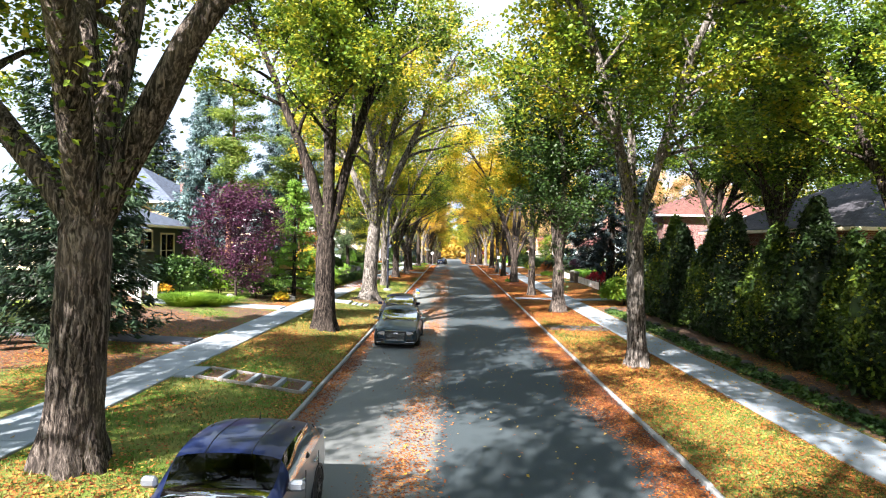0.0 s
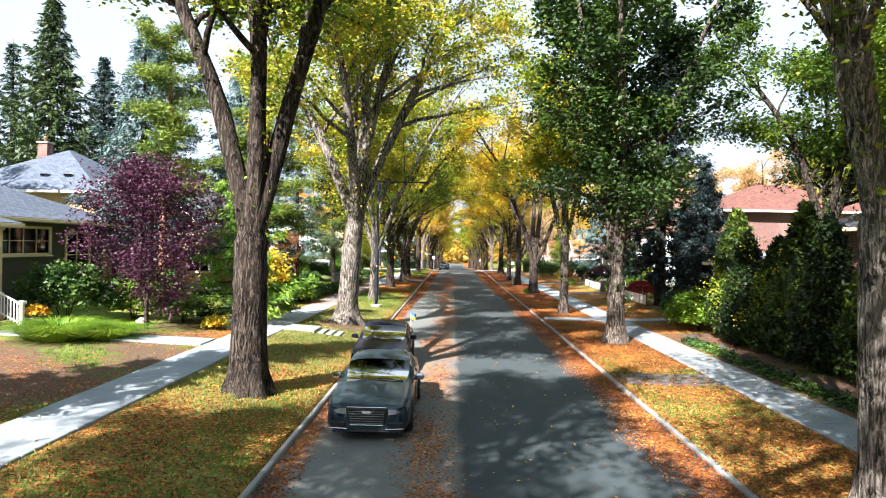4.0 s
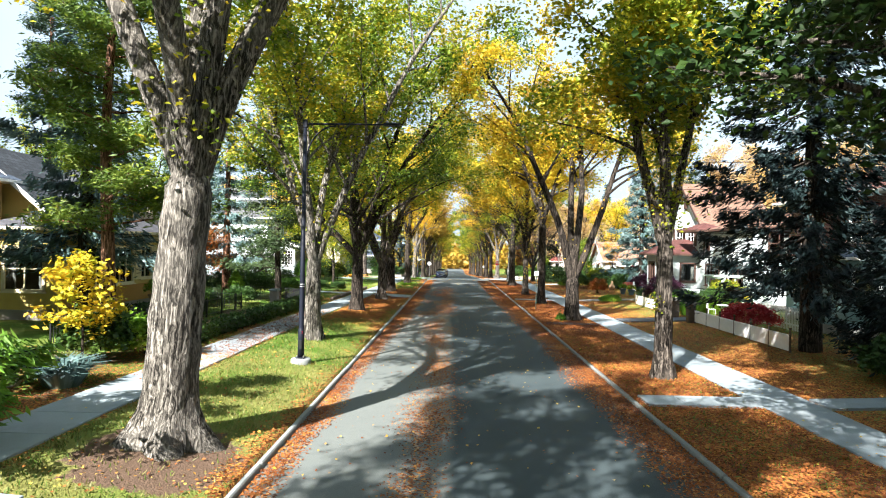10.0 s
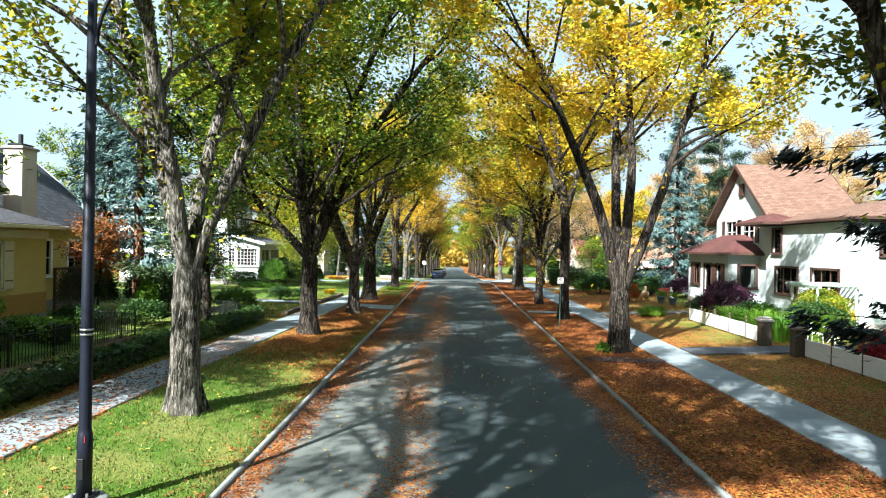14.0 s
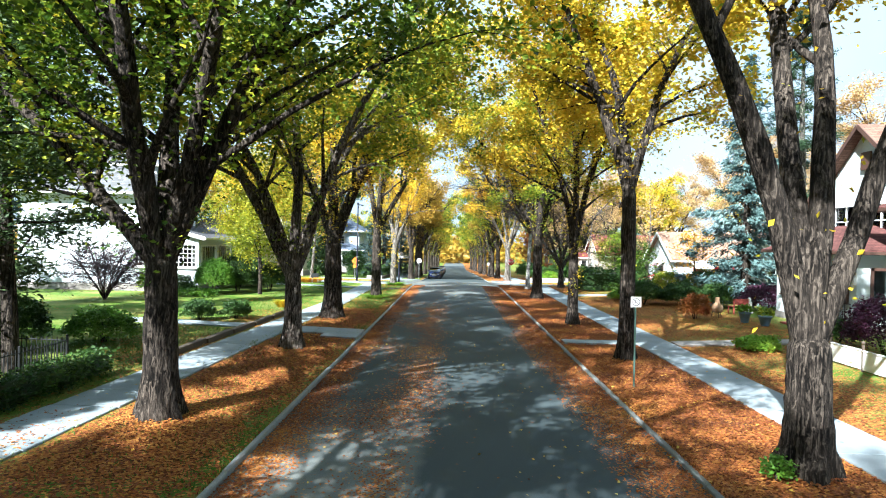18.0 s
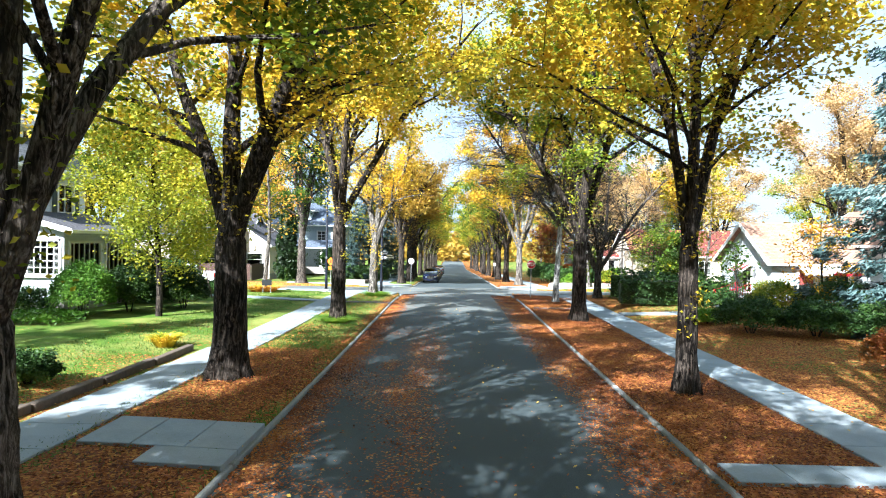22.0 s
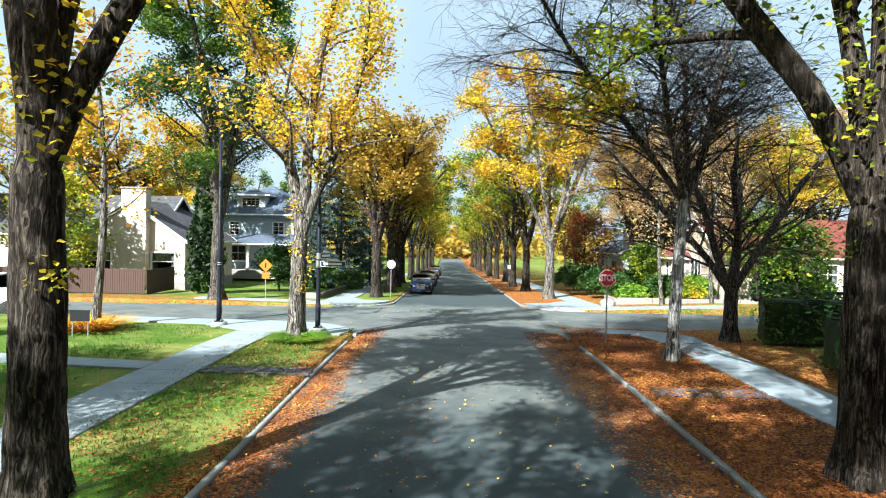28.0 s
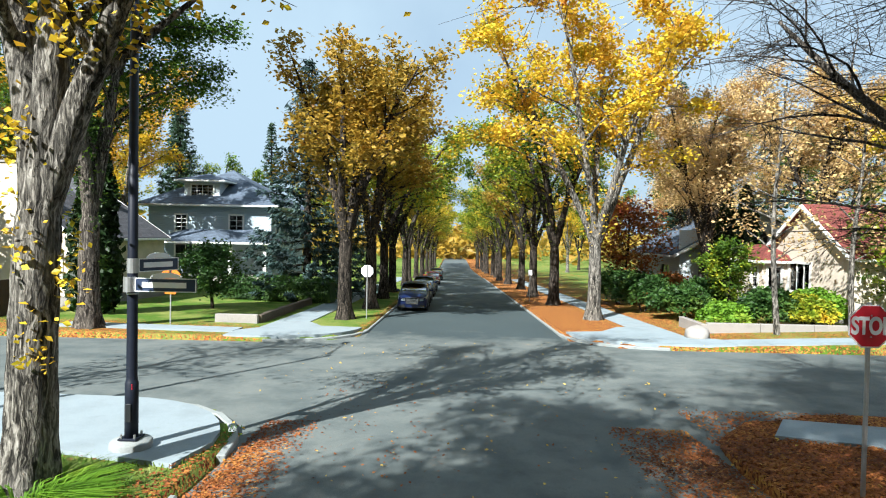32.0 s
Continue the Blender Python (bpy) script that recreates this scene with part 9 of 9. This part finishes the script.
conifer("spruce", *at(19.9, 97.0), 17.5, 3.9, "bluespruce", 250, "silvery blue spruce between two houses", 1.0, 0.62, 0.6, 1.15, None, 0.34, True, 0.1)
pine(24.5, 99, 21, 0.32, 251, "tall half-bare pine behind a blue spruce", BARK_PALE, "spruce", 0.25, (0.3, 0), 30, 3.0)
small_tree("small_tree", 15.6, 104.4, 4.6, 1.0, "green", 252, "slim young tree by a hedge", 0.05, 0.35, 260, 0.12, 2)
blue_glaze = plain("blue_glaze", (0.10, 0.17, 0.24), 0.4)
pot_of_flowers(15.2, 87.3, 0.3, 0.55, "lime", 253, blue_glaze, "blue glazed pot with trailing plants")
pot_of_flowers(15.6, 86.0, 0.32, 0.5, "mixed", 254, blue_glaze, "blue glazed pot with orange and green plants")
hedge("hedge", (10.3, 109.0), (17.0, 108.4), 1.5, 1.75, "shrub", 255, "broad dark green hedge beside a small white house", 300, 0.13, 0.12)
hedge("hedge", (11.2, 114.6), (14.2, 113.8), 1.6, 1.9, "shrub", 256, "dark evergreen hedge near the crossing", 340, 0.12, 0.12)
shrub("shrub", *at(15.4, 105.4), 0.9, 0.9, 1.2, "shrub", 257, "round clipped dark shrub by white house steps", 1100, 0.09)
def garden_chair(x, y, rz):
    """A white slatted metal garden chair."""
    c = thing("garden_chair", pose(*at(x, y), 0, 0, rz), "white slatted metal garden chair by the fence", "chair", "garden chairs")
    for sx in (-0.2, 0.2):
        for sy in (-0.2, 0.2):
            part("leg", np_mesh("leg", *tube([(sx * 1.15, sy * 1.15, 0), (sx, sy, 0.44)], [0.012, 0.012], 6), WHITE, True), WHITE, c)
    for i in range(6):
        part("seat_slat", boxbm((0, -0.19 + i * 0.076, 0.45), (0.44, 0.06, 0.016), 0, 0.004), WHITE, c)
    for i in range(5):
        part("back_slat", boxbm((-0.18 + i * 0.09, 0.23, 0.68), (0.04, 0.014, 0.44), 0, 0.004), WHITE, c)
    part("top_rail", boxbm((0, 0.23, 0.9), (0.46, 0.022, 0.04), 0, 0.008), WHITE, c)


gt = thing("garden_table", pose(*at(16.0, 68.1)), "round white metal garden table", "table")
bm = bmesh.new()
lathe(bm, (0, 0, 0.68), [(0.42, 0), (0.44, 0.01), (0.44, 0.025), (0.42, 0.03), (0.0, 0.032)], 24)
part("tabletop", bm, WHITE, gt, "", True)
for i in range(3):
    a = 2.1 * i
    part("leg", np_mesh("leg", *tube([(0.3 * math.cos(a), 0.3 * math.sin(a), 0), (0.08 * math.cos(a), 0.08 * math.sin(a), 0.35), (0.22 * math.cos(a), 0.22 * math.sin(a), 0.68)], [0.012] * 3, 6), WHITE, True), WHITE, gt)
garden_chair(15.3, 68.3, 80)
garden_chair(16.6, 67.5, -130)
pg = thing("pergola", pose(*at(18.6, 73.2)), "pale green wooden pergola over garden seats", "pergola")
PALEGREEN = plain("pale_green_paint", (0.42, 0.52, 0.45), 0.7, 0, 0.2)
for sx in (-0.95, 0.95):
    for sy in (-1.1, 1.1):
        part("post", boxbm((sx, sy, 1.05), (0.1, 0.1, 2.1), 0, 0.01), PALEGREEN, pg)
    part("beam", boxbm((sx, 0, 2.16), (0.07, 2.8, 0.14), 0, 0.012), PALEGREEN, pg)
for i in range(8):
    part("rafter", boxbm((0, -1.2 + i * 0.343, 2.27), (2.5, 0.05, 0.1), 0, 0.01), PALEGREEN, pg)
cm = thing("chiminea", pose(*at(14.8, 89.7)), "terracotta garden stove on a short stand", "garden stove")
bm = bmesh.new()
lathe(bm, (0, 0, 0.25), [(0.12, 0), (0.26, 0.08), (0.32, 0.25), (0.27, 0.42), (0.13, 0.55), (0.1, 0.8), (0.13, 0.86), (0.1, 0.87)], 20)
part("bowl", bm, TERRACOTTA, cm, "", True)
for k in range(3):
    a = 2.1 * k + 0.4
    beam("leg", (0.3 * math.cos(a), 0.3 * math.sin(a), 0), (0.2 * math.cos(a), 0.2 * math.sin(a), 0.34), 0.035, 0.035, BLACK, cm)
bn = thing("garden_bench", pose(*at(16.6, 91.1), 0, 0, 200), "small weathered slatted garden bench", "bench")
for i in range(4):
    part("seat_slat", boxbm((0, -0.17 + i * 0.11, 0.44), (1.2, 0.09, 0.025), 0, 0.005), REDWOOD, bn)
for i in range(3):
    part("back_slat", boxbm((0, 0.24, 0.6 + i * 0.12), (1.2, 0.025, 0.09), 0, 0.005), REDWOOD, bn)
for sx in (-0.5, 0.5):
    part("leg", boxbm((sx, -0.17, 0.22), (0.06, 0.06, 0.44), 0, 0.006), REDWOOD, bn)
    part("leg", boxbm((sx, 0.24, 0.45), (0.06, 0.06, 0.9), 0, 0.006), REDWOOD, bn)
gs = thing("garden_statue", pose(*at(17.4, 91.3)), "small pale stone garden statue on the lawn", "statue")
bm = bmesh.new()
lathe(bm, (0, 0, 0), [(0.2, 0), (0.2, 0.08), (0.11, 0.12), (0.16, 0.3), (0.13, 0.5), (0.17, 0.62), (0.07, 0.72), (0.1, 0.82), (0.06, 0.92), (0.0, 0.93)], 18)
part("figure", bm, WHITE, gs, "", True)
# corner past the crossing
before = set(scene.objects)
small_tree("green_tree", -28.6, 133.2, 9.6, 3.3, "mixed", 286, "leafy green and yellow tree before a beige house", 0.16, 0.15, 2600, 0.17)
for k, (x, y, h) in enumerate(((13.6, 131.0, 13), (17.3, 131.4, 12.5), (20.5, 118.5, 11.5))):
    small_tree("birch", x, y, h, 2.3, "peach", 260 + k, "slim white-barked birch with thin peach-yellow leaf", 0.13, 0.3, 700, 0.12, 2, BARK_PALE)
rw3 = tagged(new("retaining_wall"), "low weathered stone retaining wall along the side street", "wall", kind="structure")
for i in range(5):
    part("block", boxbm((12.2 + i * 2.4, 131.9, land(12, 132) + 0.12), (2.37, 0.25, 0.55), 0, 0.02), STONE, rw3)
part("block", boxbm((10.9, 133.2, land(11, 133) + 0.12), (0.25, 2.8, 0.55), 0, 0.02), STONE, rw3)
for k, (x, y, rx, h, lf) in enumerate(((12.6, 133.6, 1.2, 1.2, "lime"), (14.8, 133.6, 1.5, 1.8, "shrub"), (17.2, 134.2, 1.3, 1.7, "lime"), (12.2, 138, 1.8, 1.8, "shrub"), (11.5, 142.5, 2.0, 2.4, "shrub"), (14.8, 141.5, 1.6, 2.0, "shrub"), (14.5, 146.5, 1.8, 2.2, "rust"), (11.6, 148.5, 2.0, 2.5, "shrub"), (22.2, 132.8, 1.5, 2.1, "shrub"), (25, 133.2, 1.5, 2.0, "shrub"))):
    shrub("shrub", *at(x, y), rx, rx, h, lf, 270 + k, "garden shrub on the far corner lot", 1200, 0.14)
small_tree("red_tree", 12.8, 151, 9.0, 3.0, "rust", 281, "rust-red leaved garden tree past the crossing", 0.12, 0.15, 2200, 0.16)
for k, (x, y, h) in enumerate(((18.6, 147.5, 9), (20.4, 148.0, 8.2), (26.5, 149, 8))):
    cedar(x, y, h, 1.3, 290 + k, "cedar", "tall columnar cedar past the crossing", 2600, 0.2)

shrub("shrub", *at(16.0, 133.0), 1.3, 1.1, 1.5, "mixed", 282, "yellow-green shrub over a stone wall", 1200, 0.12)
small_tree("golden_tree", 15.2, 139.0, 5.0, 1.5, "turning", 283, "small leafy garden tree on the far corner", 0.1, 0.25, 1200, 0.13)
small_tree("golden_tree", 20.8, 132.4, 7.4, 2.7, "turning", 285, "yellow-green garden tree before a red-roofed cottage", 0.1, 0.2, 1500, 0.15)
small_tree("green_tree", 23.0, 131.6, 6.5, 2.2, "green", 284, "leafy green tree before a red-roofed cottage", 0.1, 0.2, 1800, 0.15)
set_out(before)

# ---- trees behind the houses ----
BACK = [(-38, 20, "green"), (-36, 40, "turning"), (-40, 84, "mixed"), (-38, 104, "turning"), (-40, 118, "green"), (-33, 152, "ochre"), (-27, 152.5, "gold"), (-44, 140, "ochre"), (-38, 146, "gold"), (-36, 131, "green"), (-30, 180, "turning"), (-40, 172, "mixed"),
        (34, 15, "green"), (33, 33, "turning"), (33, 50, "green"), (36, 68, "mixed"), (36, 84, "peach"), (33, 100, "peach"), (29, 116, "peach"), (37, 122, "peach"), (44, 112, "peach"), (33, 146, "peach"), (28, 142, "yellow"), (15.6, 144.6, "peach"), (23.5, 146.2, "peach"), (20.5, 159.5, "peach"), (40, 136, "mixed"), (24, 165, "turning"), (34, 160, "green"), (30, 185, "mixed"), (22, 200, "turning"), (-22, 205, "mixed"), (-24, 230, "yellow"), (24, 235, "gold"), (-30, 260, "mixed"), (32, 262, "turning")]
k = 0
for x, y, lf in BACK:
    if lf in proto:
        t = copy_thing(proto[lf], pose(x, y, land(x, y), 0, 0, 51 * k) @ Matrix.Scale(0.92 + 0.16 * ((k * 37) % 10) / 10, 4))
    else:
        t = elm("elm", x, y, land(x, y), 4.2, 0.36, VASE, lf, 300 + k, 14, 30 if lf == "peach" else 26, 0.085 if lf == "peach" else 0.13, label="broad autumn tree behind the houses", detail=0.8, group="garden trees")
        proto[lf] = t
    tagged(t, "broad autumn tree behind the houses", "tree", "garden trees")
    k += 1
cp = conifer("spruce", *at(-33, 176), 23, 3.8, "spruce", 310, "tall dark spruce in the distance", 1.5, 0.6, 0.3)
for k, (x, y) in enumerate(((-37, 184), (-28, 195), (24, 172), (28, 178), (36, 176), (-45, 165), (40, 60), (-44, 70), (44, 90))):
    copy_thing(cp, pose(x, y, land(x, y), 0, 0, 77 * k))
# far woods that close the view
rng_w = np.random.default_rng(9)
n = 9000
ang = rng_w.uniform(0, 2 * np.pi, n)
dist = rng_w.uniform(95, 150, n) + 120 * rng_w.uniform(0, 1, n) ** 2
wx, wy = np.cos(ang) * dist, 120 + np.sin(ang) * dist * 1.9
keep = (np.abs(wx) > 14) | (wy > 330)
wx, wy = wx[keep], wy[keep]
wx = np.concatenate([wx, rng_w.uniform(-26, 26, 900)])
wy = np.concatenate([wy, rng_w.uniform(330, 410, 900)])
wz = np.array([fall(b) for b in wy]) + rng_w.uniform(0, 1, len(wx)) ** 0.8 * (11 + 3 * np.sin(wx * 0.07) + 3 * np.sin(wy * 0.05))
wb = Buf()
wb.add(*leaves_np(rng_w, np.stack([wx, wy, wz], 1), 3, (2.0, 2.0, 1.2), 2.0, 1.0))
woods = tagged(new("far_woods", wb.mesh("far_woods", LEAF["ochre"], False)), "belt of distant autumn woods and gardens", "woods", kind="stuff")


# ---- fallen leaves and grass ----
rng_l = np.random.default_rng(5)


def strew(name, n, xr, yr, keep_fn, leaf, size, label, lift=0.012):
    x = rng_l.uniform(*xr, n)
    y = yr[0] + (yr[1] - yr[0]) * rng_l.uniform(0, 1, n)
    ok = np.array([rng_l.uniform() < keep_fn(a, b) for a, b in zip(x, y)])
    x, y = x[ok], y[ok]
    z = np.array([(fall(b) + 0.05 * (1 - (a / HALF) ** 2) if in_road(a, b) else land(a, b)) for a, b in zip(x, y)]) + lift
    v, q = leaves_np(rng_l, np.stack([x, y, z], 1), 1, (0, 0, 0.006), size, 0.28, 0.0, 1.4)
    ob = tagged(new(name, np_mesh(name, v, q, LEAF[leaf], False)), label, "fallen leaves", kind="stuff")
    return ob


strew("fallen_leaves", 120000, (2.6, HALF), (6, 118), gutter, "litter", 0.042, "drift of orange leaves along the kerb")
strew("fallen_leaves", 90000, (-HALF, -3.0), (6, 118), gutter, "litter", 0.042, "drift of orange leaves along the kerb")
strew("fallen_leaves", 130000, (-3.6, 4.0), (6, 122), drift, "litter", 0.042, "leaves scattered and drifted over the asphalt")
strew("fallen_leaves", 150000, (HALF, 7.45), (8, 117), lambda a, b: max(0.1, litter(a, b)) * 0.8 * (1 - 0.75 * golden(a, b)), "litter", 0.048, "thick orange leaf fall on the east verge", 0.03)
strew("fallen_leaves", 30000, (HALF, 7.45), (8, 56), lambda a, b: max(0.1, litter(a, b)) * golden(a, b), "litter_gold", 0.05, "golden leaf fall on the east verge", 0.03)
strew("fallen_leaves", 6500, (-7.6, -HALF - 0.15), (6, 44), lambda a, b: max(0.05, litter(a, b)) * 0.7, "litter_gold", 0.05, "golden leaf fall on the west verge", 0.03)
strew("fallen_leaves", 40000, (9.2, 15), (36, 112), lambda a, b: litter(a, b) * 0.7, "litter", 0.048, "leaf fall on the east lawns", 0.03)
strew("fallen_leaves", 100000, (-7.6, -HALF - 0.15), (6, 116), lambda a, b: max(0.03, litter(a, b)) * (0.75 if b > 58 else 0.4), "litter", 0.048, "leaf fall on the west verge", 0.03)
strew("fallen_leaves", 12000, (-9.7, -8.1), (44, 72), lambda a, b: 0.8 * smooth01((b - 46) / 6) * smooth01((70 - b) / 7), "litter", 0.05, "red-brown leaves strewn over the paving", 0.035)
strew("fallen_leaves", 1700, (7.6, 9.0), (8, 44), lambda a, b: 0.8, "litter_gold", 0.05, "golden leaves strewn over the paving", 0.035)
strew("fallen_leaves", 20000, (-14, -9.8), (8, 112), lambda a, b: litter(a, b) * 0.5, "litter", 0.048, "leaf fall on the west lawns", 0.03)
strew("fallen_leaves", 6000, (-9.8, 9.3), (6, 130), lambda a, b: 0.5, "litter_yellow", 0.05, "scattered fresh yellow leaves", 0.045)
strew("fallen_leaves", 7000, (4.4, 8.2), (112, 119), lambda a, b: 0.9, "litter", 0.048, "red-brown leaves heaped at the corner", 0.03)


def blades(name, n, xr, yr, keep_fn, h, label, leaf="blade"):
    x = rng_l.uniform(*xr, n)
    y = rng_l.uniform(*yr, n)
    ok = np.array([rng_l.uniform() < keep_fn(a, b) for a, b in zip(x, y)])
    x, y = x[ok], y[ok]
    m = len(x)
    z = np.array([land(a, b) for a, b in zip(x, y)])
    a = rng_l.uniform(0, 6.28, m)
    w = 0.012
    hh = h * rng_l.uniform(0.5, 1.3, m)
    lean = rng_l.normal(size=(m, 2)) * 0.03
    base = np.stack([x, y, z - 0.01], 1)
    sd = np.stack([np.cos(a) * w, np.sin(a) * w, 0 * a], 1)
    tip = base + np.stack([lean[:, 0], lean[:, 1], hh], 1)
    v = np.stack([base - sd, base + sd, tip + sd * 0.3, tip - sd * 0.3], 1).reshape(-1, 3)
    return tagged(new(name, np_mesh(name, v, np.arange(4 * m).reshape(-1, 4), LEAF[leaf], False)), label, "grass", kind="stuff")


def lawn(x, y):
    return 0.9 if litter(x, y) < 0.55 and bare(x, y) < 0.5 else 0.15


blades("grass", 60000, (-8.1, -HALF - 0.2), (7, 117), lambda a, b: lawn(a, b) * (1 - 0.8 * dry(a, b)), 0.065, "short green grass of the west verge")
blades("grass", 70000, (-8.1, -HALF - 0.2), (7, 66), lambda a, b: lawn(a, b) * dry(a, b), 0.06, "short sun-dried grass of the west verge", "blade_dry")
blades("grass", 50000, (HALF + 0.2, 7.4), (8, 60), lawn, 0.06, "short grass of the east verge")
blades("grass", 50000, (-14, -9.9), (16, 117), lawn, 0.06, "short grass of the west lawns")
